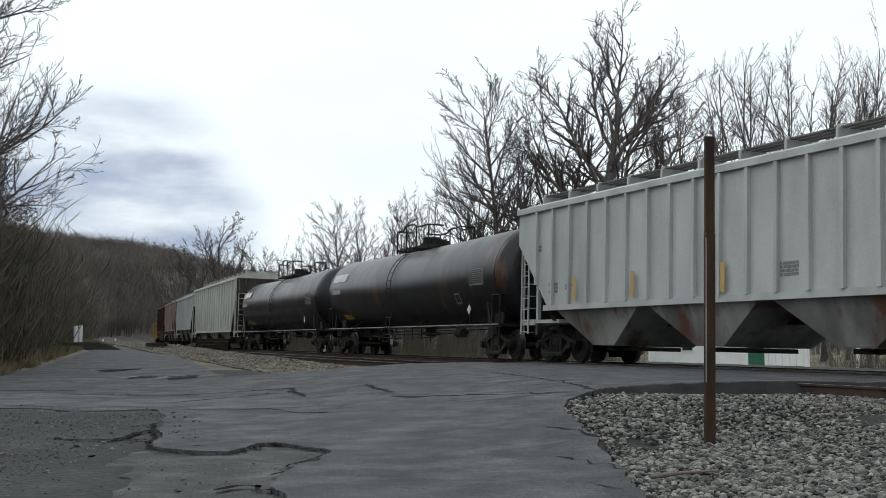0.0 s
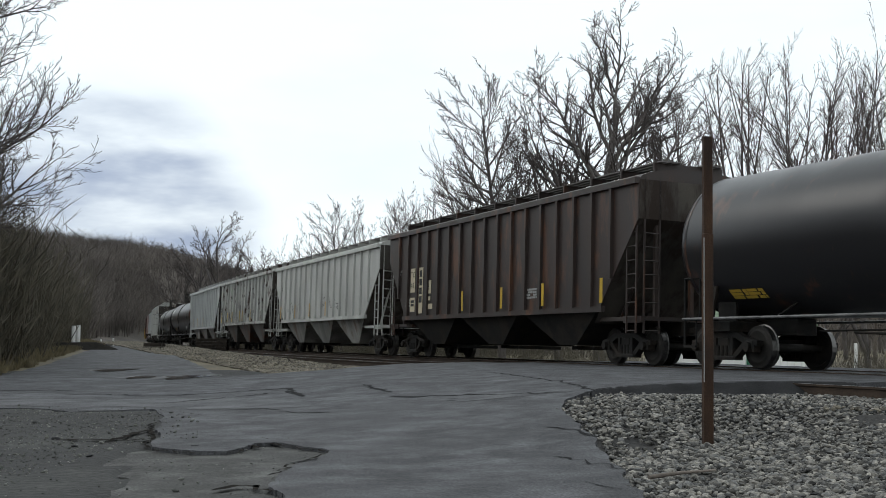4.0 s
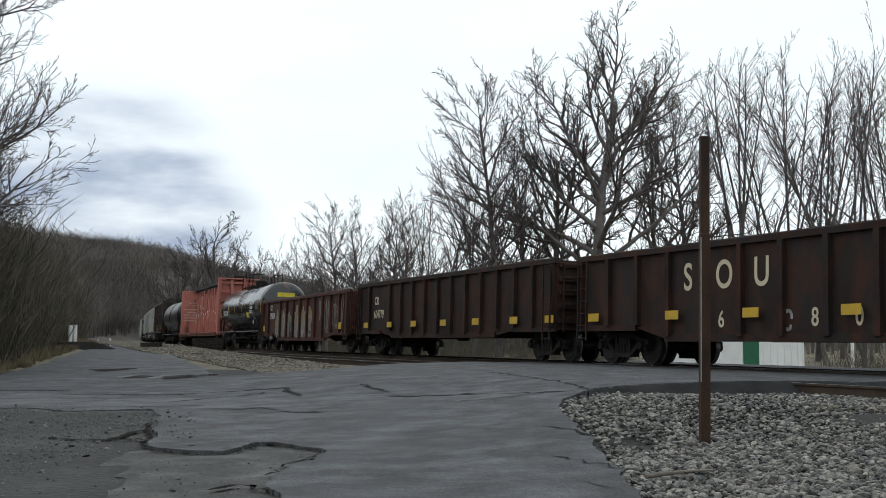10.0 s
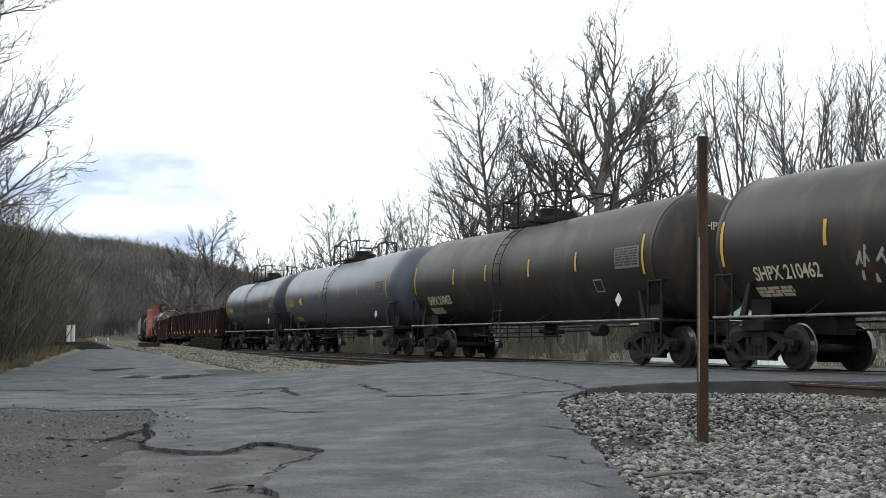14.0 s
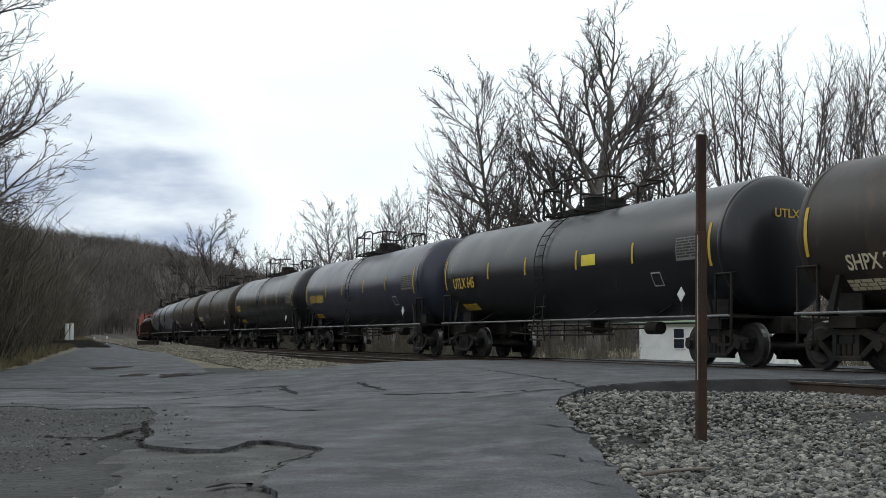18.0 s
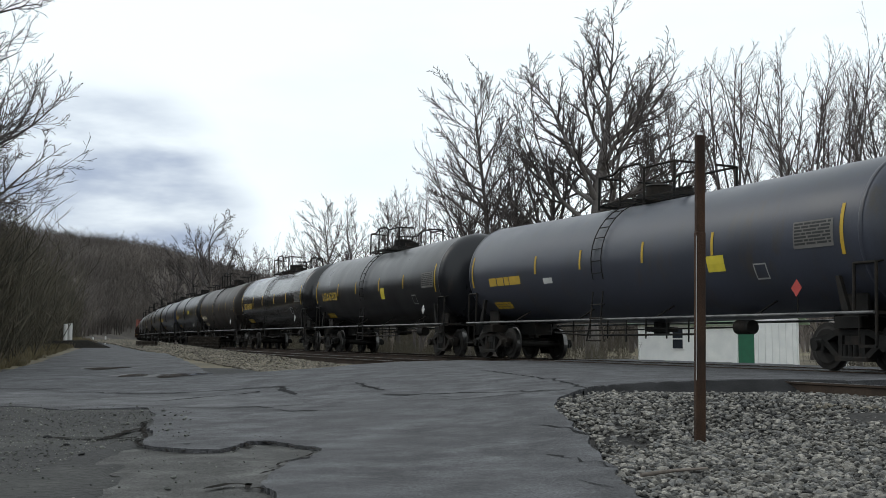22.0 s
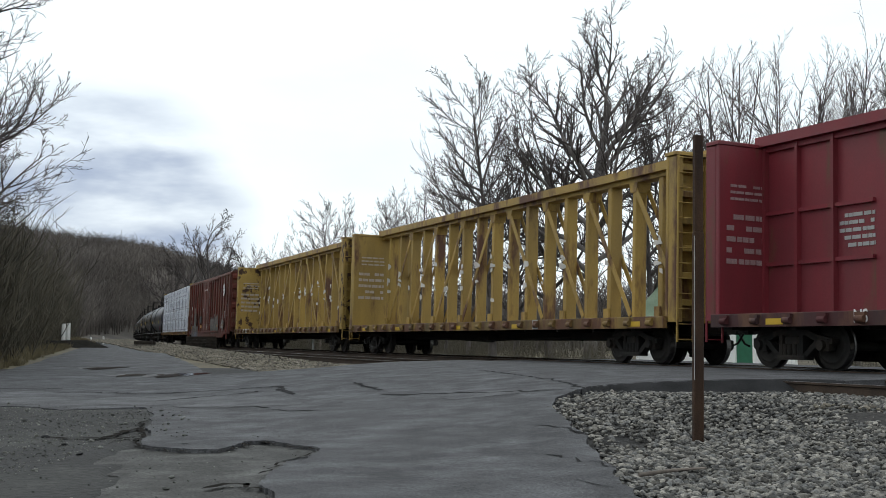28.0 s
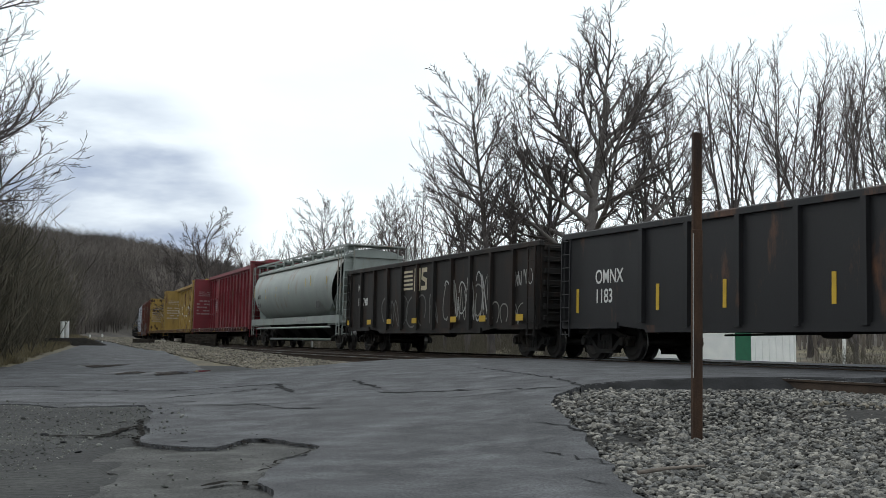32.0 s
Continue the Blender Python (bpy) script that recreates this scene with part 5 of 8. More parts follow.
    running_gear(car, L, tx)
    return car


def tank_scrawl(car, x0, x1, z0, z1, R, zc, mat, seed, count, w):
    """Sprayed scrawl that follows the barrel."""
    r = random.Random(seed)
    g = G()
    for i in range(count):
        c, hw = x0 + (x1 - x0) * (i + 0.5) / count, abs(x1 - x0) / count * 0.5
        pts = [(c + r.uniform(-1, 1) * hw, z0 + (z1 - z0) * q) for q in (r.uniform(0, 0.3), r.uniform(0.7, 1), r.uniform(0.3, 0.6), r.uniform(0.8, 1), r.uniform(0, 0.2))]
        stroke(g, pts, w, 0)
    g.v = [(x, barrel_y(z, R + 0.012, zc - 0.06), z) for x, y, z in g.v]
    tagged(part("spray_paint", g, mat, car), "thin spray-painted scrawl", kind="stuff")


def barrel_y(z, R, zc):
    return math.sqrt(max(0.01, R * R - (z - zc) ** 2))


def curved_patch(car, x, w, z0, z1, R, zc, mat, name, rows=0, seed=0):
    """A patch laid on the barrel's side; rows > 0 breaks it into lines of small print."""
    g = G()
    r = random.Random(seed)
    zc = zc - 0.08 * (1 - abs(x) / 9)
    q = R + 0.009

    def quad(xa, xb, za, zb):
        k = max(1, int((zb - za) / 0.12))
        for i in range(k):
            a, b = za + (zb - za) * i / k, za + (zb - za) * (i + 1) / k
            g.add([(xa, barrel_y(a, q, zc), a), (xb, barrel_y(a, q, zc), a), (xb, barrel_y(b, q, zc), b), (xa, barrel_y(b, q, zc), b)], [(3, 2, 1, 0)])

    if not rows:
        quad(x - w / 2, x + w / 2, z0, z1)
    else:
        for i in range(rows):
            u = 0.0
            while u < w - 0.03:
                k = min(r.uniform(0.12, 0.4) * w, w - u)
                za = z1 - (z1 - z0) * (i + (0.6 if rows > 5 else 0.85)) / rows
                quad(x + w / 2 - u - k * 0.88, x + w / 2 - u, za, z1 - (z1 - z0) * i / rows)
                u += k
    ob = part(name, g, mat, car)
    return tagged(ob, kind="stuff") if rows else ob


def on_tank(car, txt, size, x, z, R, zc, mat):
    zz = z + size * 0.35
    y = barrel_y(zz, R, zc - 0.06) + 0.05
    ob = lettering(txt, size, mat, car, x, y, z, bold=size * 0.015, wide=0.8)
    lean = math.degrees(math.asin(max(-0.9, min(0.9, (zz - zc + 0.06) / R))))
    ob.matrix_basis = pose(x, y - math.sin(radians(lean)) * 0 - 0.018, z, 90 - lean, 0, 180) @ Matrix.Diagonal((0.8, 1, 1, 1))
    return ob


# ---- covered hoppers ----
stencil_grey = plain("worn_grey_stencil", (0.19, 0.19, 0.185))
# rusty hopper paint, darkened to stand for shade at the car ends
end_shade = paint("shaded_end_paint", (0.075, 0.066, 0.056), rust=0.35, dirt=0.4, rough=0.8, rustc=(0.028, 0.02, 0.016), spec=0.2)
faded_orange = plain("faded_orange_reflector", (0.50, 0.33, 0.12))



def hopper_car(name, label, L, mat, low_mat, ribs=17, eave=4.25, bot=1.55, W=1.58, rust=None, mark_mat=black_mark, marks=(), stripes=(), seed=1, bays=3, tags=None, stripe_mat=yellow_stripe):
    car = thing(name, label, "hopper car", group="train")
    B = L - 1.2          # length over the roof
    h0, h1 = B / 2, B / 2 - 1.75
    zk = eave - 0.95
    for y, nm in ((W, "side_sheet"), (-W, "side_sheet")):
        prof = [(-h0, eave), (-h0, zk), (-h1, bot), (h1, bot), (h0, zk), (h0, eave)]
        part(nm, G().prism(prof[::1], y - 0.02, y + 0.02), mat, car)
    # side posts
    for i in range(ribs):
        x = -h0 + 0.25 + (B - 0.5) * i / (ribs - 1)
        zb = bot if abs(x) < h1 else bot + (zk - bot) * (abs(x) - h1) / (h0 - h1)
        if zb < zk - 0.3 or abs(x) < h1:
            part("side_post", G().box(x - 0.05, x + 0.05, W + 0.02, W + 0.11, zb + 0.02, eave - 0.08), mat, car)
    g = G()
    for y in (W, -W):
        g.box(-h0, h0, y - 0.04, y + 0.12, eave - 0.1, eave + 0.06, c=0.02)
    part("top_chord", g, mat, car)
    part("side_sill", G().box(-h1 - 0.15, h1 + 0.15, W - 0.03, W + 0.07, bot - 0.12, bot + 0.03).box(-h1 - 0.15, h1 + 0.15, -W - 0.07, -W + 0.03, bot - 0.12, bot + 0.03), mat, car)
    # roof, rounded
    k = 10
    ring = [(W * math.cos(t), eave + 0.32 * math.sin(t)) for t in (math.pi * i / k for i in range(k + 1))]
    part("roof", G().loft([[(x, y, z) for y, z in ring] for x in (-h0, h0)], smooth=True, closed=False, caps=True), mat, car)
    # end slope sheets, their shade put into the paint colour
    for sg in (-1, 1):
        p = [(sg * h0, -W, eave), (sg * h0, W, eave), (sg * h0, W, zk), (sg * h0, -W, zk), (sg * (h1 - 0.3), W, bot - 0.4), (sg * (h1 - 0.3), -W, bot - 0.4)]
        part("slope_sheet", G().add(p, [(0, 1, 2, 3) if sg > 0 else (3, 2, 1, 0), (3, 2, 4, 5) if sg > 0 else (5, 4, 2, 3)]), end_shade, car)
        part("end_platform", G().box(min(sg * h0, sg * (h1 - 0.4)), max(sg * h0, sg * (h1 - 0.4)), -1.45, 1.45, 1.05, 1.15), mat, car)
        part("draft_sill", G().box(min(sg * (L / 2 - 0.7), sg * 4), max(sg * (L / 2 - 0.7), sg * 4), -0.3, 0.3, 0.72, 1.06), steel_dark, car)
        g = G()
        for y in (-1.0, 0, 1.0):
            g.box(sg * (h0 - 0.15) - 0.05, sg * (h0 - 0.15) + 0.05, y - 0.05, y + 0.05, 1.1, zk + 0.1)
        g.pipe([(sg * (h1 - 0.1), 0.9, 1.15), (sg * (h0 - 0.2), 0.9, zk)], 0.05)
        part("end_post", g, mat, car)
        for y in (1.42, -1.42):
            ladder(car, sg * (h0 - 0.02), y - math.copysign(0.22, y), 0.75, eave + 0.1, mat, along_x=False, name="end_ladder")
            ladder(car, sg * (h0 - 0.35), y + math.copysign(0.13, y), 0.75, zk + (0.1 if sg < 0 else -0.2), mat, name="side_ladder")
        part("side_step", G().box(min(sg * h0, sg * (h0 - 0.8)), max(sg * h0, sg * (h0 - 0.8)), 1.4, 1.5, 1.0, 1.16), mat, car)
        part("handbrake", G().cyl((sg * (h0 + 0.02), -0.8, 2.2), (sg * (h0 + 0.08), -0.8, 2.2), 0.28, n=16), steel_dark, car)
    # discharge bays
    bl = (2 * h1 - 0.2) / bays
    for i in range(bays):
        c = -h1 + 0.1 + bl * (i + 0.5)
        a, b = c - bl * 0.49, c + bl * 0.49
        top = [(a, -W + 0.05, bot), (b, -W + 0.05, bot), (b, W - 0.05, bot), (a, W - 0.05, bot)]
        low = [(c - 0.5, -1.2, 0.46), (c + 0.5, -1.2, 0.46), (c + 0.5, 1.2, 0.46), (c - 0.5, 1.2, 0.46)]
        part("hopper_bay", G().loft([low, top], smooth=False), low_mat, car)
        part("outlet_gate", G().box(c - 0.6, c + 0.6, -0.75, 0.75, 0.34, 0.44, c=0.02).cyl((c, -0.95, 0.4), (c, 0.95, 0.4), 0.04, n=6), steel_dark, car)
    part("centre_sill", G().box(-h1, h1, -0.2, 0.2, 0.95, 1.3), steel_dark, car)
    # running boards and hatch covers
    zt = eave + 0.48
    for y in (0.62, -0.62):
        g = G()
        for j in range(3):
            g.box(-h0 + 0.05, h0 - 0.05, y - 0.3 + j * 0.22, y - 0.14 + j * 0.22, zt, zt + 0.03)
        part("running_board", g, surf("grating", (0.10, 0.095, 0.09), (0.18, 0.17, 0.165), rough=0.7, metal=0.3, bump=0.1), car)
    for i in range(12):
        x = -h0 + 0.3 + (B - 0.6) * i / 11
        part("board_bracket", G().box(x - 0.03, x + 0.03, -1.0, 1.0, eave + 0.22, zt).box(x - 0.03, x + 0.03, 0.9, 0.96, eave + 0.1, zt + 0.06), mat, car)
    for i in range(8):
        x = -h0 + 1.1 + (B - 2.2) * i / 7
        part("hatch_cover", G().box(x - 0.7, x + 0.7, -0.28, 0.28, eave + 0.3, eave + 0.42, c=0.04), mat, car)
    for x in stripes:
        part("reflective_stripe", G().box(x - 0.07, x + 0.07, W + 0.112, W + 0.118, bot + 0.1, bot + 0.72), stripe_mat, car)
    for i, (txt, size, x, z) in enumerate(marks):
        lettering(txt, size, mark_mat, car, x, W + 0.028, z, bold=size * 0.01, wide=0.85)
    small = grey_mark if mark_mat is white_mark else stencil_grey
    bars(car, h1 - 0.1, W + 0.026, bot + 0.62, 0.5, 0.3, 3, small, seed)
    bars(car, h1 - 1.0, W + 0.026, bot + 0.55, 0.4, 0.16, 2, small, seed + 1)
    bars(car, -h1 + 4.2, W + 0.026, bot + 0.62, 0.75, 0.3, 4, small, seed + 3)
    bars(car, h1 + 0.75, W + 0.026, bot + 1.7, 0.4, 0.2, 2, small, seed + 4)
    if tags:
        for a, b, z0, z1, ms, sd in tags:
            scrawl(car, a, b, W + 0.022, z0, z1, ms, sd, count=2, w=0.026)
    running_gear(car, L, L / 2 - 1.95)
    return car


def round_hopper(name, label, L, mat, seed=3):
    """Covered hopper with smooth bowed sides."""
    car = thing(name, label, "hopper car", group="train")
    B = L - 1.5
    W, z0, z1 = 1.6, 1.35, 4.15
    n = 22

    def section(x, k):
        pts = []
        for i in range(n + 1):
            t = i / n
            a = -0.42 * math.pi + t * 0.92 * math.pi
            y, z = W * math.cos(a) ** 0.8 if math.cos(a) > 0 else 0, 2.75 + 1.5 * math.sin(a)
            pts.append((x, y * 1.0, max(z0 + 0.0, z)))
        return pts

    for sg in (1, -1):
        rings = []
        for x, top in ((-B / 2, 0), (-B / 2 + 0.5, 1), (0, 1), (B / 2 - 0.5, 1), (B / 2, 0)):
            rows = []
            for x_, y, z in section(x, 1):
                d = max(0.0, (3.9 - z)) / 2.6
                xx = x - math.copysign(1.0, x) * (0.15 + 1.5 * d ** 0.8) if abs(x) > 1 else x
                rows.append((xx, sg * y, z))
            rings.append(rows)
        # only the bowed skin between the two end bulkheads
        mid = [rings[0], rings[2], rings[4]]
        part("side_sheet", G().loft(mid if sg < 0 else [q[::-1] for q in mid], smooth=True, closed=False, caps=False), mat, car)
    part("roof", G().loft([[(x, y, z) for y, z in ((1.25, 3.98), (0.9, 4.16), (0, 4.28), (-0.9, 4.16), (-1.25, 3.98), (-1.25, 3.9), (1.25, 3.9))] for x in (-B / 2 + 0.1, B / 2 - 0.1)], smooth=False), mat, car)
    for sg in (1, -1):
        x = sg * (B / 2 - 0.2)
        p = [(x, -1.25, 4.0), (x, 1.25, 4.0), (x, 1.3, 3.3), (x, -1.3, 3.3), (sg * (B / 2 - 2.0), 1.45, 1.4), (sg * (B / 2 - 2.0), -1.45, 1.4)]
        part("slope_sheet", G().add(p, [(0, 1, 2, 3) if sg > 0 else (3, 2, 1, 0), (3, 2, 4, 5) if sg > 0 else (5, 4, 2, 3)]), mat, car)
        part("end_panel", G().prism([(sg * (B / 2 + 0.05), 1.15), (sg * (B / 2 - 1.95), 1.15), (sg * (B / 2 - 1.95), 1.5), (sg * (B / 2 - 0.6), 3.4), (sg * (B / 2 - 0.15), 3.95), (sg * (B / 2 + 0.05), 3.95)][::int(sg)], 0.9, 0.94), mat, car)
        part("end_platform", G().box(min(x, sg * (B / 2 - 2)), max(x, sg * (B / 2 - 2)), -1.45, 1.45, 1.05, 1.15), mat, car)
        for y in (1.4, -1.4):
            ladder(car, sg * (B / 2 + 0.05), y - math.copysign(0.22, y), 0.6, 4.4, mat, along_x=False, name="end_ladder")
            ladder(car, sg * (B / 2 - 0.25), y + math.copysign(0.1, y), 0.6, 4.35, mat, name="side_ladder")
        part("draft_sill", G().box(min(sg * (L / 2 - 0.7), sg * 4), max(sg * (L / 2 - 0.7), sg * 4), -0.3, 0.3, 0.72, 1.06), steel_dark, car)
        part("top_platform", G().box(min(sg * (B / 2 + 0.1), sg * (B / 2 - 0.9)), max(sg * (B / 2 + 0.1), sg * (B / 2 - 0.9)), -1.3, 1.3, 4.38, 4.43), mat, car)
    part("side_sill", G().box(-B / 2, B / 2, 1.42, 1.52, 1.12, 1.45).box(-B / 2, B / 2, -1.52, -1.42, 1.12, 1.45), mat, car)
    part("side_rail", G().cyl((-B / 2 + 1.5, 1.5, 0.95), (B / 2 - 1.5, 1.5, 0.95), 0.05, n=8), mat, car)
    for i in range(4):
        c = -B / 2 + 2.4 + (B - 4.8) * (i + 0.5) / 4
        top = [(c - 1.45, -1.35, 1.35), (c + 1.45, -1.35, 1.35), (c + 1.45, 1.35, 1.35), (c - 1.45, 1.35, 1.35)]
        low = [(c - 0.4, -0.45, 0.45), (c + 0.4, -0.45, 0.45), (c + 0.4, 0.45, 0.45), (c - 0.4, 0.45, 0.45)]
        part("hopper_bay", G().loft([low, top], smooth=False), steel_dark, car)
        part("outlet_gate", G().box(c - 0.5, c + 0.5, -0.7, 0.7, 0.36, 0.46, c=0.02).cyl((c, -0.9, 0.42), (c, 0.9, 0.42), 0.05, n=7), steel_dark, car)
    part("outlet_pipe", G().cyl((-B / 2 + 2.2, 0.95, 0.42), (B / 2 - 2.2, 0.95, 0.42), 0.06, n=8), mat, car)
    for y in (0.55, -0.55):
        part("running_board", G().box(-B / 2 + 0.1, B / 2 - 0.1, y - 0.28, y - 0.02, 4.4, 4.43).box(-B / 2 + 0.1, B / 2 - 0.1, y + 0.03, y + 0.28, 4.4, 4.43), mat, car)
    part("roof_rail", G().box(-B / 2, B / 2, 1.18, 1.24, 4.38, 4.46), mat, car)
    for i in range(10):
        x = -B / 2 + 0.2 + (B - 0.4) * i / 9
        part("board_bracket", G().box(x - 0.04, x + 0.04, -1.2, 1.22, 4.32, 4.39).box(x - 0.04, x + 0.04, 1.16, 1.22, 3.95, 4.38), mat, car)
    lettering("390124", 0.34, black_mark, car, 6.8, 1.62, 2.05, bold=0.005, wide=0.8)
    lettering("NAHX", 0.3, black_mark, car, 6.85, 1.62, 2.52, bold=0.004, wide=0.85)
    plate(car, -5.4, 1.57, 1.95, 0.45, 0.3, black_mark)
    for x, z in ((B / 2 - 0.9, 2.9), (B / 2 - 3.6, 2.75), (B / 2 - 6, 2.8), (0, 2.85), (-B / 2 + 5.5, 2.95), (-B / 2 + 4.6, 3.05), (-B / 2 + 1.9, 2.9)):
        part("reflective_stripe", G().box(x - 0.05, x + 0.05, 1.588, 1.596, z - 0.25, z + 0.25), surf("faded_yellow", (0.36, 0.28, 0.10), (0.45, 0.35, 0.13)), car)
    bars(car, -0.5, 1.525, 1.4, 2.8, 0.2, 1, grey_mark, 8)
    running_gear(car, L, L / 2 - 2.1)
    return car


# ---- gondolas ----
def gondola(name, label, L, mat, top=2.7, bot=0.75, W=1.5, ribs=14, end_ribs=5, belly=0.0, marks=(), mark_mat=white_mark, reflect=(), refl=(0.45, 0.16), seed=1, tags=(), fill=None, vert=False, skip=(9, 9), pieces=()):
    car = thing(name, label, "gondola car", group="train")
    B = L - 1.3
    h = B / 2
    for y in (W, -W):
        prof = [(-h, top), (-h, bot + 0.1), (-h + 2.6, bot + 0.1), (-h + 3.8, bot - belly), (h - 3.8, bot - belly), (h - 2.6, bot + 0.1), (h, bot + 0.1), (h, top)]
        part("side_sheet", G().prism(prof, y - 0.02, y + 0.02), mat, car)
    part("floor", G().box(-h, h, -W + 0.03, W - 0.03, 1.0, 1.1), mat, car)
    part("top_chord", G().box(-h - 0.06, h + 0.06, W - 0.05, W + 0.1, top - 0.1, top + 0.05, c=0.03).box(-h - 0.06, h + 0.06, -W - 0.1, -W + 0.05, top - 0.1, top + 0.05, c=0.03), mat, car)
    part("bottom_chord", G().box(-h + 3.8, h - 3.8, W - 0.03, W + 0.07, bot - belly - 0.06, bot - belly + 0.1).box(-h, -h + 2.6, W - 0.03, W + 0.07, bot + 0.04, bot + 0.18).box(h - 2.6, h, W - 0.03, W + 0.07, bot + 0.04, bot + 0.18), mat, car)
    for i in range(ribs):
        x = -h + 0.12 + (B - 0.24) * i / (ribs - 1)
        zb = bot - belly if abs(x) < h - 3.8 else bot + 0.12
        if skip[0] < x < skip[1]:
            continue
        part("side_post", G().prism([(x - 0.09, zb + 0.05), (x + 0.09, zb + 0.05), (x + 0.07, top - 0.1), (x - 0.07, top - 0.1)][::-1], W + 0.02, W + 0.13), mat, car)
    for sg in (-1, 1):
        part("end_sheet", G().box(min(sg * h, sg * (h - 0.04)), max(sg * h, sg * (h - 0.04)), -W + 0.02, W - 0.02, bot + 0.1, top - 0.02), mat, car)
        for i in range(end_ribs):
            z = bot + 0.35 + (top - bot - 0.5) * i / (end_ribs - 1)
            part("end_rib", G().box(min(sg * h, sg * (h + 0.1)), max(sg * h, sg * (h + 0.1)), -W + 0.05, W - 0.05, z - 0.07, z + 0.07, c=0.02), mat, car)
        part("draft_sill", G().box(min(sg * (L / 2 - 0.75), sg * 3), max(sg * (L / 2 - 0.75), sg * 3), -0.3, 0.3, 0.7, 1.02), steel_dark, car)
        ladder(car, sg * (h - 0.3), W + 0.16, 0.55, top - 0.1, mat, name="side_ladder")
        ladder(car, sg * (h + 0.14), W - 0.35, 0.8, top - 0.1, mat, along_x=False, name="end_ladder")
    part("centre_sill", G().box(-h, h, -0.25, 0.25, 0.7, 1.0), steel_dark, car)
    part("brake_rod", G().pipe([(-h * 0.4, 0.5, 0.7), (h * 0.4, 0.5, 0.62)], 0.025).cyl((-0.3, 0.6, 0.7), (0.3, 0.6, 0.7), 0.15, n=10), steel_dark, car)
    for x in reflect:
        part("reflector", G().box(x - refl[0] / 2, x + refl[0] / 2, W + 0.135, W + 0.141, bot + 0.28, bot + 0.28 + refl[1]) if not vert else G().box(x - refl[0] / 2, x + refl[0] / 2, W + 0.023, W + 0.03, bot + 0.45, bot + 0.45 + refl[1]), yellow_stripe, car)
    for txt, size, x, z in marks:
        lettering(txt, size, mark_mat, car, x, W + 0.028, z, bold=size * 0.012, wide=0.85)
    for a, b, z0, z1, ms, sd, cnt, w in tags:
        scrawl(car, a, b, W + 0.022, z0, z1, ms, sd, count=cnt, w=w)
    for a in pieces:
        throwup(car, a[0], a[1], W + 0.022, *a[2:])
    if fill:
        fill(car, h, W, top)
    running_gear(car, L, L / 2 - 1.97)
    return car


# ---- centre-beam flat cars ----
scrap = plain("torn_plastic", (0.58, 0.56, 0.52))


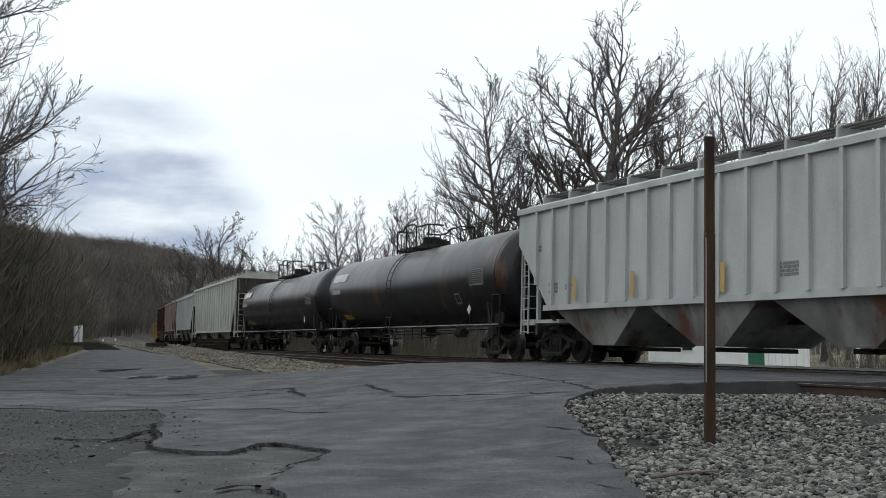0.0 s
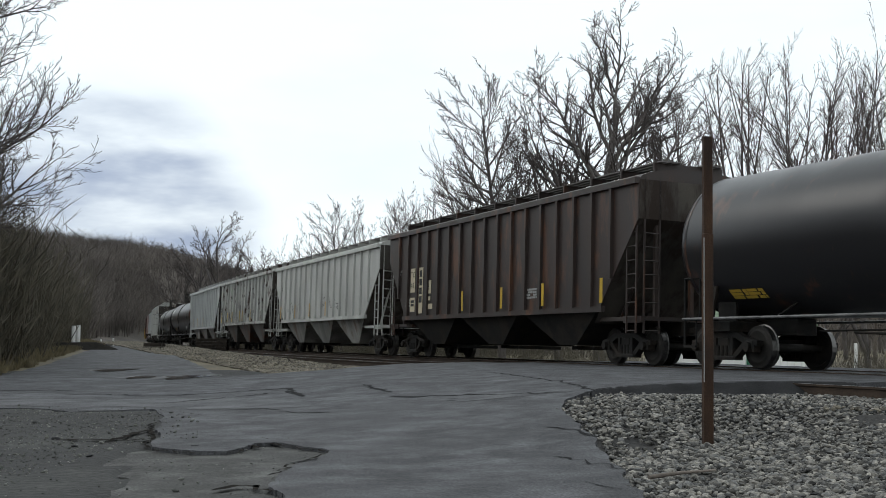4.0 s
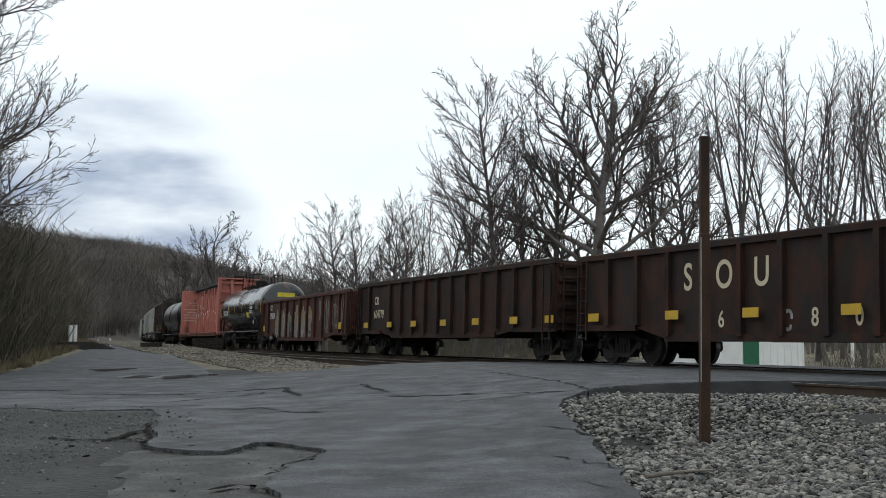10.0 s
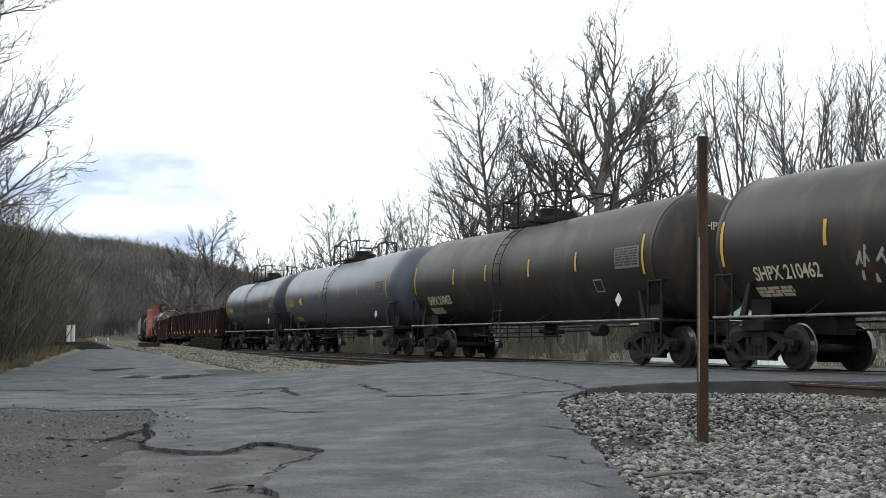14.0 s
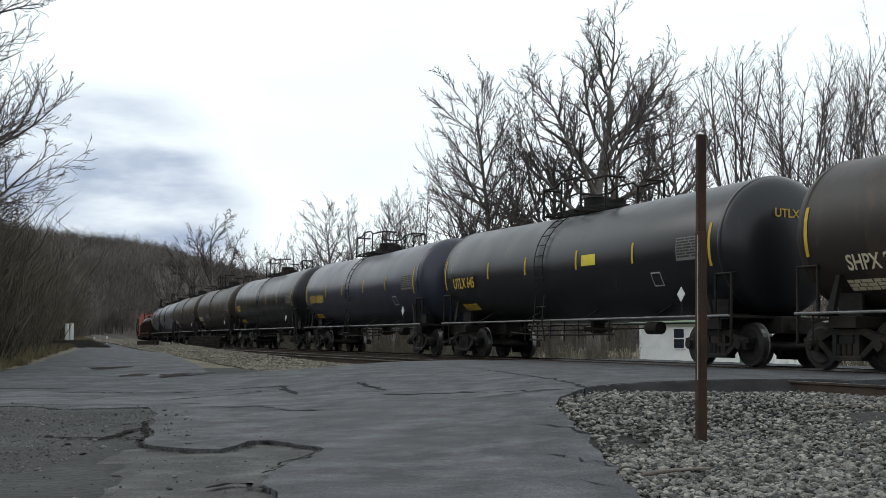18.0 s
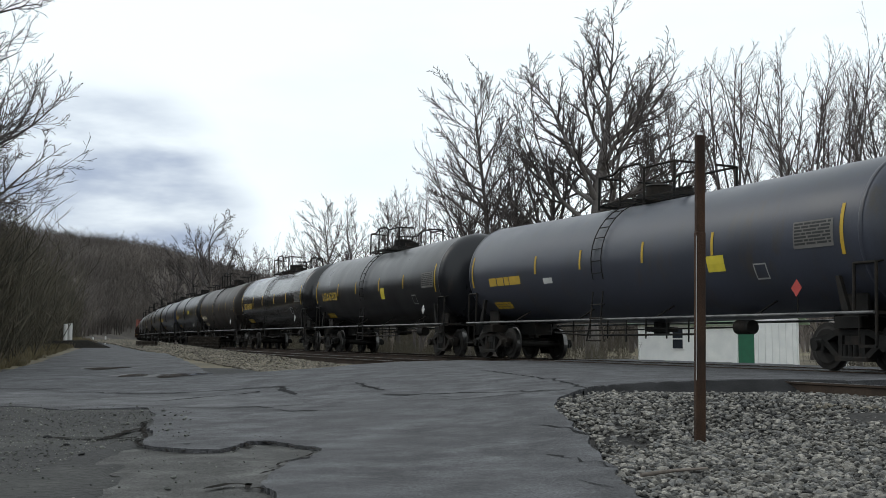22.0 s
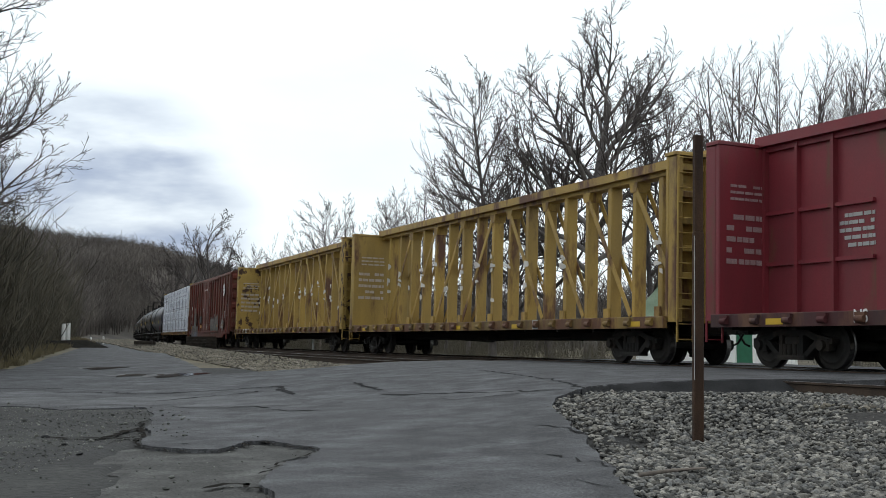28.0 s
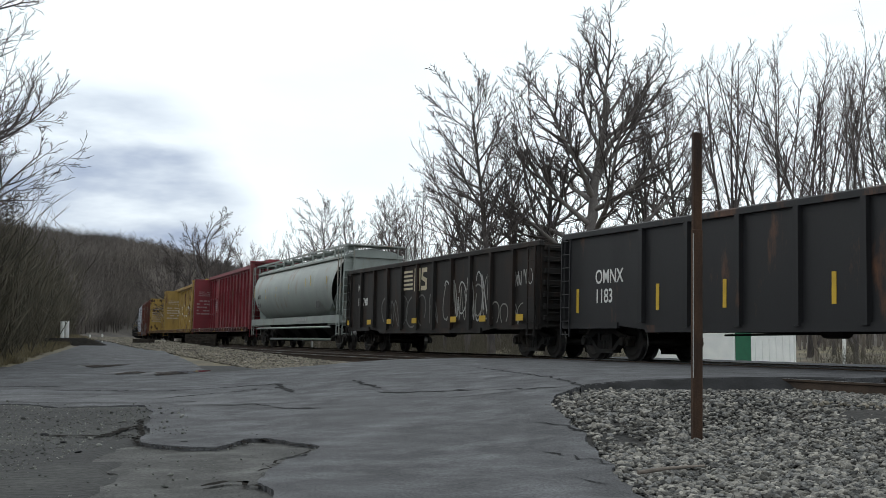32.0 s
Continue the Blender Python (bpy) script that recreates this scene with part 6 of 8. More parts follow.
def centerbeam(name, label, L, mat, chord_mat, deck_mat, tint=(0.4, 0.3, 0.2), ovals=False, seed=1, torn=True, marks=(), load=None, bulk_mat=None):
    car = thing(name, label, "flat car", group="train")
    B = L - 1.7
    h, W = B / 2, 1.45
    zd, zt = 1.05, 4.75
    bulk_mat = bulk_mat or mat
    part("deck", G().box(-h, h, -W, W, zd - 0.06, zd), deck_mat, car)
    for y in (W, -W):
        part("side_sill", G().box(-h, h, y - 0.06, y + 0.06, zd - 0.24, zd + 0.03, c=0.01), deck_mat, car)
    part("centre_sill", G().prism([(-h, 0.95), (-h, 0.7), (-h * 0.6, 0.55), (h * 0.6, 0.55), (h, 0.7), (h, 0.95)], -0.35, 0.35), steel_dark, car)
    n = 24
    for i in range(n):
        x = -h + 0.5 + (B - 1.0) * i / (n - 1)
        part("winch", G().cyl((x - 0.1, W + 0.1, zd - 0.12), (x + 0.1, W + 0.1, zd - 0.12), 0.07, n=8).box(x - 0.12, x + 0.12, W + 0.06, W + 0.13, zd - 0.06, zd), deck_mat, car)
        if i % 2:
            part("cross_bearer", G().box(x - 0.06, x + 0.06, -W + 0.06, W - 0.06, zd - 0.3, zd - 0.08), steel_dark, car)
    # end bulkheads: plain inside, ribbed outside
    bw = W - 0.06
    pale = surf("pale_stencil_" + mat.name, tuple(v * 0.6 + 0.12 for v in tint), tuple(v * 0.6 + 0.17 for v in tint))
    for sg in (-1, 1):
        x0, x1 = sorted((sg * h, sg * (h - 0.12)))
        part("bulkhead", G().box(x0, x1, -bw, bw, zd, zt, c=0.02), bulk_mat, car)
        for y in (-bw + 0.1, -bw / 3, bw / 3, bw - 0.1):
            part("bulkhead_post", G().box(min(sg * h, sg * (h + 0.3)), max(sg * h, sg * (h + 0.3)), y - 0.1, y + 0.1, zd - 0.1, zt - 0.02, c=0.02), bulk_mat, car)
        for i in range(6):
            z = zd + 0.35 + i * 0.62
            part("bulkhead_rib", G().box(min(sg * h, sg * (h + 0.22)), max(sg * h, sg * (h + 0.22)), -bw + 0.2, bw - 0.2, z - 0.07, z + 0.07, c=0.02), bulk_mat, car)
        part("bulkhead_cap", G().box(min(sg * (h + 0.32), sg * (h - 0.14)), max(sg * (h + 0.32), sg * (h - 0.14)), -bw - 0.03, bw + 0.03, zt, zt + 0.08, c=0.02), bulk_mat, car)
        ladder(car, sg * (h + 0.33), bw - 0.25, 0.5, zt, bulk_mat, along_x=False, name="end_ladder")
        part("draft_sill", G().box(min(sg * (L / 2 - 0.8), sg * (h - 4)), max(sg * (L / 2 - 0.8), sg * (h - 4)), -0.32, 0.32, 0.72, 0.98), steel_dark, car)
    if not load:
        bars(car, h - 0.127, bw - 0.3, 3.9, 1.0, 0.42, 3, pale, seed, end=True, fill=0.4)
        bars(car, h - 0.127, bw - 0.2, 3.25, 1.1, 1.2, 5, pale, seed + 1, end=True, fill=0.45)
    part("top_chord", G().prism([(-h, zt + 0.02), (h, zt + 0.02), (h, zt + 0.24), (-h, zt + 0.24)][::-1], -0.33, 0.33).prism([(-h, zt - 0.1), (h, zt - 0.1), (h, zt + 0.02), (-h, zt + 0.02)][::-1], -0.2, 0.2), chord_mat, car)
    if ovals:
        oval_wall(car, h, zd, zt, mat)
    else:
        pitch, n = 1.225, 18
        px = [pitch * (n - 1) / 2 - pitch * i for i in range(n)]
        r = random.Random(seed)
        for i, x in enumerate(px):
            wide = 0.105 if i % 2 == 0 else 0.085
            part("post", G().box(x - wide, x + wide, -0.17, 0.17, zd, zt - 0.08, c=0.02), mat, car)
        for i in (0, 2, 4, 6, 9, 11, 13, 15):
            za, zb = (zd + 0.15, zt - 0.3) if i < 8 else (zt - 0.3, zd + 0.15)
            a, b = px[i] - 0.1, px[i + 2] + 0.1
            for y in (0.185, -0.185):
                d = Vector((b - a, 0, zb - za)).normalized()
                nx, nz = -d.z * 0.075, d.x * 0.075
                p = [(a + nx, za + nz), (a - nx, za - nz), (b - nx, zb - nz), (b + nx, zb + nz)]
                part("diagonal", G().prism(p, y - 0.012, y + 0.012), mat, car)
            part("gusset", G().prism([(px[i if i > 8 else i + 2] + u, v) for u, v in ((-0.2, zt - 0.1), (0.2, zt - 0.1), (0.13, zt - 0.36), (-0.13, zt - 0.36))], -0.205, 0.205), mat, car)
        if torn:
            for i in range(44):
                x = r.choice(px) + r.uniform(-0.12, 0.12)
                z = r.gauss(2.75, 0.35)
                w = r.uniform(0.05, 0.2)
                part("torn_wrap", G().prism([(x - w, z), (x + w, z + r.uniform(-0.1, 0.1)), (x + w * 0.8, z + r.uniform(0.06, 0.2)), (x - w * 0.9, z + r.uniform(0.05, 0.14))], 0.2, 0.215), scrap, car, "scrap of torn white wrapping")
        for x in px[::2]:
            part("stake_pocket", G().box(x - 0.12, x + 0.12, 0.2, 0.26, zd, zd + 0.35), mat, car)
    for txt, size, x, z in marks:
        lettering(txt, size, white_mark, car, x, W + 0.07, z, bold=0.004, wide=0.85)
    plate(car, -h * 0.45, W + 0.07, zd - 0.1, 0.32, 0.26, black_mark, frame_mat=grey_mark)
    for x in (-h + 1.2, -h * 0.5 + 1.8, 0.3, h * 0.5, h - 2.0):
        part("reflector", G().box(x - 0.25, x + 0.25, W + 0.062, W + 0.068, zd - 0.2, zd - 0.08), yellow_stripe, car)
    part("brake_rod", G().pipe([(-h * 0.5, 0.7, 0.62), (0, 0.75, 0.5), (h * 0.5, 0.7, 0.62)], 0.02).cyl((-0.4, 0.6, 0.62), (0.2, 0.6, 0.62), 0.16, n=10), steel_dark, car)
    if load:
        load(car, h, W, zd, zt)
    running_gear(car, L, L / 2 - 2.85)
    return car


def oval_wall(car, h, zd, zt, mat):
    """Centre wall of steel panels with tall oval openings between stiffeners."""
    n, w = 13, 1.242
    x1 = 8.16
    x0 = x1 - n * w
    k = 28
    zc, rz, rx = 2.95, 0.9, 0.36
    red_print = surf("faded_red_print", (0.24, 0.11, 0.11), (0.36, 0.19, 0.19))
    for i in range(n):
        c = x1 - w * (i + 0.5)
        g = G()
        for y, fl in ((0.12, 1), (-0.12, -1)):
            rim, out = [], []
            for j in range(k):
                t = 2 * math.pi * j / k + math.pi / k
                ct, st = math.cos(t), math.sin(t)
                rim.append((c + rx * ct, y, zc + rz * st))
                m = max(abs(ct), abs(st))
                out.append((c + w / 2 * ct / m, y, (zt - zd) / 2 + zd + (zt - zd) / 2 * st / m))
            f = [(j, (j + 1) % k, k + (j + 1) % k, k + j) for j in range(k)]
            g.add(rim + out, f if fl > 0 else [q[::-1] for q in f])
        ra = [(c + rx * math.cos(2 * math.pi * j / k + math.pi / k), 0.12, zc + rz * math.sin(2 * math.pi * j / k + math.pi / k)) for j in range(k)]
        g.add(ra + [(x, -0.12, z) for x, y, z in ra], [(j, k + j, k + (j + 1) % k, (j + 1) % k) for j in range(k)])
        part("wall_panel", g, mat, car, "steel panel with a tall oval opening")
        part("stiffener", G().box(c - w / 2 - 0.04, c - w / 2 + 0.04, 0.12, 0.24, zd, zt), mat, car)
        if i in (1, 2, 6, 10, 11):
            bars(car, c + w * 0.35, 0.13, 1.9, w * 0.7, 0.6, 4, red_print, i, fill=0.5)
    for a, b in ((-h + 0.12, x0), (x1, h - 0.12)):
        part("web_plate", G().box(a, b, -0.12, 0.12, zd, zt), mat, car)
        for q in range(1, 4):
            x = a + (b - a) * q / 3.0 if q < 3 else b - 0.05
            part("stiffener", G().box(x - 0.04, x + 0.04, 0.12, 0.24, zd, zt), mat, car)
        for z in (2.2, 3.3):
            part("stiffener", G().box(a, b, 0.12, 0.2, z - 0.04, z + 0.04), mat, car)
        bars(car, a + (b - a) * 0.3, 0.13, 3.1, 0.95, 0.75, 5, grey_mark, int(a), fill=0.5)


# ---- box cars ----
def boxcar(name, label, L, mat, seed=2):
    car = thing(name, label, "box car", group="train")
    B = L - 1.7
    h, W, z0, zt = B / 2, 1.5, 0.82, 4.62
    part("body", G().box(-h, h, -W, W, z0 + 0.2, zt), mat, car)
    part("side_sill", G().prism([(-h, z0 + 0.25), (-h, z0), (-h + 1.9, z0), (-h + 2.5, z0 - 0.22), (h - 2.5, z0 - 0.22), (h - 1.9, z0), (h, z0), (h, z0 + 0.25)], W - 0.02, W + 0.05), mat, car)
    k = 8
    part("roof", G().loft([[(x, y, z) for y, z in [((W + 0.06) * math.cos(t), zt + 0.22 * math.sin(t)) for t in (math.pi * i / k for i in range(k + 1))]] for x in (-h - 0.05, h + 0.05)], smooth=False, closed=False, caps=True), mat, car)
    part("top_chord", G().box(-h, h, W, W + 0.08, zt - 0.1, zt + 0.02), mat, car)
    door0, door1 = -1.55, 1.75
    n = 19
    for i in range(n):
        x = -h + 0.1 + (B - 0.2) * i / (n - 1)
        if not door0 - 0.1 < x < door1 + 0.1:
            part("side_post", G().box(x - 0.06, x + 0.06, W, W + 0.09, z0 + 0.1, zt - 0.1, c=0.02), mat, car)
    for a, b in ((door0, door1),):
        d = part("door", G().box(a, b, W + 0.02, W + 0.12, z0 + 0.25, zt - 0.2, c=0.03), mat, car)
        for i in range(6):
            z = z0 + 0.7 + i * 0.55
            part("door_rib", G().box(a + 0.08, b - 0.08, W + 0.12, W + 0.16, z - 0.04, z + 0.04), mat, d)
        for x in (a + 0.3, a + 1.5, b - 0.3):
            part("lock_rod", G().cyl((x, W + 0.17, z0 + 0.3), (x, W + 0.17, zt - 0.25), 0.025, n=6), mat, d)
    for za, zb in ((zt - 0.18, zt - 0.1), (z0 + 0.12, z0 + 0.22)):
        part("door_track", G().box(door0 - 3.4, door1 + 0.2, W + 0.05, W + 0.14, za, zb), mat, car)
    for sg in (-1, 1):
        for i in range(6):
            z = z0 + 0.55 + i * 0.6
            part("end_rib", G().prism([(sg * h, z - 0.2), (sg * (h + 0.12), z - 0.1), (sg * (h + 0.12), z + 0.1), (sg * h, z + 0.2)][::int(-sg)], -W + 0.08, W - 0.08), mat, car)
        part("draft_sill", G().box(min(sg * (L / 2 - 0.8), sg * 4), max(sg * (L / 2 - 0.8), sg * 4), -0.32, 0.32, 0.72, 1.0), steel_dark, car)
        ladder(car, sg * (h - 0.35), W + 0.14, 0.5, 2.2 if sg > 0 else zt - 0.2, mat, name="side_ladder")
        ladder(car, sg * (h + 0.18), W - 0.4, 0.7, 2.3, mat, along_x=False, name="end_ladder")
    part("underframe", G().box(-h, h, -0.35, 0.35, 0.62, 1.0), steel_dark, car)
    part("brake_rod", G().pipe([(-h * 0.5, 0.7, 0.6), (h * 0.4, 0.7, 0.55)], 0.02).cyl((-0.4, 0.6, 0.62), (0.2, 0.6, 0.62), 0.16, n=10), steel_dark, car)
    yy = W + 0.006
    lettering("760", 0.42, white_mark, car, 8.78, yy, 2.12, bold=0.006, wide=0.85)
    bars(car, 8.78, yy, 2.92, 1.2, 0.36, 1, white_mark, 3, name="owner_mark")
    bars(car, 8.75, yy, 1.85, 0.6, 0.3, 2, white_mark, 4)
    plate(car, 2.9, W + 0.092, 1.85, 0.8, 0.5, black_mark)
    bars(car, 0.9, W + 0.165, 3.95, 1.5, 0.16, 2, white_mark, 14)
    plate(car, 8.6, yy, 1.34, 0.5, 0.22, yellow_stripe, name="reflector")
    part("emblem", G().cyl((-7.35, yy + 0.085, 3.6), (-7.35, yy + 0.095, 3.6), 0.38, n=28), white_mark, car, "round white emblem with red marks")
    for u, v in ((0.1, 0.1), (-0.1, 0.1), (0.1, -0.1), (-0.1, -0.1)):
        q = [(-7.35 + u * 2.1, 3.6 + v * 0.5), (-7.35 + u * 0.5, 3.6 + v * 0.5), (-7.35 + u * 0.5, 3.6 + v * 2.1), (-7.35 + u * 1.7, 3.6 + v * 1.7)]
        part("emblem_mark", G().prism(q if u * v > 0 else q[::-1], yy + 0.095, yy + 0.099), mat, car)
    for x, z, w, hh in ((5.9, 2.55, 0.3, 0.34), (-7.14, 1.72, 0.4, 0.5), (-8.03, 2.04, 0.4, 0.4)):
        plate(car, x, W + 0.092, z, w, hh, mat, frame_mat=grey_mark)
    for x in (h - 7.0, -h + 2.3, -h + 4.6):
        part("reflector", G().box(x - 0.3, x + 0.3, W + 0.091, W + 0.097, z0 + 0.45, z0 + 0.65), amber_mark, car)
    throwup(car, 7.4, 4.3, W + 0.09, 0.62, 1.5, 5, tag_faint, tag_blue, tag_dull, 5)
    throwup(car, 6.3, 5.1, W + 0.095, 1.3, 2.6, 3, tag_faint, tag_grey, tag_dull, 6)
    throwup(car, -1.9, -5.4, W + 0.09, 0.98, 2.05, 6, tag_faint, tag_grey, tag_dull, 9)
    throwup(car, -6.6, -7.7, W + 0.09, 1.2, 1.7, 2, tag_faint, tag_grey, tag_dull, 10)
    bars(car, -h + 2.9, W + 0.1, 1.3, 0.9, 0.12, 2, grey_mark, 6, fill=0.5)
    for x, z, w, hh in ((1.2, 2.6, 0.25, 0.25), (0.55, 1.5, 0.2, 0.35), (0.2, 1.95, 0.22, 0.1), (-0.75, 1.5, 0.3, 0.3), (-0.4, 2.3, 0.7, 0.06)):
        bars(car, x, W + 0.165, z, w, hh, 2, grey_mark, int(x * 10))
    running_gear(car, L, L / 2 - 2.95)
    return car


# ---- the train, car by car ----
def lumber(car, h, W, zd, zt):
    """White-wrapped lumber packs, four high, either side of the centre beam."""
    wrap = surf("white_wrap", (0.50, 0.53, 0.60), (0.70, 0.73, 0.79), scale=3.5, rough=0.4, bump=1.0, grain=5, grain_amt=0.1)
    rng = random.Random(12)
    cuts = [h - 0.14, 8.55, 3.45, -1.3, -6.05, -10.95]
    for side in (1, -1):
        for row in range(4):
            z0 = zd + 0.03 + row * 0.905
            for a, b in zip(cuts, cuts[1:]):
                j = rng.uniform(-0.03, 0.03)
                x0, x1 = min(a, b) + 0.02, max(a, b) - 0.02
                y0, y1 = sorted((side * 0.22, side * (1.48 + j)))
                n = max(2, int((x1 - x0) / 0.6))
                rings = []
                for i in range(n + 1):
                    x = x0 + (x1 - x0) * i / n
                    w = lambda: rng.uniform(-0.012, 0.012)
                    rings.append([(x, y0, z0), (x, y1 + w(), z0 + 0.02), (x, y1 + w(), z0 + 0.3), (x, y1 + w(), z0 + 0.6), (x, y1 + w() - 0.0, z0 + 0.85), (x, y1 - side * 0.04, z0 + 0.89), (x, y0, z0 + 0.89)])
                pk = part("lumber_pack", G().loft(rings if side > 0 else [q[::-1] for q in rings], smooth=False), wrap, car, "pack of lumber in printed white wrap")
                if side > 0:
                    m = max(1, round((x1 - x0) / 1.25))
                    for i in range(m):
                        g = G()
                        c = x1 - (x1 - x0) * (i + 0.5) / m
                        yy = y1 + 0.014
                        pts = [(c + 0.18 * math.cos(t), z0 + 0.53 + 0.19 * math.sin(t)) for t in (radians(v) for v in range(-50, 231, 28))]
                        c += rng.uniform(-0.12, 0.12)
                        if rng.random() < 0.12:
                            continue
                        pts = [(a + rng.uniform(-0.01, 0.01), b) for a, b in pts]
                        stroke(g, pts, 0.034, yy)
                        stroke(g, [(c - 0.06, z0 + 0.46), (c, z0 + 0.6), (c + 0.06, z0 + 0.46)], 0.034, yy)
                        stroke(g, [(c, z0 + 0.35), (c, z0 + 0.55)], 0.035, yy)
                        for u, k in ((0.42, 0.2), (0.18, 0.26), (-0.12, 0.3)):
                            g.box(c + u - k + 0.1, c + u + 0.07, yy - 0.003, yy + 0.003, z0 + 0.15, z0 + 0.185)
                        if i:
                            e = c + (x1 - x0) / m / 2
                            g.box(e - 0.008, e + 0.008, yy - 0.004, yy + 0.002, z0 + 0.02, z0 + 0.87)
                        tagged(part("printed_mark", g, blue_mark, pk), kind="stuff")
    for x in [h - 1.4 - i * 2.55 for i in range(9)]:
        part("cable", G().pipe([(x, 1.56, zd - 0.1), (x, 1.535, zd + 3.66), (x, 0.3, zt + 0.1)], 0.012, n=4), steel_dark, car)


grey_hop = paint("pale_grey_paint", (0.46, 0.47, 0.46), rust=-0.25, dirt=0.16)
rusty_hop = paint("rust_scabbed_grey_paint", (0.43, 0.43, 0.40), rust=0.36, dirt=0.25, rustc=(0.042, 0.02, 0.014), streak=0.55, edge=0.035, patch=1.9)
cream_hop = paint("light_grey_paint", (0.49, 0.49, 0.46), rust=-0.25, dirt=0.16)
brown_hop = paint("brown_paint", (0.038, 0.025, 0.021), rust=0.15, dirt=0.3)
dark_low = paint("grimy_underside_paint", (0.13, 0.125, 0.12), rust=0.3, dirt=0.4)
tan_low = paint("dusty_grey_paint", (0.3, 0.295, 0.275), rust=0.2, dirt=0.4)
black_tank = paint("black_tank_paint", (0.0115, 0.011, 0.0128), rust=0.1, dirt=0.1, rough=0.33, spec=0.4)
gloss_black = paint("glossy_black_paint", (0.011, 0.011, 0.0125), rust=0.0, dirt=0.05, rough=0.2, spec=0.6)
slate_tank = paint("slate_tank_paint", (0.027, 0.031, 0.05), spec=0.42, rust=0.08, dirt=0.2, rough=0.33, rustc=(0.05, 0.044, 0.042))
grey_tank = paint("grey_tank_paint", (0.078, 0.086, 0.114), spec=0.45, rust=0.12, dirt=0.25, rough=0.35, rustc=(0.07, 0.06, 0.053))
brown_tank = paint("sooty_brown_tank_paint", (0.026, 0.0195, 0.016), spec=0.25, rust=0.2, dirt=0.25, rough=0.45, rustc=(0.055, 0.036, 0.025))
dark_tank = paint("dark_tank_paint", (0.0105, 0.011, 0.014), spec=0.36, rust=0.08, dirt=0.1, rough=0.32, rustc=(0.035, 0.028, 0.026))
salmon = paint("faded_salmon_paint", (0.45, 0.15, 0.115), rust=0.14, dirt=0.12, rough=0.6)
yellow_car = paint("weathered_yellow_paint", (0.36, 0.235, 0.055), rust=0.25, dirt=0.2, rough=0.6)
yellow_sill = paint("grimy_yellow_paint", (0.26, 0.165, 0.04), rust=0.45, dirt=0.5, rough=0.7)
crimson_sill = paint("grimy_dark_red_paint", (0.06, 0.012, 0.013), rust=0.3, dirt=0.4, rough=0.7)
crimson = paint("dark_red_paint", (0.185, 0.02, 0.029), rust=0.12, dirt=0.2, rough=0.5)
box_red = paint("oxide_red_paint", (0.128, 0.025, 0.0145), rust=0.25, dirt=0.3, rough=0.55)
rust_gon = paint("rusted_brown_paint", (0.085, 0.026, 0.017), rust=0.45, dirt=0.35, rough=0.75, rustc=(0.036, 0.018, 0.014), spec=0.2, streak=0.45, edge=0.08, patch=1.7)
rust_gon2 = paint("deep_rust_paint", (0.018, 0.0103, 0.0085), rust=0.3, dirt=0.3, rough=0.8, rustc=(0.042, 0.0175, 0.0108), spec=0.2, streak=0.5, edge=0.16, patch=1.6)
black_gon = paint("worn_black_paint", (0.0125, 0.0108, 0.0098), rust=0.3, dirt=0.2, rough=0.7, rustc=(0.026, 0.016, 0.012), spec=0.25)
new_black = paint("fresh_black_paint", (0.014, 0.014, 0.0155), rust=0.03, dirt=0.1, rough=0.5, spec=0.3)
pale_green = paint("pale_grey_green_paint", (0.265, 0.295, 0.277), rust=0.12, dirt=0.15, rustc=(0.2, 0.16, 0.12))

JOINTS = [149.4, 131.2, 113, 96, 78.7, 55.9, 34.8, 14.38, -3.96, -22.17, -40.94, -59.54, -78.27, -103.31, -119.13, -137.29, -155.35, -173.48, -190.9, -209.65, -227.3, -244.25, -262.2,
          -279.5, -296.8, -314, -331.3, -348.71, -367.98, -392.9, -413.8, -438.08, -462.5, -487.08, -506.02, -524.05, -543.2]


def couple(i, build, *a, **k):
    """Builds the car between joints i and i + 1 and notes its place in the train."""
    f, b = JOINTS[i], JOINTS[i + 1]
    L = f - b
    car = build(*a[:2], L, *a[2:], **k)
    CARS.append((car, (f + b) / 2, L / 2 - 2.5))
    return car


couple(0, gondola, "gondola_car", "low yellow-brown gondola car far up the line", yellow_car, seed=2)
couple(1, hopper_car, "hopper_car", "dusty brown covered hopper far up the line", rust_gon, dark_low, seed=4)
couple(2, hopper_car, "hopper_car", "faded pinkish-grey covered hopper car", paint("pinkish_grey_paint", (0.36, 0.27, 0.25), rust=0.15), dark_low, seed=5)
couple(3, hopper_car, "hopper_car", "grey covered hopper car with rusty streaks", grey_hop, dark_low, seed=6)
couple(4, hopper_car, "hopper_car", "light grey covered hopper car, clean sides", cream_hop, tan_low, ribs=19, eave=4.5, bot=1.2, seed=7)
p2 = couple(5, tank_car, "tank_car", "black tank car with a white mark on its side", black_tank, stripes=False, seed=8, zc=2.6)
p1 = couple(6, tank_car, "tank_car", "black tank car with a bold white maker's mark", black_tank, stripes=False, seed=9, zc=2.62, R=1.52)
for c, l in ((p1, 20.4), (p2, 21.1)):
    curved_patch(c, l / 2 - 2.6, 1.9, 3.02, 3.42, 1.53, 2.62, white_mark, "maker_mark", rows=1, seed=3)
    curved_patch(c, l / 2 - 2.4, 1.2, 2.52, 2.74, 1.53, 2.62, grey_mark, "number_mark", rows=1, seed=4)
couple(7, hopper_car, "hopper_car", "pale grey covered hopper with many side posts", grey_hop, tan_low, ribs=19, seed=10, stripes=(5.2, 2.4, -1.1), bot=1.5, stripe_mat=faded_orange)
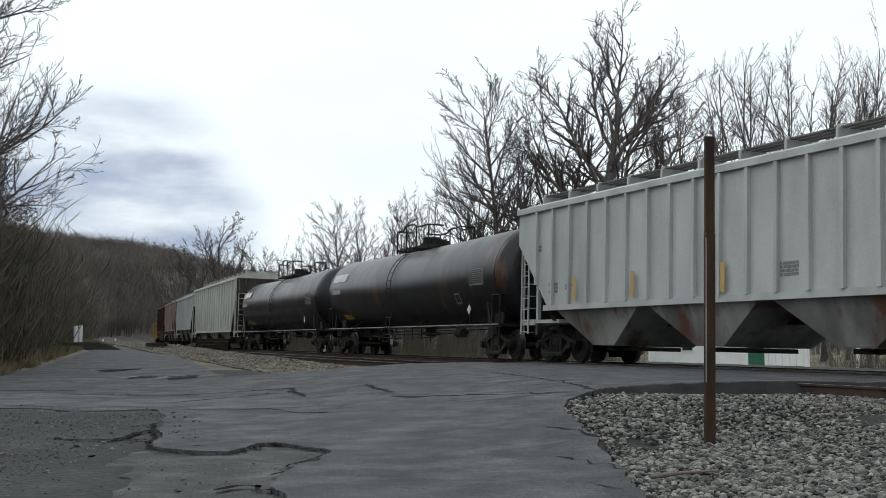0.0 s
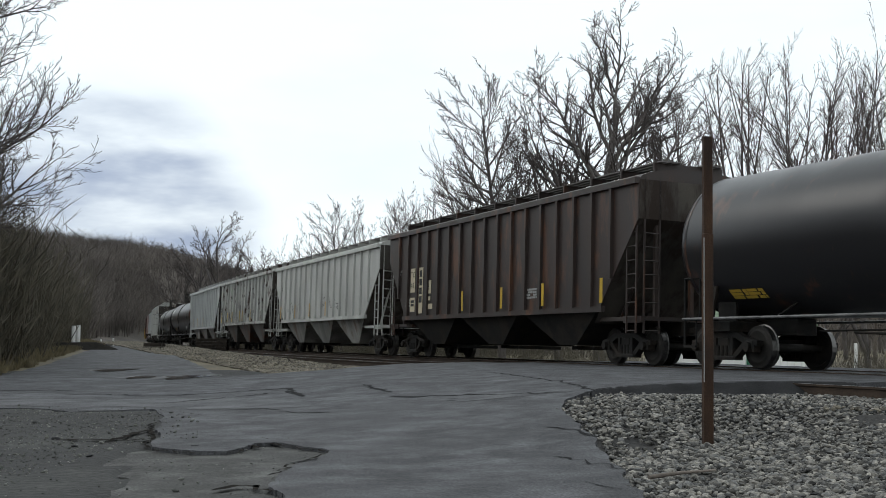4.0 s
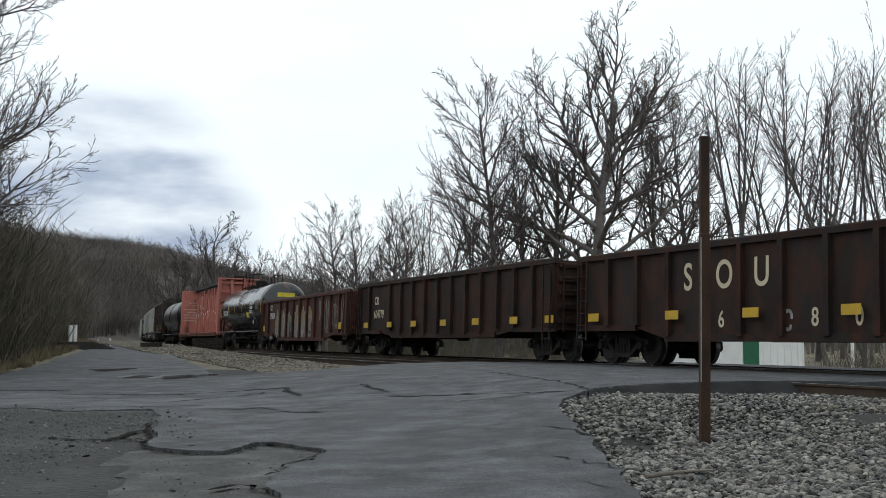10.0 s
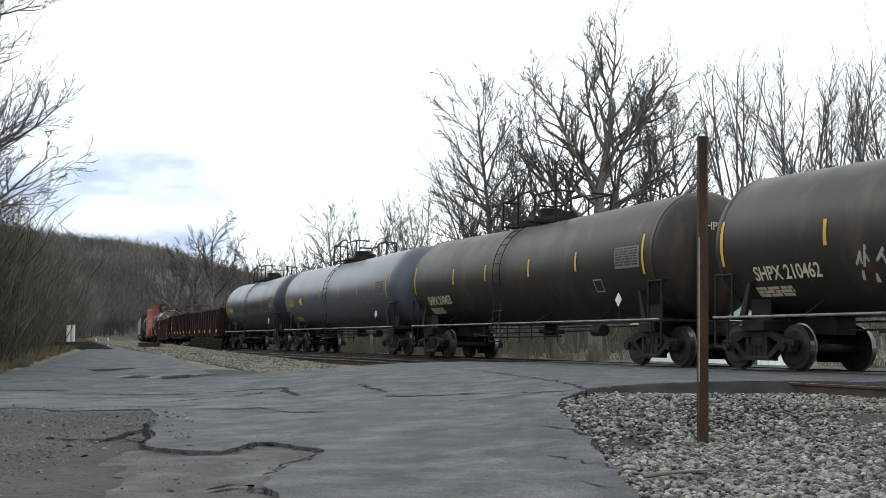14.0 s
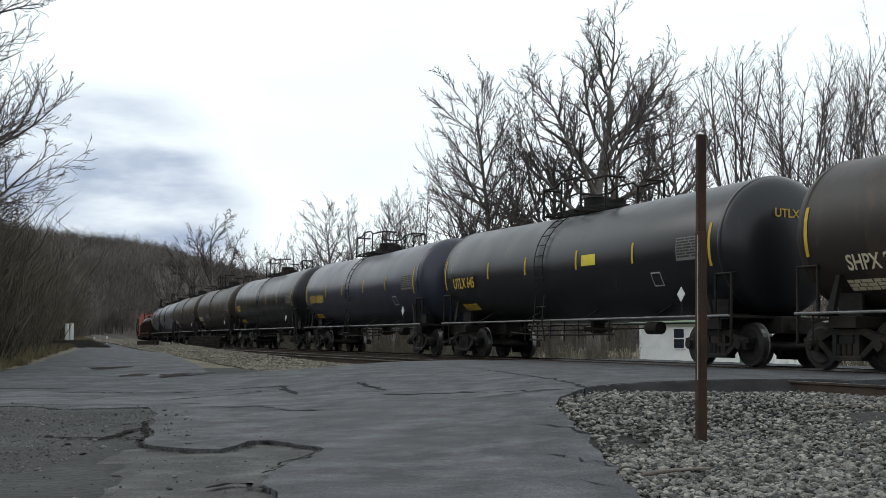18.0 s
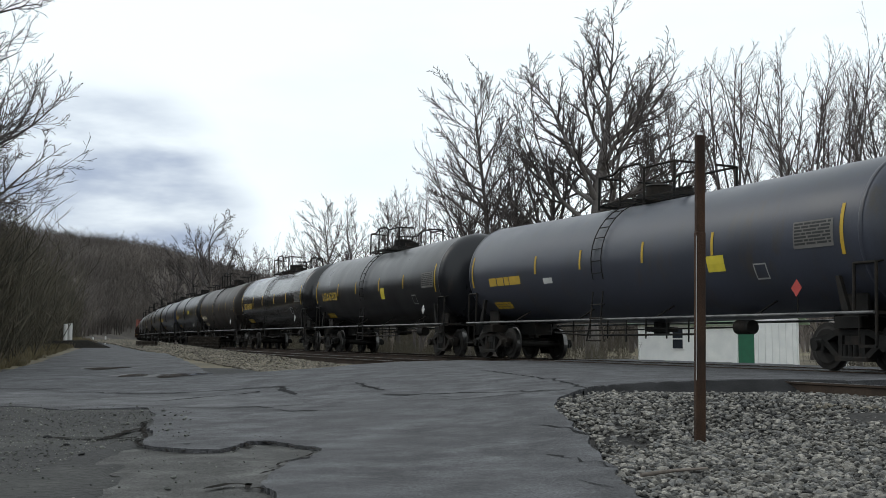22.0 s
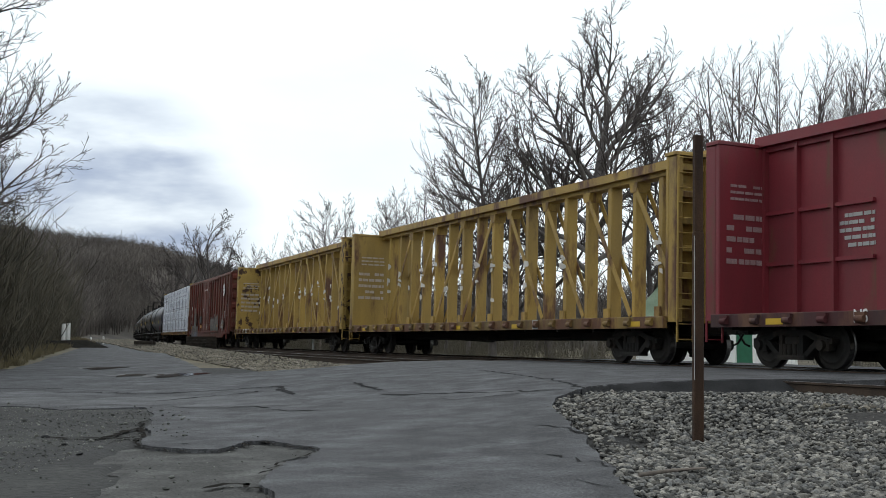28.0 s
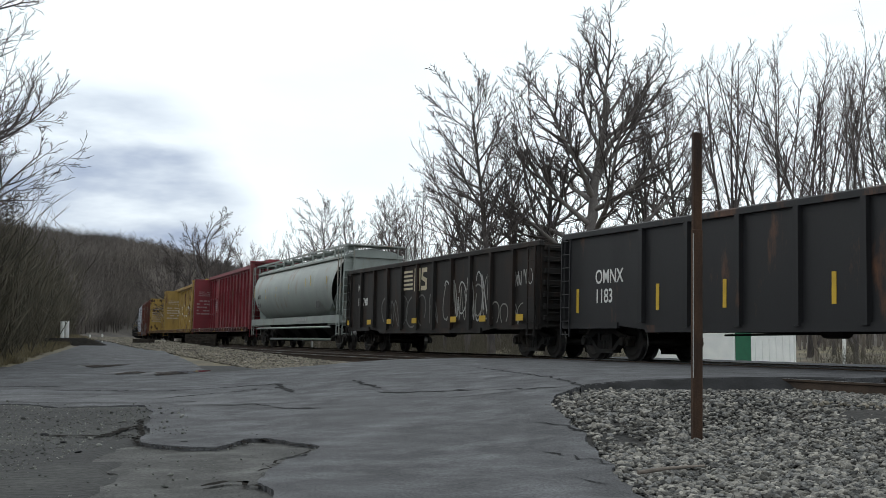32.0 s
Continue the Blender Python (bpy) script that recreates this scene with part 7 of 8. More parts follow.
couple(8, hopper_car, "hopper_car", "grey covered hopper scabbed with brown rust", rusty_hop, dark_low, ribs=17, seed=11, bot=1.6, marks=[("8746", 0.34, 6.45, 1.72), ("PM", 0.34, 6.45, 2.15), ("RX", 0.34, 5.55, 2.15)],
       stripes=(7.45, 5.2, 3.4, 0.7, -0.25, -2.9), tags=[(-3.2, -4.9, 1.75, 2.4, [tag_white], 6)])
couple(9, hopper_car, "hopper_car", "light grey covered hopper with scribbled tags", cream_hop, tan_low, ribs=18, seed=12, bot=1.55, stripes=(7.2, 4.2, 1.42, -1.41), stripe_mat=faded_orange, tags=[(5.5, 4.9, 1.9, 2.45, [tag_black], 8), (4.0, 3.5, 1.85, 2.4, [tag_black], 10), (-0.4, -1.0, 2.0, 2.5, [tag_black], 9), (-1.5, -2.6, 1.85, 2.5, [tag_black], 11)])
d = couple(10, hopper_car, "hopper_car", "dark brown covered hopper car", brown_hop, steel_dark, ribs=19, seed=13, eave=4.42, bot=1.4, mark_mat=white_mark, stripes=(1.54, -1.36, -4, -7.16))
for x, z, w, hh in ((6.16, 2.68, 0.42, 0.85), (6.16, 1.82, 0.42, 0.5), (5.38, 2.3, 0.36, 1.6), (4.6, 2.39, 0.36, 0.45), (4.53, 1.72, 0.5, 0.18), (4.58, 2.0, 0.2, 0.14)):
    plate(d, x, 1.615, z, w, hh, cream_mark, "lettering_patch")
for txt, x, z in (("T C", 6.33, 2.78), ("4 0", 6.33, 2.4), ("8", 4.68, 2.3)):
    lettering(txt, 0.3, black_mark, d, x, 1.624, z, wide=0.7)
bars(d, 5.5, 1.624, 3.0, 0.24, 1.2, 4, black_mark, 3)
bars(d, 6.3, 1.624, 1.98, 0.3, 0.25, 2, black_mark, 4)
couple(11, tank_car, "tank_car", "black tank car with a bare steel belt", black_tank, stripes=False, seed=14, R=1.62, zc=2.72, ladder_x=-0.65)
couple(12, centerbeam, "centerbeam_flatcar", "empty salmon-red centre-beam flat car with torn wrap", salmon, black_gon, paint("red_brown_sill_paint", (0.17, 0.05, 0.032), rust=0.3), tint=(0.5, 0.25, 0.2), seed=15, marks=[("NS 120855", 0.34, 4.83, 0.87)])
g_tank = couple(13, tank_car, "tank_car", "short glossy black chlorine tank car", gloss_black, R=1.38, zc=2.5, mark_mat=white_mark, seed=16, stripe_z=2.5, ladder_x=0.05, stripe_x=(-6.9, -3.4, -0.95, 1.7, 4.0, 7.1),
                marks=[("AXLX 1048", 0.46, 5.64, 2.12), ("INHALATION", 0.25, -3.58, 2.6), ("HAZARD", 0.25, -3.71, 2.36), ("CHLORINE", 0.25, -3.6, 2.12)], platform=3.4)
curved_patch(g_tank, -2.73, 0.75, 1.88, 2.18, 1.38, 2.5, yellow_panel, "yellow_plate")
part("yellow_plate", G().box(-7.25, -7.22, -0.5, 0.5, 3.0, 3.25), yellow_panel, g_tank)
lettering("AXLX", 0.38, white_mark, g_tank, -7.26, 0.6, 2.5, end=True, bold=0.005)
couple(14, gondola, "gondola_car", "low rusty gondola covered in gold and white scrawl", rust_gon, top=2.62, bot=0.72, belly=0.14, ribs=13, seed=17, marks=[("CR", 0.4, 6.68, 2.1), ("578379", 0.42, 6.71, 1.66)], skip=(5.1, 6.8),
       reflect=(7.6, -7.28), refl=(0.42, 0.3), pieces=[(5.38, 2.3, 0.8, 2.05, 6, tag_gold, tag_dull, tag_white, 3), (1.24, -1.97, 0.78, 2.2, 5, tag_gold, tag_dull, tag_white, 4)], tags=[(2.3, 1.3, 0.95, 1.8, [tag_dull], 6, 3, 0.05), (1.3, -2.1, 0.68, 1.05, [tag_black, tag_white], 15, 6, 0.05), (-3.4, -4.4, 1.3, 2.35, [tag_dull], 5, 4, 0.05), (-4.4, -7.4, 0.85, 2.4, [tag_grey, tag_dull], 6, 7, 0.05)])
couple(15, gondola, "gondola_car", "rust-brown gondola with yellow reflectors", rust_gon2, top=2.74, bot=0.75, belly=0.05, ribs=15, seed=18, mark_mat=cream_mark, marks=[("CR", 0.42, 6.59, 1.92), ("604779", 0.44, 6.64, 1.4)], skip=(4.99, 6.69), reflect=(7.29, 4.57, 2.06, -0.68, -3.31, -6.01, -8.21), refl=(0.5, 0.2))
couple(16, gondola, "gondola_car", "rust-brown gondola with large cream letters", rust_gon2, top=2.66, bot=0.75, belly=0.15, ribs=14, seed=19, mark_mat=cream_mark,
       marks=[("S", 0.85, 3.95, 1.68), ("O", 0.85, 2.8, 1.68), ("U", 0.85, 1.55, 1.68), ("6", 0.5, 2.7, 0.85), ("8", 0.5, -0.15, 0.85), ("0", 0.5, -1.3, 0.85)], reflect=(7.6, 4.24, 1.5, -1.31, -4.03, -7.29), refl=(0.5, 0.2),
       tags=[(0.65, 0.35, 0.75, 1.2, [tag_white], 3, 1, 0.06)])
k_tank = couple(17, tank_car, "tank_car", "slate-grey tank car with yellow stripes", slate_tank, zc=2.62, R=1.52, seed=20, marks=[("UTLX 669", 0.44, 6.35, 2.2)])
l_tank = couple(18, tank_car, "tank_car", "grey tank car with dulled yellow lettering", grey_tank, zc=2.62, R=1.53, seed=21, marks=[("UTLX", 0.46, 7.17, 2.18), ("488", 0.46, 5.15, 2.2)])
couple(19, tank_car, "tank_car", "sooty brown tank car with white lettering", brown_tank, zc=2.62, R=1.53, seed=22, mark_mat=cream_mark, marks=[("SHPX 210453", 0.42, 6.24, 1.75)])
n_tank = couple(20, tank_car, "tank_car", "sooty brown tank car with white lettering and a tag", brown_tank, zc=2.62, R=1.53, seed=23, mark_mat=cream_mark, marks=[("SHPX 210462", 0.42, 6.12, 1.78)])
couple(21, tank_car, "tank_car", "dark grey tank car with yellow lettering", dark_tank, zc=2.62, R=1.53, seed=24, marks=[("UTLX", 0.46, 6.62, 2.14)])
couple(22, tank_car, "tank_car", "slate-black tank car with yellow lettering", slate_tank, zc=2.62, R=1.53, seed=25, marks=[("UTLX 669293", 0.46, 6.44, 2.14)])
tank_scrawl(k_tank, 3.6, 2.6, 1.4, 1.95, 1.52, 2.62, tag_gold, 3, 3, 0.045)
tank_scrawl(k_tank, 1.3, -0.5, 1.35, 2.2, 1.52, 2.62, tag_gold, 4, 4, 0.05)
tank_scrawl(l_tank, 3.6, 2.3, 1.7, 2.3, 1.53, 2.62, tag_blue, 5, 4, 0.04)
tank_scrawl(l_tank, 1.3, 0.2, 1.6, 2.1, 1.53, 2.62, tag_blue, 6, 3, 0.05)
tank_scrawl(n_tank, 3.5, 1.7, 1.62, 2.3, 1.53, 2.62, tag_white, 7, 6, 0.05)
q_tank = couple(23, tank_car, "tank_car", "dark tank car with yellow lettering and a yellow plate", dark_tank, zc=2.62, R=1.53, seed=26, marks=[("UTLX 645", 0.46, 6.54, 2.14)])
curved_patch(q_tank, -1.93, 0.7, 2.42, 2.7, 1.53, 2.62, yellow_panel, "yellow_plate")
couple(24, tank_car, "tank_car", "sooty brown tank car with faded lettering", brown_tank, zc=2.62, R=1.53, seed=27, mark_mat=cream_mark, marks=[("SHPX 210118", 0.42, 6.2, 1.82)])
couple(25, tank_car, "tank_car", "shiny black tank car with yellow lettering", gloss_black, zc=2.62, R=1.53, seed=28, marks=[("UTLX 643826", 0.46, 6.25, 2.2)])
t_tank = couple(26, tank_car, "tank_car", "black tank car with yellow stripes", dark_tank, zc=2.62, R=1.53, seed=29, marks=[("UTLX 674320", 0.46, 6.2, 2.2)])
curved_patch(t_tank, -1.69, 0.42, 2.05, 2.45, 1.53, 2.62, yellow_panel, "yellow_plate")
u_tank = couple(27, tank_car, "tank_car", "blue-grey tank car with a red placard", paint("blue_grey_tank_paint", (0.046, 0.051, 0.07), spec=0.4, rust=0.1, dirt=0.2, rough=0.36, rustc=(0.05, 0.045, 0.043)), zc=2.6, R=1.52, seed=30)
for c in u_tank.children:
    if c.name.startswith("hazard_placard"):
        c.data.materials[0] = red_mark
        c["label"] = "red diamond hazard placard"
curved_patch(u_tank, 5.98, 2.1, 2.08, 2.36, 1.52, 2.6, gold_mark, "faded_number", rows=1, seed=9)
curved_patch(u_tank, -4.07, 0.6, 2.0, 2.34, 1.52, 2.6, yellow_panel, "yellow_plate")
curved_patch(u_tank, 3.4, 0.5, 2.07, 2.22, 1.52, 2.6, white_mark, "number_mark")
couple(28, centerbeam, "centerbeam_flatcar", "yellow centre-beam flat car loaded with wrapped lumber", yellow_car, yellow_car, yellow_sill, seed=31, load=lumber, torn=False, marks=[("TTZX  86632", 0.3, 8.65, 0.87)])
couple(29, boxcar, "boxcar", "oxide-red box car with double doors and scrawl", box_red)
couple(30, centerbeam, "centerbeam_flatcar", "empty yellow centre-beam flat car, rust-flecked bulkhead", yellow_car, yellow_car, yellow_sill, seed=33, bulk_mat=paint("rust_flecked_yellow_paint", (0.38, 0.25, 0.06), rust=0.42, dirt=0.2, rough=0.65, rustc=(0.05, 0.024, 0.014), streak=0.7, edge=0.04, patch=2.2), marks=[("TTZX  863  682", 0.3, 8.65, 0.87)])
couple(31, centerbeam, "centerbeam_flatcar", "empty yellow centre-beam flat car", yellow_car, yellow_car, yellow_sill, seed=34)
couple(32, centerbeam, "centerbeam_flatcar", "dark red centre-beam flat car with oval openings", crimson, crimson, crimson_sill, tint=(0.2, 0.05, 0.05), ovals=True, seed=35, marks=[("NS", 0.34, 7.34, 0.87)])
couple(33, round_hopper, "hopper_car", "pale grey-green covered hopper with smooth bowed sides", pale_green)


def railway_emblem(car, x, y, z):
    """Cream bars of uneven length before two bold angular shapes, worn."""
    for i in range(5):
        for a, b in ((0.0, 0.62), (0.66, 1.05 - 0.05 * i)):
            plate(car, x - (a + b) / 2 - 0.06 * i, y, z - i * 0.15, b - a, 0.075, cream_mark, "emblem_bar")
    u = x - 1.35
    for pts in ([(u, z - 0.66), (u, z + 0.04), (u - 0.42, z - 0.66), (u - 0.42, z + 0.04)], [(u - 1.05, z + 0.0), (u - 0.68, z + 0.0), (u - 0.66, z - 0.27), (u - 1.02, z - 0.36), (u - 1.02, z - 0.62), (u - 0.62, z - 0.62)]):
        g = G()
        stroke(g, pts, 0.15, y + 0.01)
        part("emblem_shape", g, cream_mark, car, "bold cream emblem shape, worn")


ns = couple(34, gondola, "gondola_car", "worn black gondola with cream emblem and scrawl", black_gon, top=3.15, bot=0.72, ribs=12, end_ribs=7, seed=37, marks=[("NS", 0.42, 7.28, 2.3), ("197 748", 0.42, 7.28, 1.75)], reflect=(8.18, 5.58, 3.35, 0.81, -2.62, -4.84, -7.33), refl=(0.45, 0.18),
            tags=[(-1.43, -5.2, 0.9, 2.4, [tag_white, tag_dull], 12, 6, 0.05), (-5.2, -7.6, 0.8, 1.6, [tag_dull], 14, 4, 0.05), (-6.7, -8.2, 1.95, 2.5, [tag_white], 16, 5, 0.035), (4.47, -0.93, 0.9, 2.0, [tag_grey], 13, 6, 0.05)])
railway_emblem(ns, 2.4, 1.53, 2.82)
couple(35, gondola, "gondola_car", "fresh black gondola with white lettering and yellow strips", new_black, top=3.18, bot=0.72, ribs=11, end_ribs=7, seed=38, skip=(5.9, 7.45), marks=[("OMNX", 0.48, 7.4, 1.88), ("1183", 0.48, 7.4, 1.4)], reflect=(8.24, 4.7, 2.27, -0.93, -4.2), refl=(0.12, 0.6), vert=True)


def build_shed():
    shed = thing("shed", "small white shed with a green roof and green door", "shed", pose(0, 0, 0))
    dep = 60.0
    z0, ze, zr = -0.9, 1.6, 3.55
    a, b, c = at_px(1137, dep + 3.5), at_px(1311, dep), at_px(1428, dep + 0.6)
    # long wall from (a) to the corner (b), gable wall from (b) to (c)
    pa, pb, pc = Vector((a, dep + 3.5, 0)), Vector((b, dep, 0)), Vector((c, dep + 1.2, 0))
    pd = pc + (pa - pb)

    def wall(p, q, top, name):
        n = (q - p).cross(Vector((0, 0, 1))).normalized() * 0.12
        g = G()
        pts = [(p, z0), (q, z0), (q, top), (p, top)]
        g.add([(v.x, v.y, z) for v, z in pts] + [(v.x - n.x, v.y - n.y, z) for v, z in pts], [(0, 1, 2, 3), (7, 6, 5, 4), (0, 4, 5, 1), (1, 5, 6, 2), (2, 6, 7, 3), (3, 7, 4, 0)])
        return part(name, g, white_siding, shed)

    wall(pa, pb, ze, "wall")
    wall(pb, pc, ze, "wall")
    wall(pc, pd, ze, "wall")
    wall(pd, pa, ze, "wall")
    for p, q in ((pb, pc), (pa, pd)):
        m = (p + q) / 2
        part("gable", G().add([(p.x, p.y, ze), (q.x, q.y, ze), (m.x, m.y, zr)], [(0, 1, 2)]), white_siding, shed)
    ra, rb = (pa + pd) / 2, (pb + pc) / 2
    u = (rb - ra).normalized() * 0.3
    v = (pc - pb).normalized() * 0.35
    for e0, e1 in ((pa - v, pb - v), (pd + v, pc + v)):
        p = [e0 - u, e1 + u, rb + u, ra - u]
        zz = [ze - 0.3, ze - 0.3, zr, zr]
        part("roof", G().add([(q.x, q.y, z) for q, z in zip(p, zz)] + [(q.x, q.y, z + 0.1) for q, z in zip(p, zz)], [(3, 2, 1, 0), (4, 5, 6, 7), (0, 1, 5, 4), (1, 2, 6, 5), (2, 3, 7, 6), (3, 0, 4, 7)]), green_roof, shed)
    n = (pb - pa).cross(Vector((0, 0, 1))).normalized()
    d = (pb - pa).normalized()
    w = pa.lerp(pb, 0.36) + n * 0.03

    def flat(p, d, w_, za, zb, name, mat, parent, out):
        q = p + d * w_
        g = G().add([(p.x, p.y, za), (q.x, q.y, za), (q.x, q.y, zb), (p.x, p.y, zb)] + [(p.x + out.x, p.y + out.y, za), (q.x + out.x, q.y + out.y, za), (q.x + out.x, q.y + out.y, zb), (p.x + out.x, p.y + out.y, zb)],
                    [(3, 2, 1, 0), (4, 5, 6, 7), (0, 1, 5, 4), (1, 2, 6, 5), (2, 3, 7, 6), (3, 0, 4, 7)])
        return part(name, g, mat, parent)

    win = flat(w, d, 0.72, 0.0, 1.15, "window", white_siding, shed, n * 0.04)
    for k in (0, 1):
        flat(w + d * 0.07 + n * 0.042, d, 0.58, 0.06 + k * 0.54, 0.54 + k * 0.54, "pane", dark_glass, win, n * 0.012)
    d2 = (pc - pb).normalized()
    n2 = d2.cross(Vector((0, 0, 1))).normalized()
    flat(pb + n2 * 0.02 + d2 * 0.1, d2, 0.92, z0 + 0.02, 1.25, "door", green_door, shed, n2 * 0.05)
    for i in range(6):
        flat(pb + n2 * 0.01 + d2 * (1.3 + i * 0.42), d2, 0.05, z0 + 0.05, ze, "batten", white_siding, shed, n2 * 0.03)


def build_posts():
    dep = 12.5
    x = at_px(1243.5, dep)
    zb = EYE_Z - (789 - 599.5) / FOCAL * dep
    post = thing("steel_post", "tall rusty steel post set in the ballast", "post", pose(x, dep, zb, 0, 1.0, 12))
    g = G().box(-0.055, 0.055, -0.04, 0.04, -0.3, 2.3, c=0.012).box(-0.05, 0.05, -0.035, 0.035, 2.3, 3.36, c=0.01)
    part("shaft", g, rust_post, post)
    # pale highlight along the post's left edge, laid on as a thin strip
    part("reflector_strip", G().box(-0.061, -0.054, -0.042, -0.034, 0.7, 2.25), grey_mark, post, "pale highlight strip on the edge")
    p = thing("white_pipes", "pair of white plastic pipes standing in dark earth", "pipes", pose(at_px(131, 63), 63, float(land_z(at_px(131, 63), 63)), 0, 0, 15))
    part("pipe", G().cyl((-0.1, 0, -0.2), (-0.1, 0, 1.15), 0.11, n=14), white_plastic, p)
    part("pipe", G().cyl((0.14, 0.05, -0.2), (0.14, 0.05, 1.18), 0.11, n=14), white_plastic, p)
    for px, dd, hh in ((1507, 47, 1.25), (567, 62, 0.8), (176, 95, 0.5), (198, 100, 0.95)):
        xx = at_px(px, dd)
        m = thing("marker_post", "slim white marker post beside the track", "post", pose(xx, dd, float(land_z(xx, dd))), group="marker posts")
        part("shaft", G().box(-0.06, 0.06, -0.06, 0.06, -0.2, hh, c=0.02), white_plastic, m)


def crack(pts, w, seed, mat=fresh_asphalt, height=None):
    """A wandering, dark sunken-looking seam: open cracks in the asphalt, and undercut shade painted along its broken
    edge.
    """
    r = random.Random(seed)
    line = []
    for (ax, ay), (bx, by) in zip(pts, pts[1:]):
        n = max(2, int(math.hypot(bx - ax, by - ay) / 0.12))
        line += [(ax + (bx - ax) * i / n + r.gauss(0, 0.03), ay + (by - ay) * i / n + r.gauss(0, 0.06)) for i in range(n)]
    line.append(pts[-1])
    vs, fs = [], []
    for i, (x, y) in enumerate(line):
        q = line[min(i + 1, len(line) - 1)]
        p = line[max(i - 1, 0)]
        d = Vector((q[0] - p[0], q[1] - p[1])).normalized()
        k = w * r.uniform(0.25, 1.7) * (0.25 if i in (0, len(line) - 1) else 1)
        for sg in (-1, 1):
            px, py = x - d.y * k * sg, y + d.x * k * sg
            vs.append((px, py, float((height or road_z)(px, py)) + 0.006))
    fs = [(2 * i, 2 * i + 1, 2 * i + 3, 2 * i + 2) for i in range(len(line) - 1)]
    ob = part("road_crack", G().add(vs, fs), mat, road)
    return ob


def blot(name, x, y, rx, ry, mat, seed, lift=0.005, height=None, parent=None, label=""):
    """A flat patch with an irregular rim, following the surface."""
    r = random.Random(seed)
    f = height or road_z
    n = 26
    ks = [1 + 0.22 * math.sin(3 * t + seed) + 0.12 * math.sin(7 * t + 2 * seed) + r.uniform(-0.06, 0.06) for t in (2 * math.pi * i / n for i in range(n))]
    vs = [(x, y, float(f(x, y)) + lift)]
    for m in (0.5, 1.0):
        for i, k in enumerate(ks):
            t = 2 * math.pi * i / n
            px, py = x + rx * k * m * math.cos(t), y + ry * k * m * math.sin(t)
            vs.append((px, py, float(f(px, py)) + lift))
    fs = [(0, 1 + i, 1 + (i + 1) % n) for i in range(n)] + [(1 + i, 1 + n + i, 1 + n + (i + 1) % n, 1 + (i + 1) % n) for i in range(n)]
    return part(name, G().add(vs, fs), mat, parent, label)


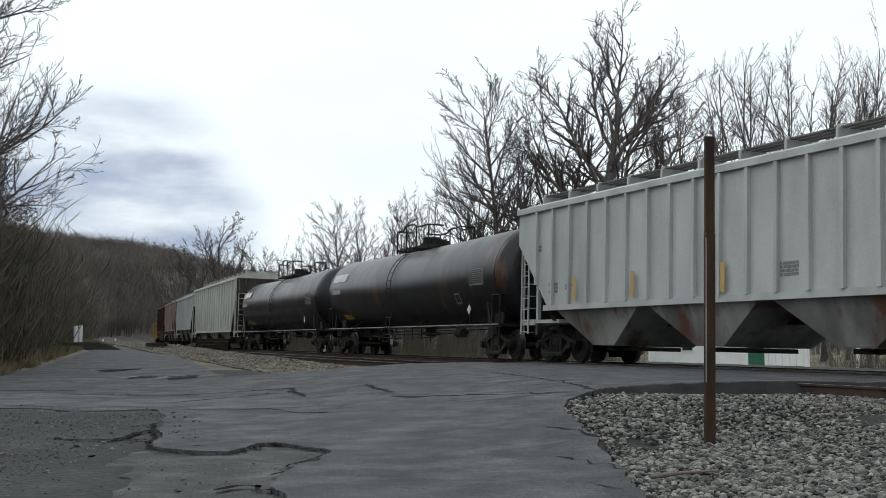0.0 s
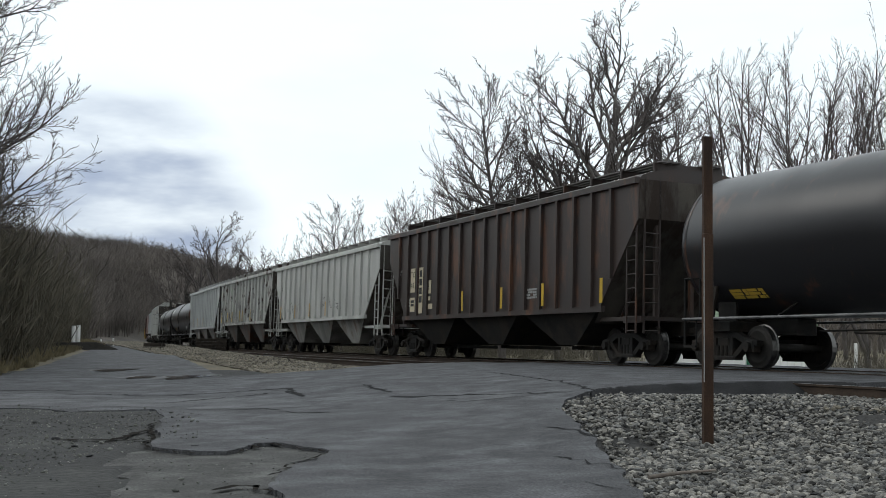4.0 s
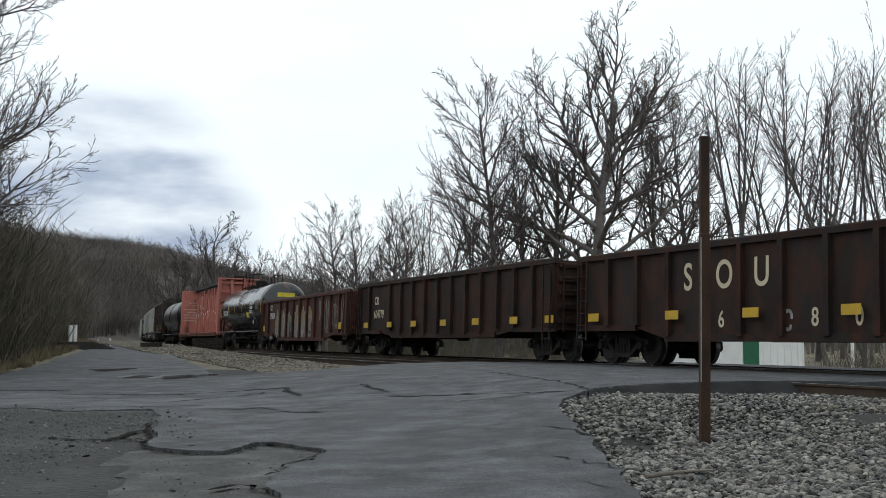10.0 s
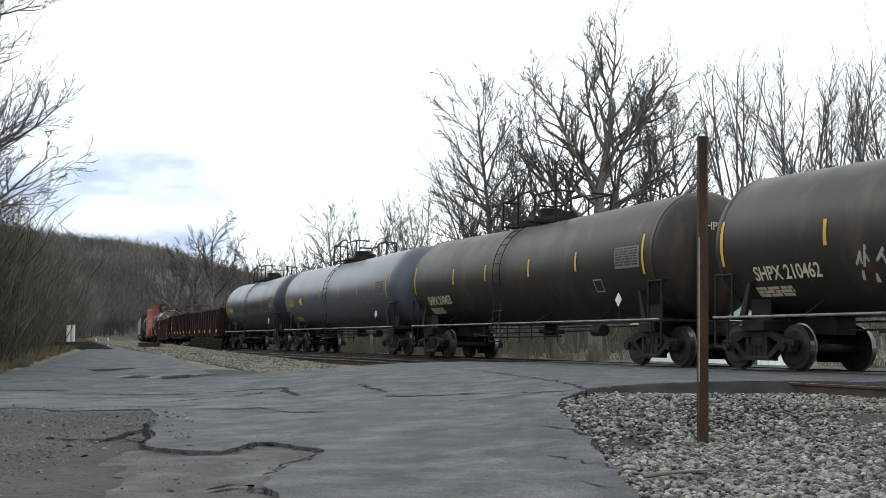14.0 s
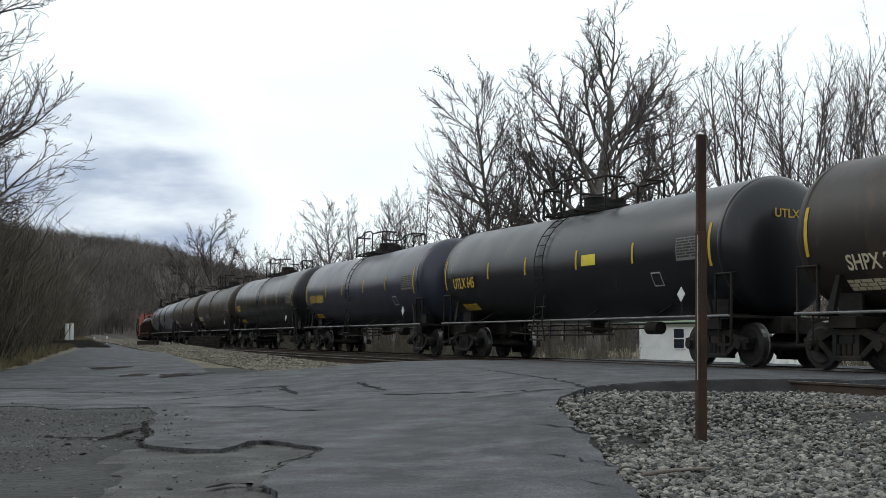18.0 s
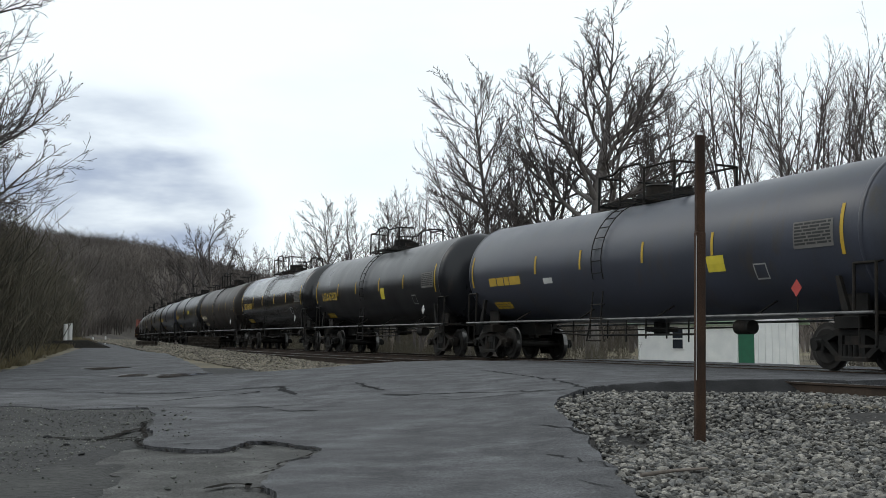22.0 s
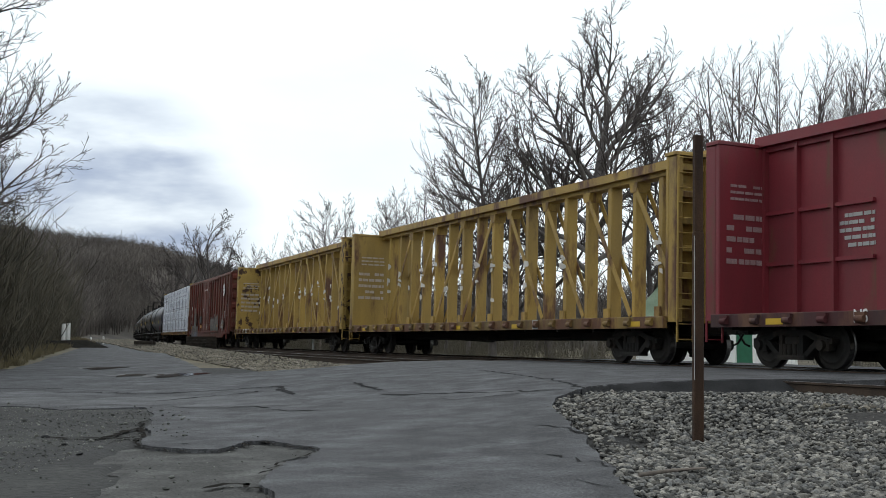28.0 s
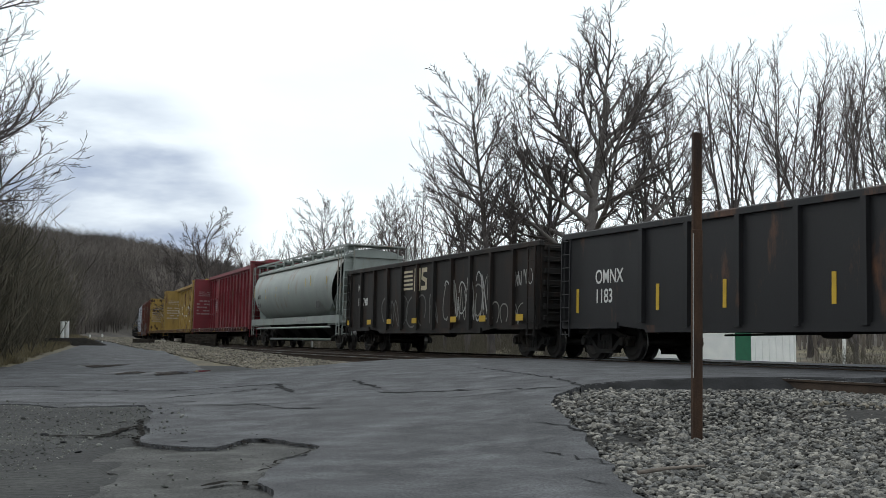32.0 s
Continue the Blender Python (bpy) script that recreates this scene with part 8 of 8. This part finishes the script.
def build_road_wear():
    rough = lambda x, y: base_z(x, y) + 0.012
    # two strips follow the slab's broken edge: shade of the undercut, painted dark
    crack([(-3.86, 15.5), (-3.6, 14.2), (-3.32, 13.3), (-3.26, 12.65), (-3.03, 11.98), (-2.78, 11.8), (-2.45, 11.62), (-2.16, 11.6), (-2.0, 12.2), (-1.96, 12.68), (-1.7, 12.48), (-1.47, 12.08), (-1.14, 11.78)], 0.022, 1, earth_edge_shade, rough)
    crack([(-1.14, 11.75), (-1.25, 11.1), (-1.4, 10.6), (-1.47, 9.7)], 0.014, 12, earth_edge_shade, rough)
    crack([(-4.4, 13.1), (-3.7, 13.1), (-3.68, 13.7), (-3.6, 14.45)], 0.035, 2, earth_edge_shade, rough)
    crack([(-3.9, 12.9), (-3.4, 13.1), (-3.2, 12.8)], 0.03, 14, earth_edge_shade, rough)
    crack([(-1.75, 8.75), (-1.62, 9.05), (-1.5, 9.15), (-1.42, 8.85), (-1.28, 8.7)], 0.03, 15, earth_edge_shade, rough)
    crack([(-1.4, 10.4), (-1.3, 10.55), (-1.2, 10.95)], 0.02, 16)
    crack([(-9.6, 22.6), (-8.7, 22.9), (-7.3, 23.0)], 0.05, 3)
    crack([(-7.1, 21.6), (-4.9, 21.1), (-3.0, 21.9), (-2.6, 20.4), (-2.4, 19.6)], 0.05, 4)
    crack([(-4.6, 19.4), (-3.9, 20.1), (-3.1, 20.9)], 0.045, 5)
    crack([(0.8, 23.2), (1.54, 20.3), (2.05, 17.9), (2.1, 16.8)], 0.022, 6)
    crack([(-1.5, 21.4), (-1.2, 20.2), (-0.9, 19.2)], 0.035, 7)
    crack([(-0.9, 18.2), (-0.2, 17.8), (0.96, 17.1), (1.75, 16.7)], 0.05, 8)
    crack([(-2.4, 16.7), (-2.1, 16.4), (-1.6, 16.3)], 0.04, 9)
    crack([(-3.3, 17.4), (-2.9, 17.5), (-2.4, 17.1)], 0.03, 10)
    crack([(1.0, 10.5), (1.2, 10.1), (1.34, 9.75), (1.44, 9.3)], 0.018, 11)
    crack([(1.1, 12.9), (1.35, 12.5), (1.52, 11.7)], 0.014, 17)
    crack([(1.05, 8.9), (1.2, 8.7), (1.3, 8.5)], 0.008, 18)
    for x, y, rx, ry, k in ((-4.6, 19.2, 1.9, 0.9, 3), (-2.9, 18.3, 0.9, 0.8, 4), (-7.2, 19.4, 1.4, 0.7, 5), (0.9, 17.0, 1.0, 0.4, 8)):
        blot("tar_patch", x, y, rx, ry, tar_stain, k, lift=0.004, parent=road, label="darker worn tar")
    for x, y, rx, ry, k in ((-6.05, 27.5, 0.62, 0.7, 1), (-7.3, 28.0, 0.3, 0.5, 2), (-9.1, 32.0, 0.55, 0.7, 6)):
        blot("silt", x - 0.25, y + 0.5 * ry, rx * 1.15, ry * 0.75, puddle_edge, k + 1, lift=0.006, parent=road, label="dried pale silt round a puddle")
        p = blot("puddle", x, y, rx, ry, puddle, k, lift=0.011)
        tagged(p, "shallow rain puddle in a dip of the road", "puddle", group="puddles")
    for i, (x, y) in enumerate(((-3.0, 13.6), (-3.3, 12.9), (-2.6, 12.2), (-3.9, 12.3), (-3.4, 11.2), (-4.4, 13.2))):
        r = random.Random(i)
        v, f = STONES[i]
        k = r.uniform(0.06, 0.13)
        o = part("asphalt_lump", G().add([(a * k, b * k, c * k * 0.6) for a, b, c in v], f), fresh_asphalt)
        o.location = (x, y, float(land_z(x, y)) + 0.01)
        tagged(o, "broken lump of black asphalt on the verge", "rubble", group="asphalt lumps")


tar_stain = surf("worn_tar", (0.08, 0.08, 0.084), (0.135, 0.136, 0.14), scale=1.6, rough=0.9, bump=0.6, grain=40, grain_amt=0.5, spec=0.15)


def build_trackside():
    """Dark earth round the pipes, the stack of old ties between the tracks and a fallen stick."""
    x, y = at_px(128, 59), 59.0
    n = 20
    vs = [(x, y, float(land_z(x, y)) + 0.34)]
    for m, h in ((0.5, 0.3), (1.0, -0.08)):
        for i in range(n):
            t = 2 * math.pi * i / n
            px, py = x + 1.9 * m * math.cos(t) * (1 + 0.2 * math.sin(3 * t)), y + 2.2 * m * math.sin(t)
            vs.append((px, py, float(land_z(px, py)) + h + 0.04 * math.sin(5 * t)))
    g = G().add(vs, [(0, 1 + i, 1 + (i + 1) % n) for i in range(n)] + [(1 + i, 1 + n + i, 1 + n + (i + 1) % n, 1 + (i + 1) % n) for i in range(n)], True)
    tagged(part("earth_mound", g, earth_edge_shade), "low mound of dark earth round white pipes", "mound")
    r = random.Random(4)
    for s, off, z, layers, half in ((None, None, 0.08, 2, 0.48), (62, 2.25, -0.24, 5, 1.0)):
        st = thing("tie_stack", "dark stack of old timber ties beside the track", "timber stack", pose(*(track(s, off)[:2] if s else (-15.5, 62.0)), z, 0, 0, 5), group="tie stacks")
        for k in range(layers):
            for j in range(5):
                part("old_tie", G().box(-half + r.uniform(-0.08, 0.08), half + r.uniform(-0.08, 0.08), -0.55 + j * 0.22, -0.35 + j * 0.22, k * 0.19, k * 0.19 + 0.18, c=0.015), tie_wood, st)
    s = thing("stick", "short bleached stick lying on the stones", "stick", pose(1.85, 9.15, -0.45, 0, 0, 20))
    part("stem", G().cyl((-0.3, 0, 0.03), (0.02, 0.03, 0.05), 0.018, 0.014, n=7).cyl((0.02, 0.03, 0.05), (0.3, 0.0, 0.06), 0.014, 0.008, n=7), bark_pale, s)


build_shed()
build_posts()
build_road_wear()
build_trackside()


# ---- motion ----
SPEED, GAIN = 16.7246, 0.01116


def travel(t):
    return SPEED * t + 0.5 * GAIN * (t - 16) ** 2


def car_pose(s, half):
    ax, ay, _ = track(s + half)
    bx, by, _ = track(s - half)
    return pose((ax + bx) / 2, (ay + by) / 2, 0, CANT, 0, math.degrees(math.atan2(ay - by, ax - bx)))


def motions():
    times = [i * 0.5 for i in range(65)]
    for car, s, half in CARS:
        walk(car, [(t, car_pose(s + travel(t), half)) for t in times])
    turn = math.degrees(SPEED / WHEEL_R) / FPS
    first = {}
    for w, x in WHEELSETS:
        if x not in first:
            walk(w, [(i / FPS, pose(x, 0, WHEEL_R, 0, turn * i % 360, 0)) for i in range(32 * FPS + 1)])
            first[x] = w
        else:
            w.rotation_mode = "QUATERNION"
            keys = w.animation_data_create()
            keys.action = first[x].animation_data.action
            keys.action_slot = first[x].animation_data.action_slot


motions()
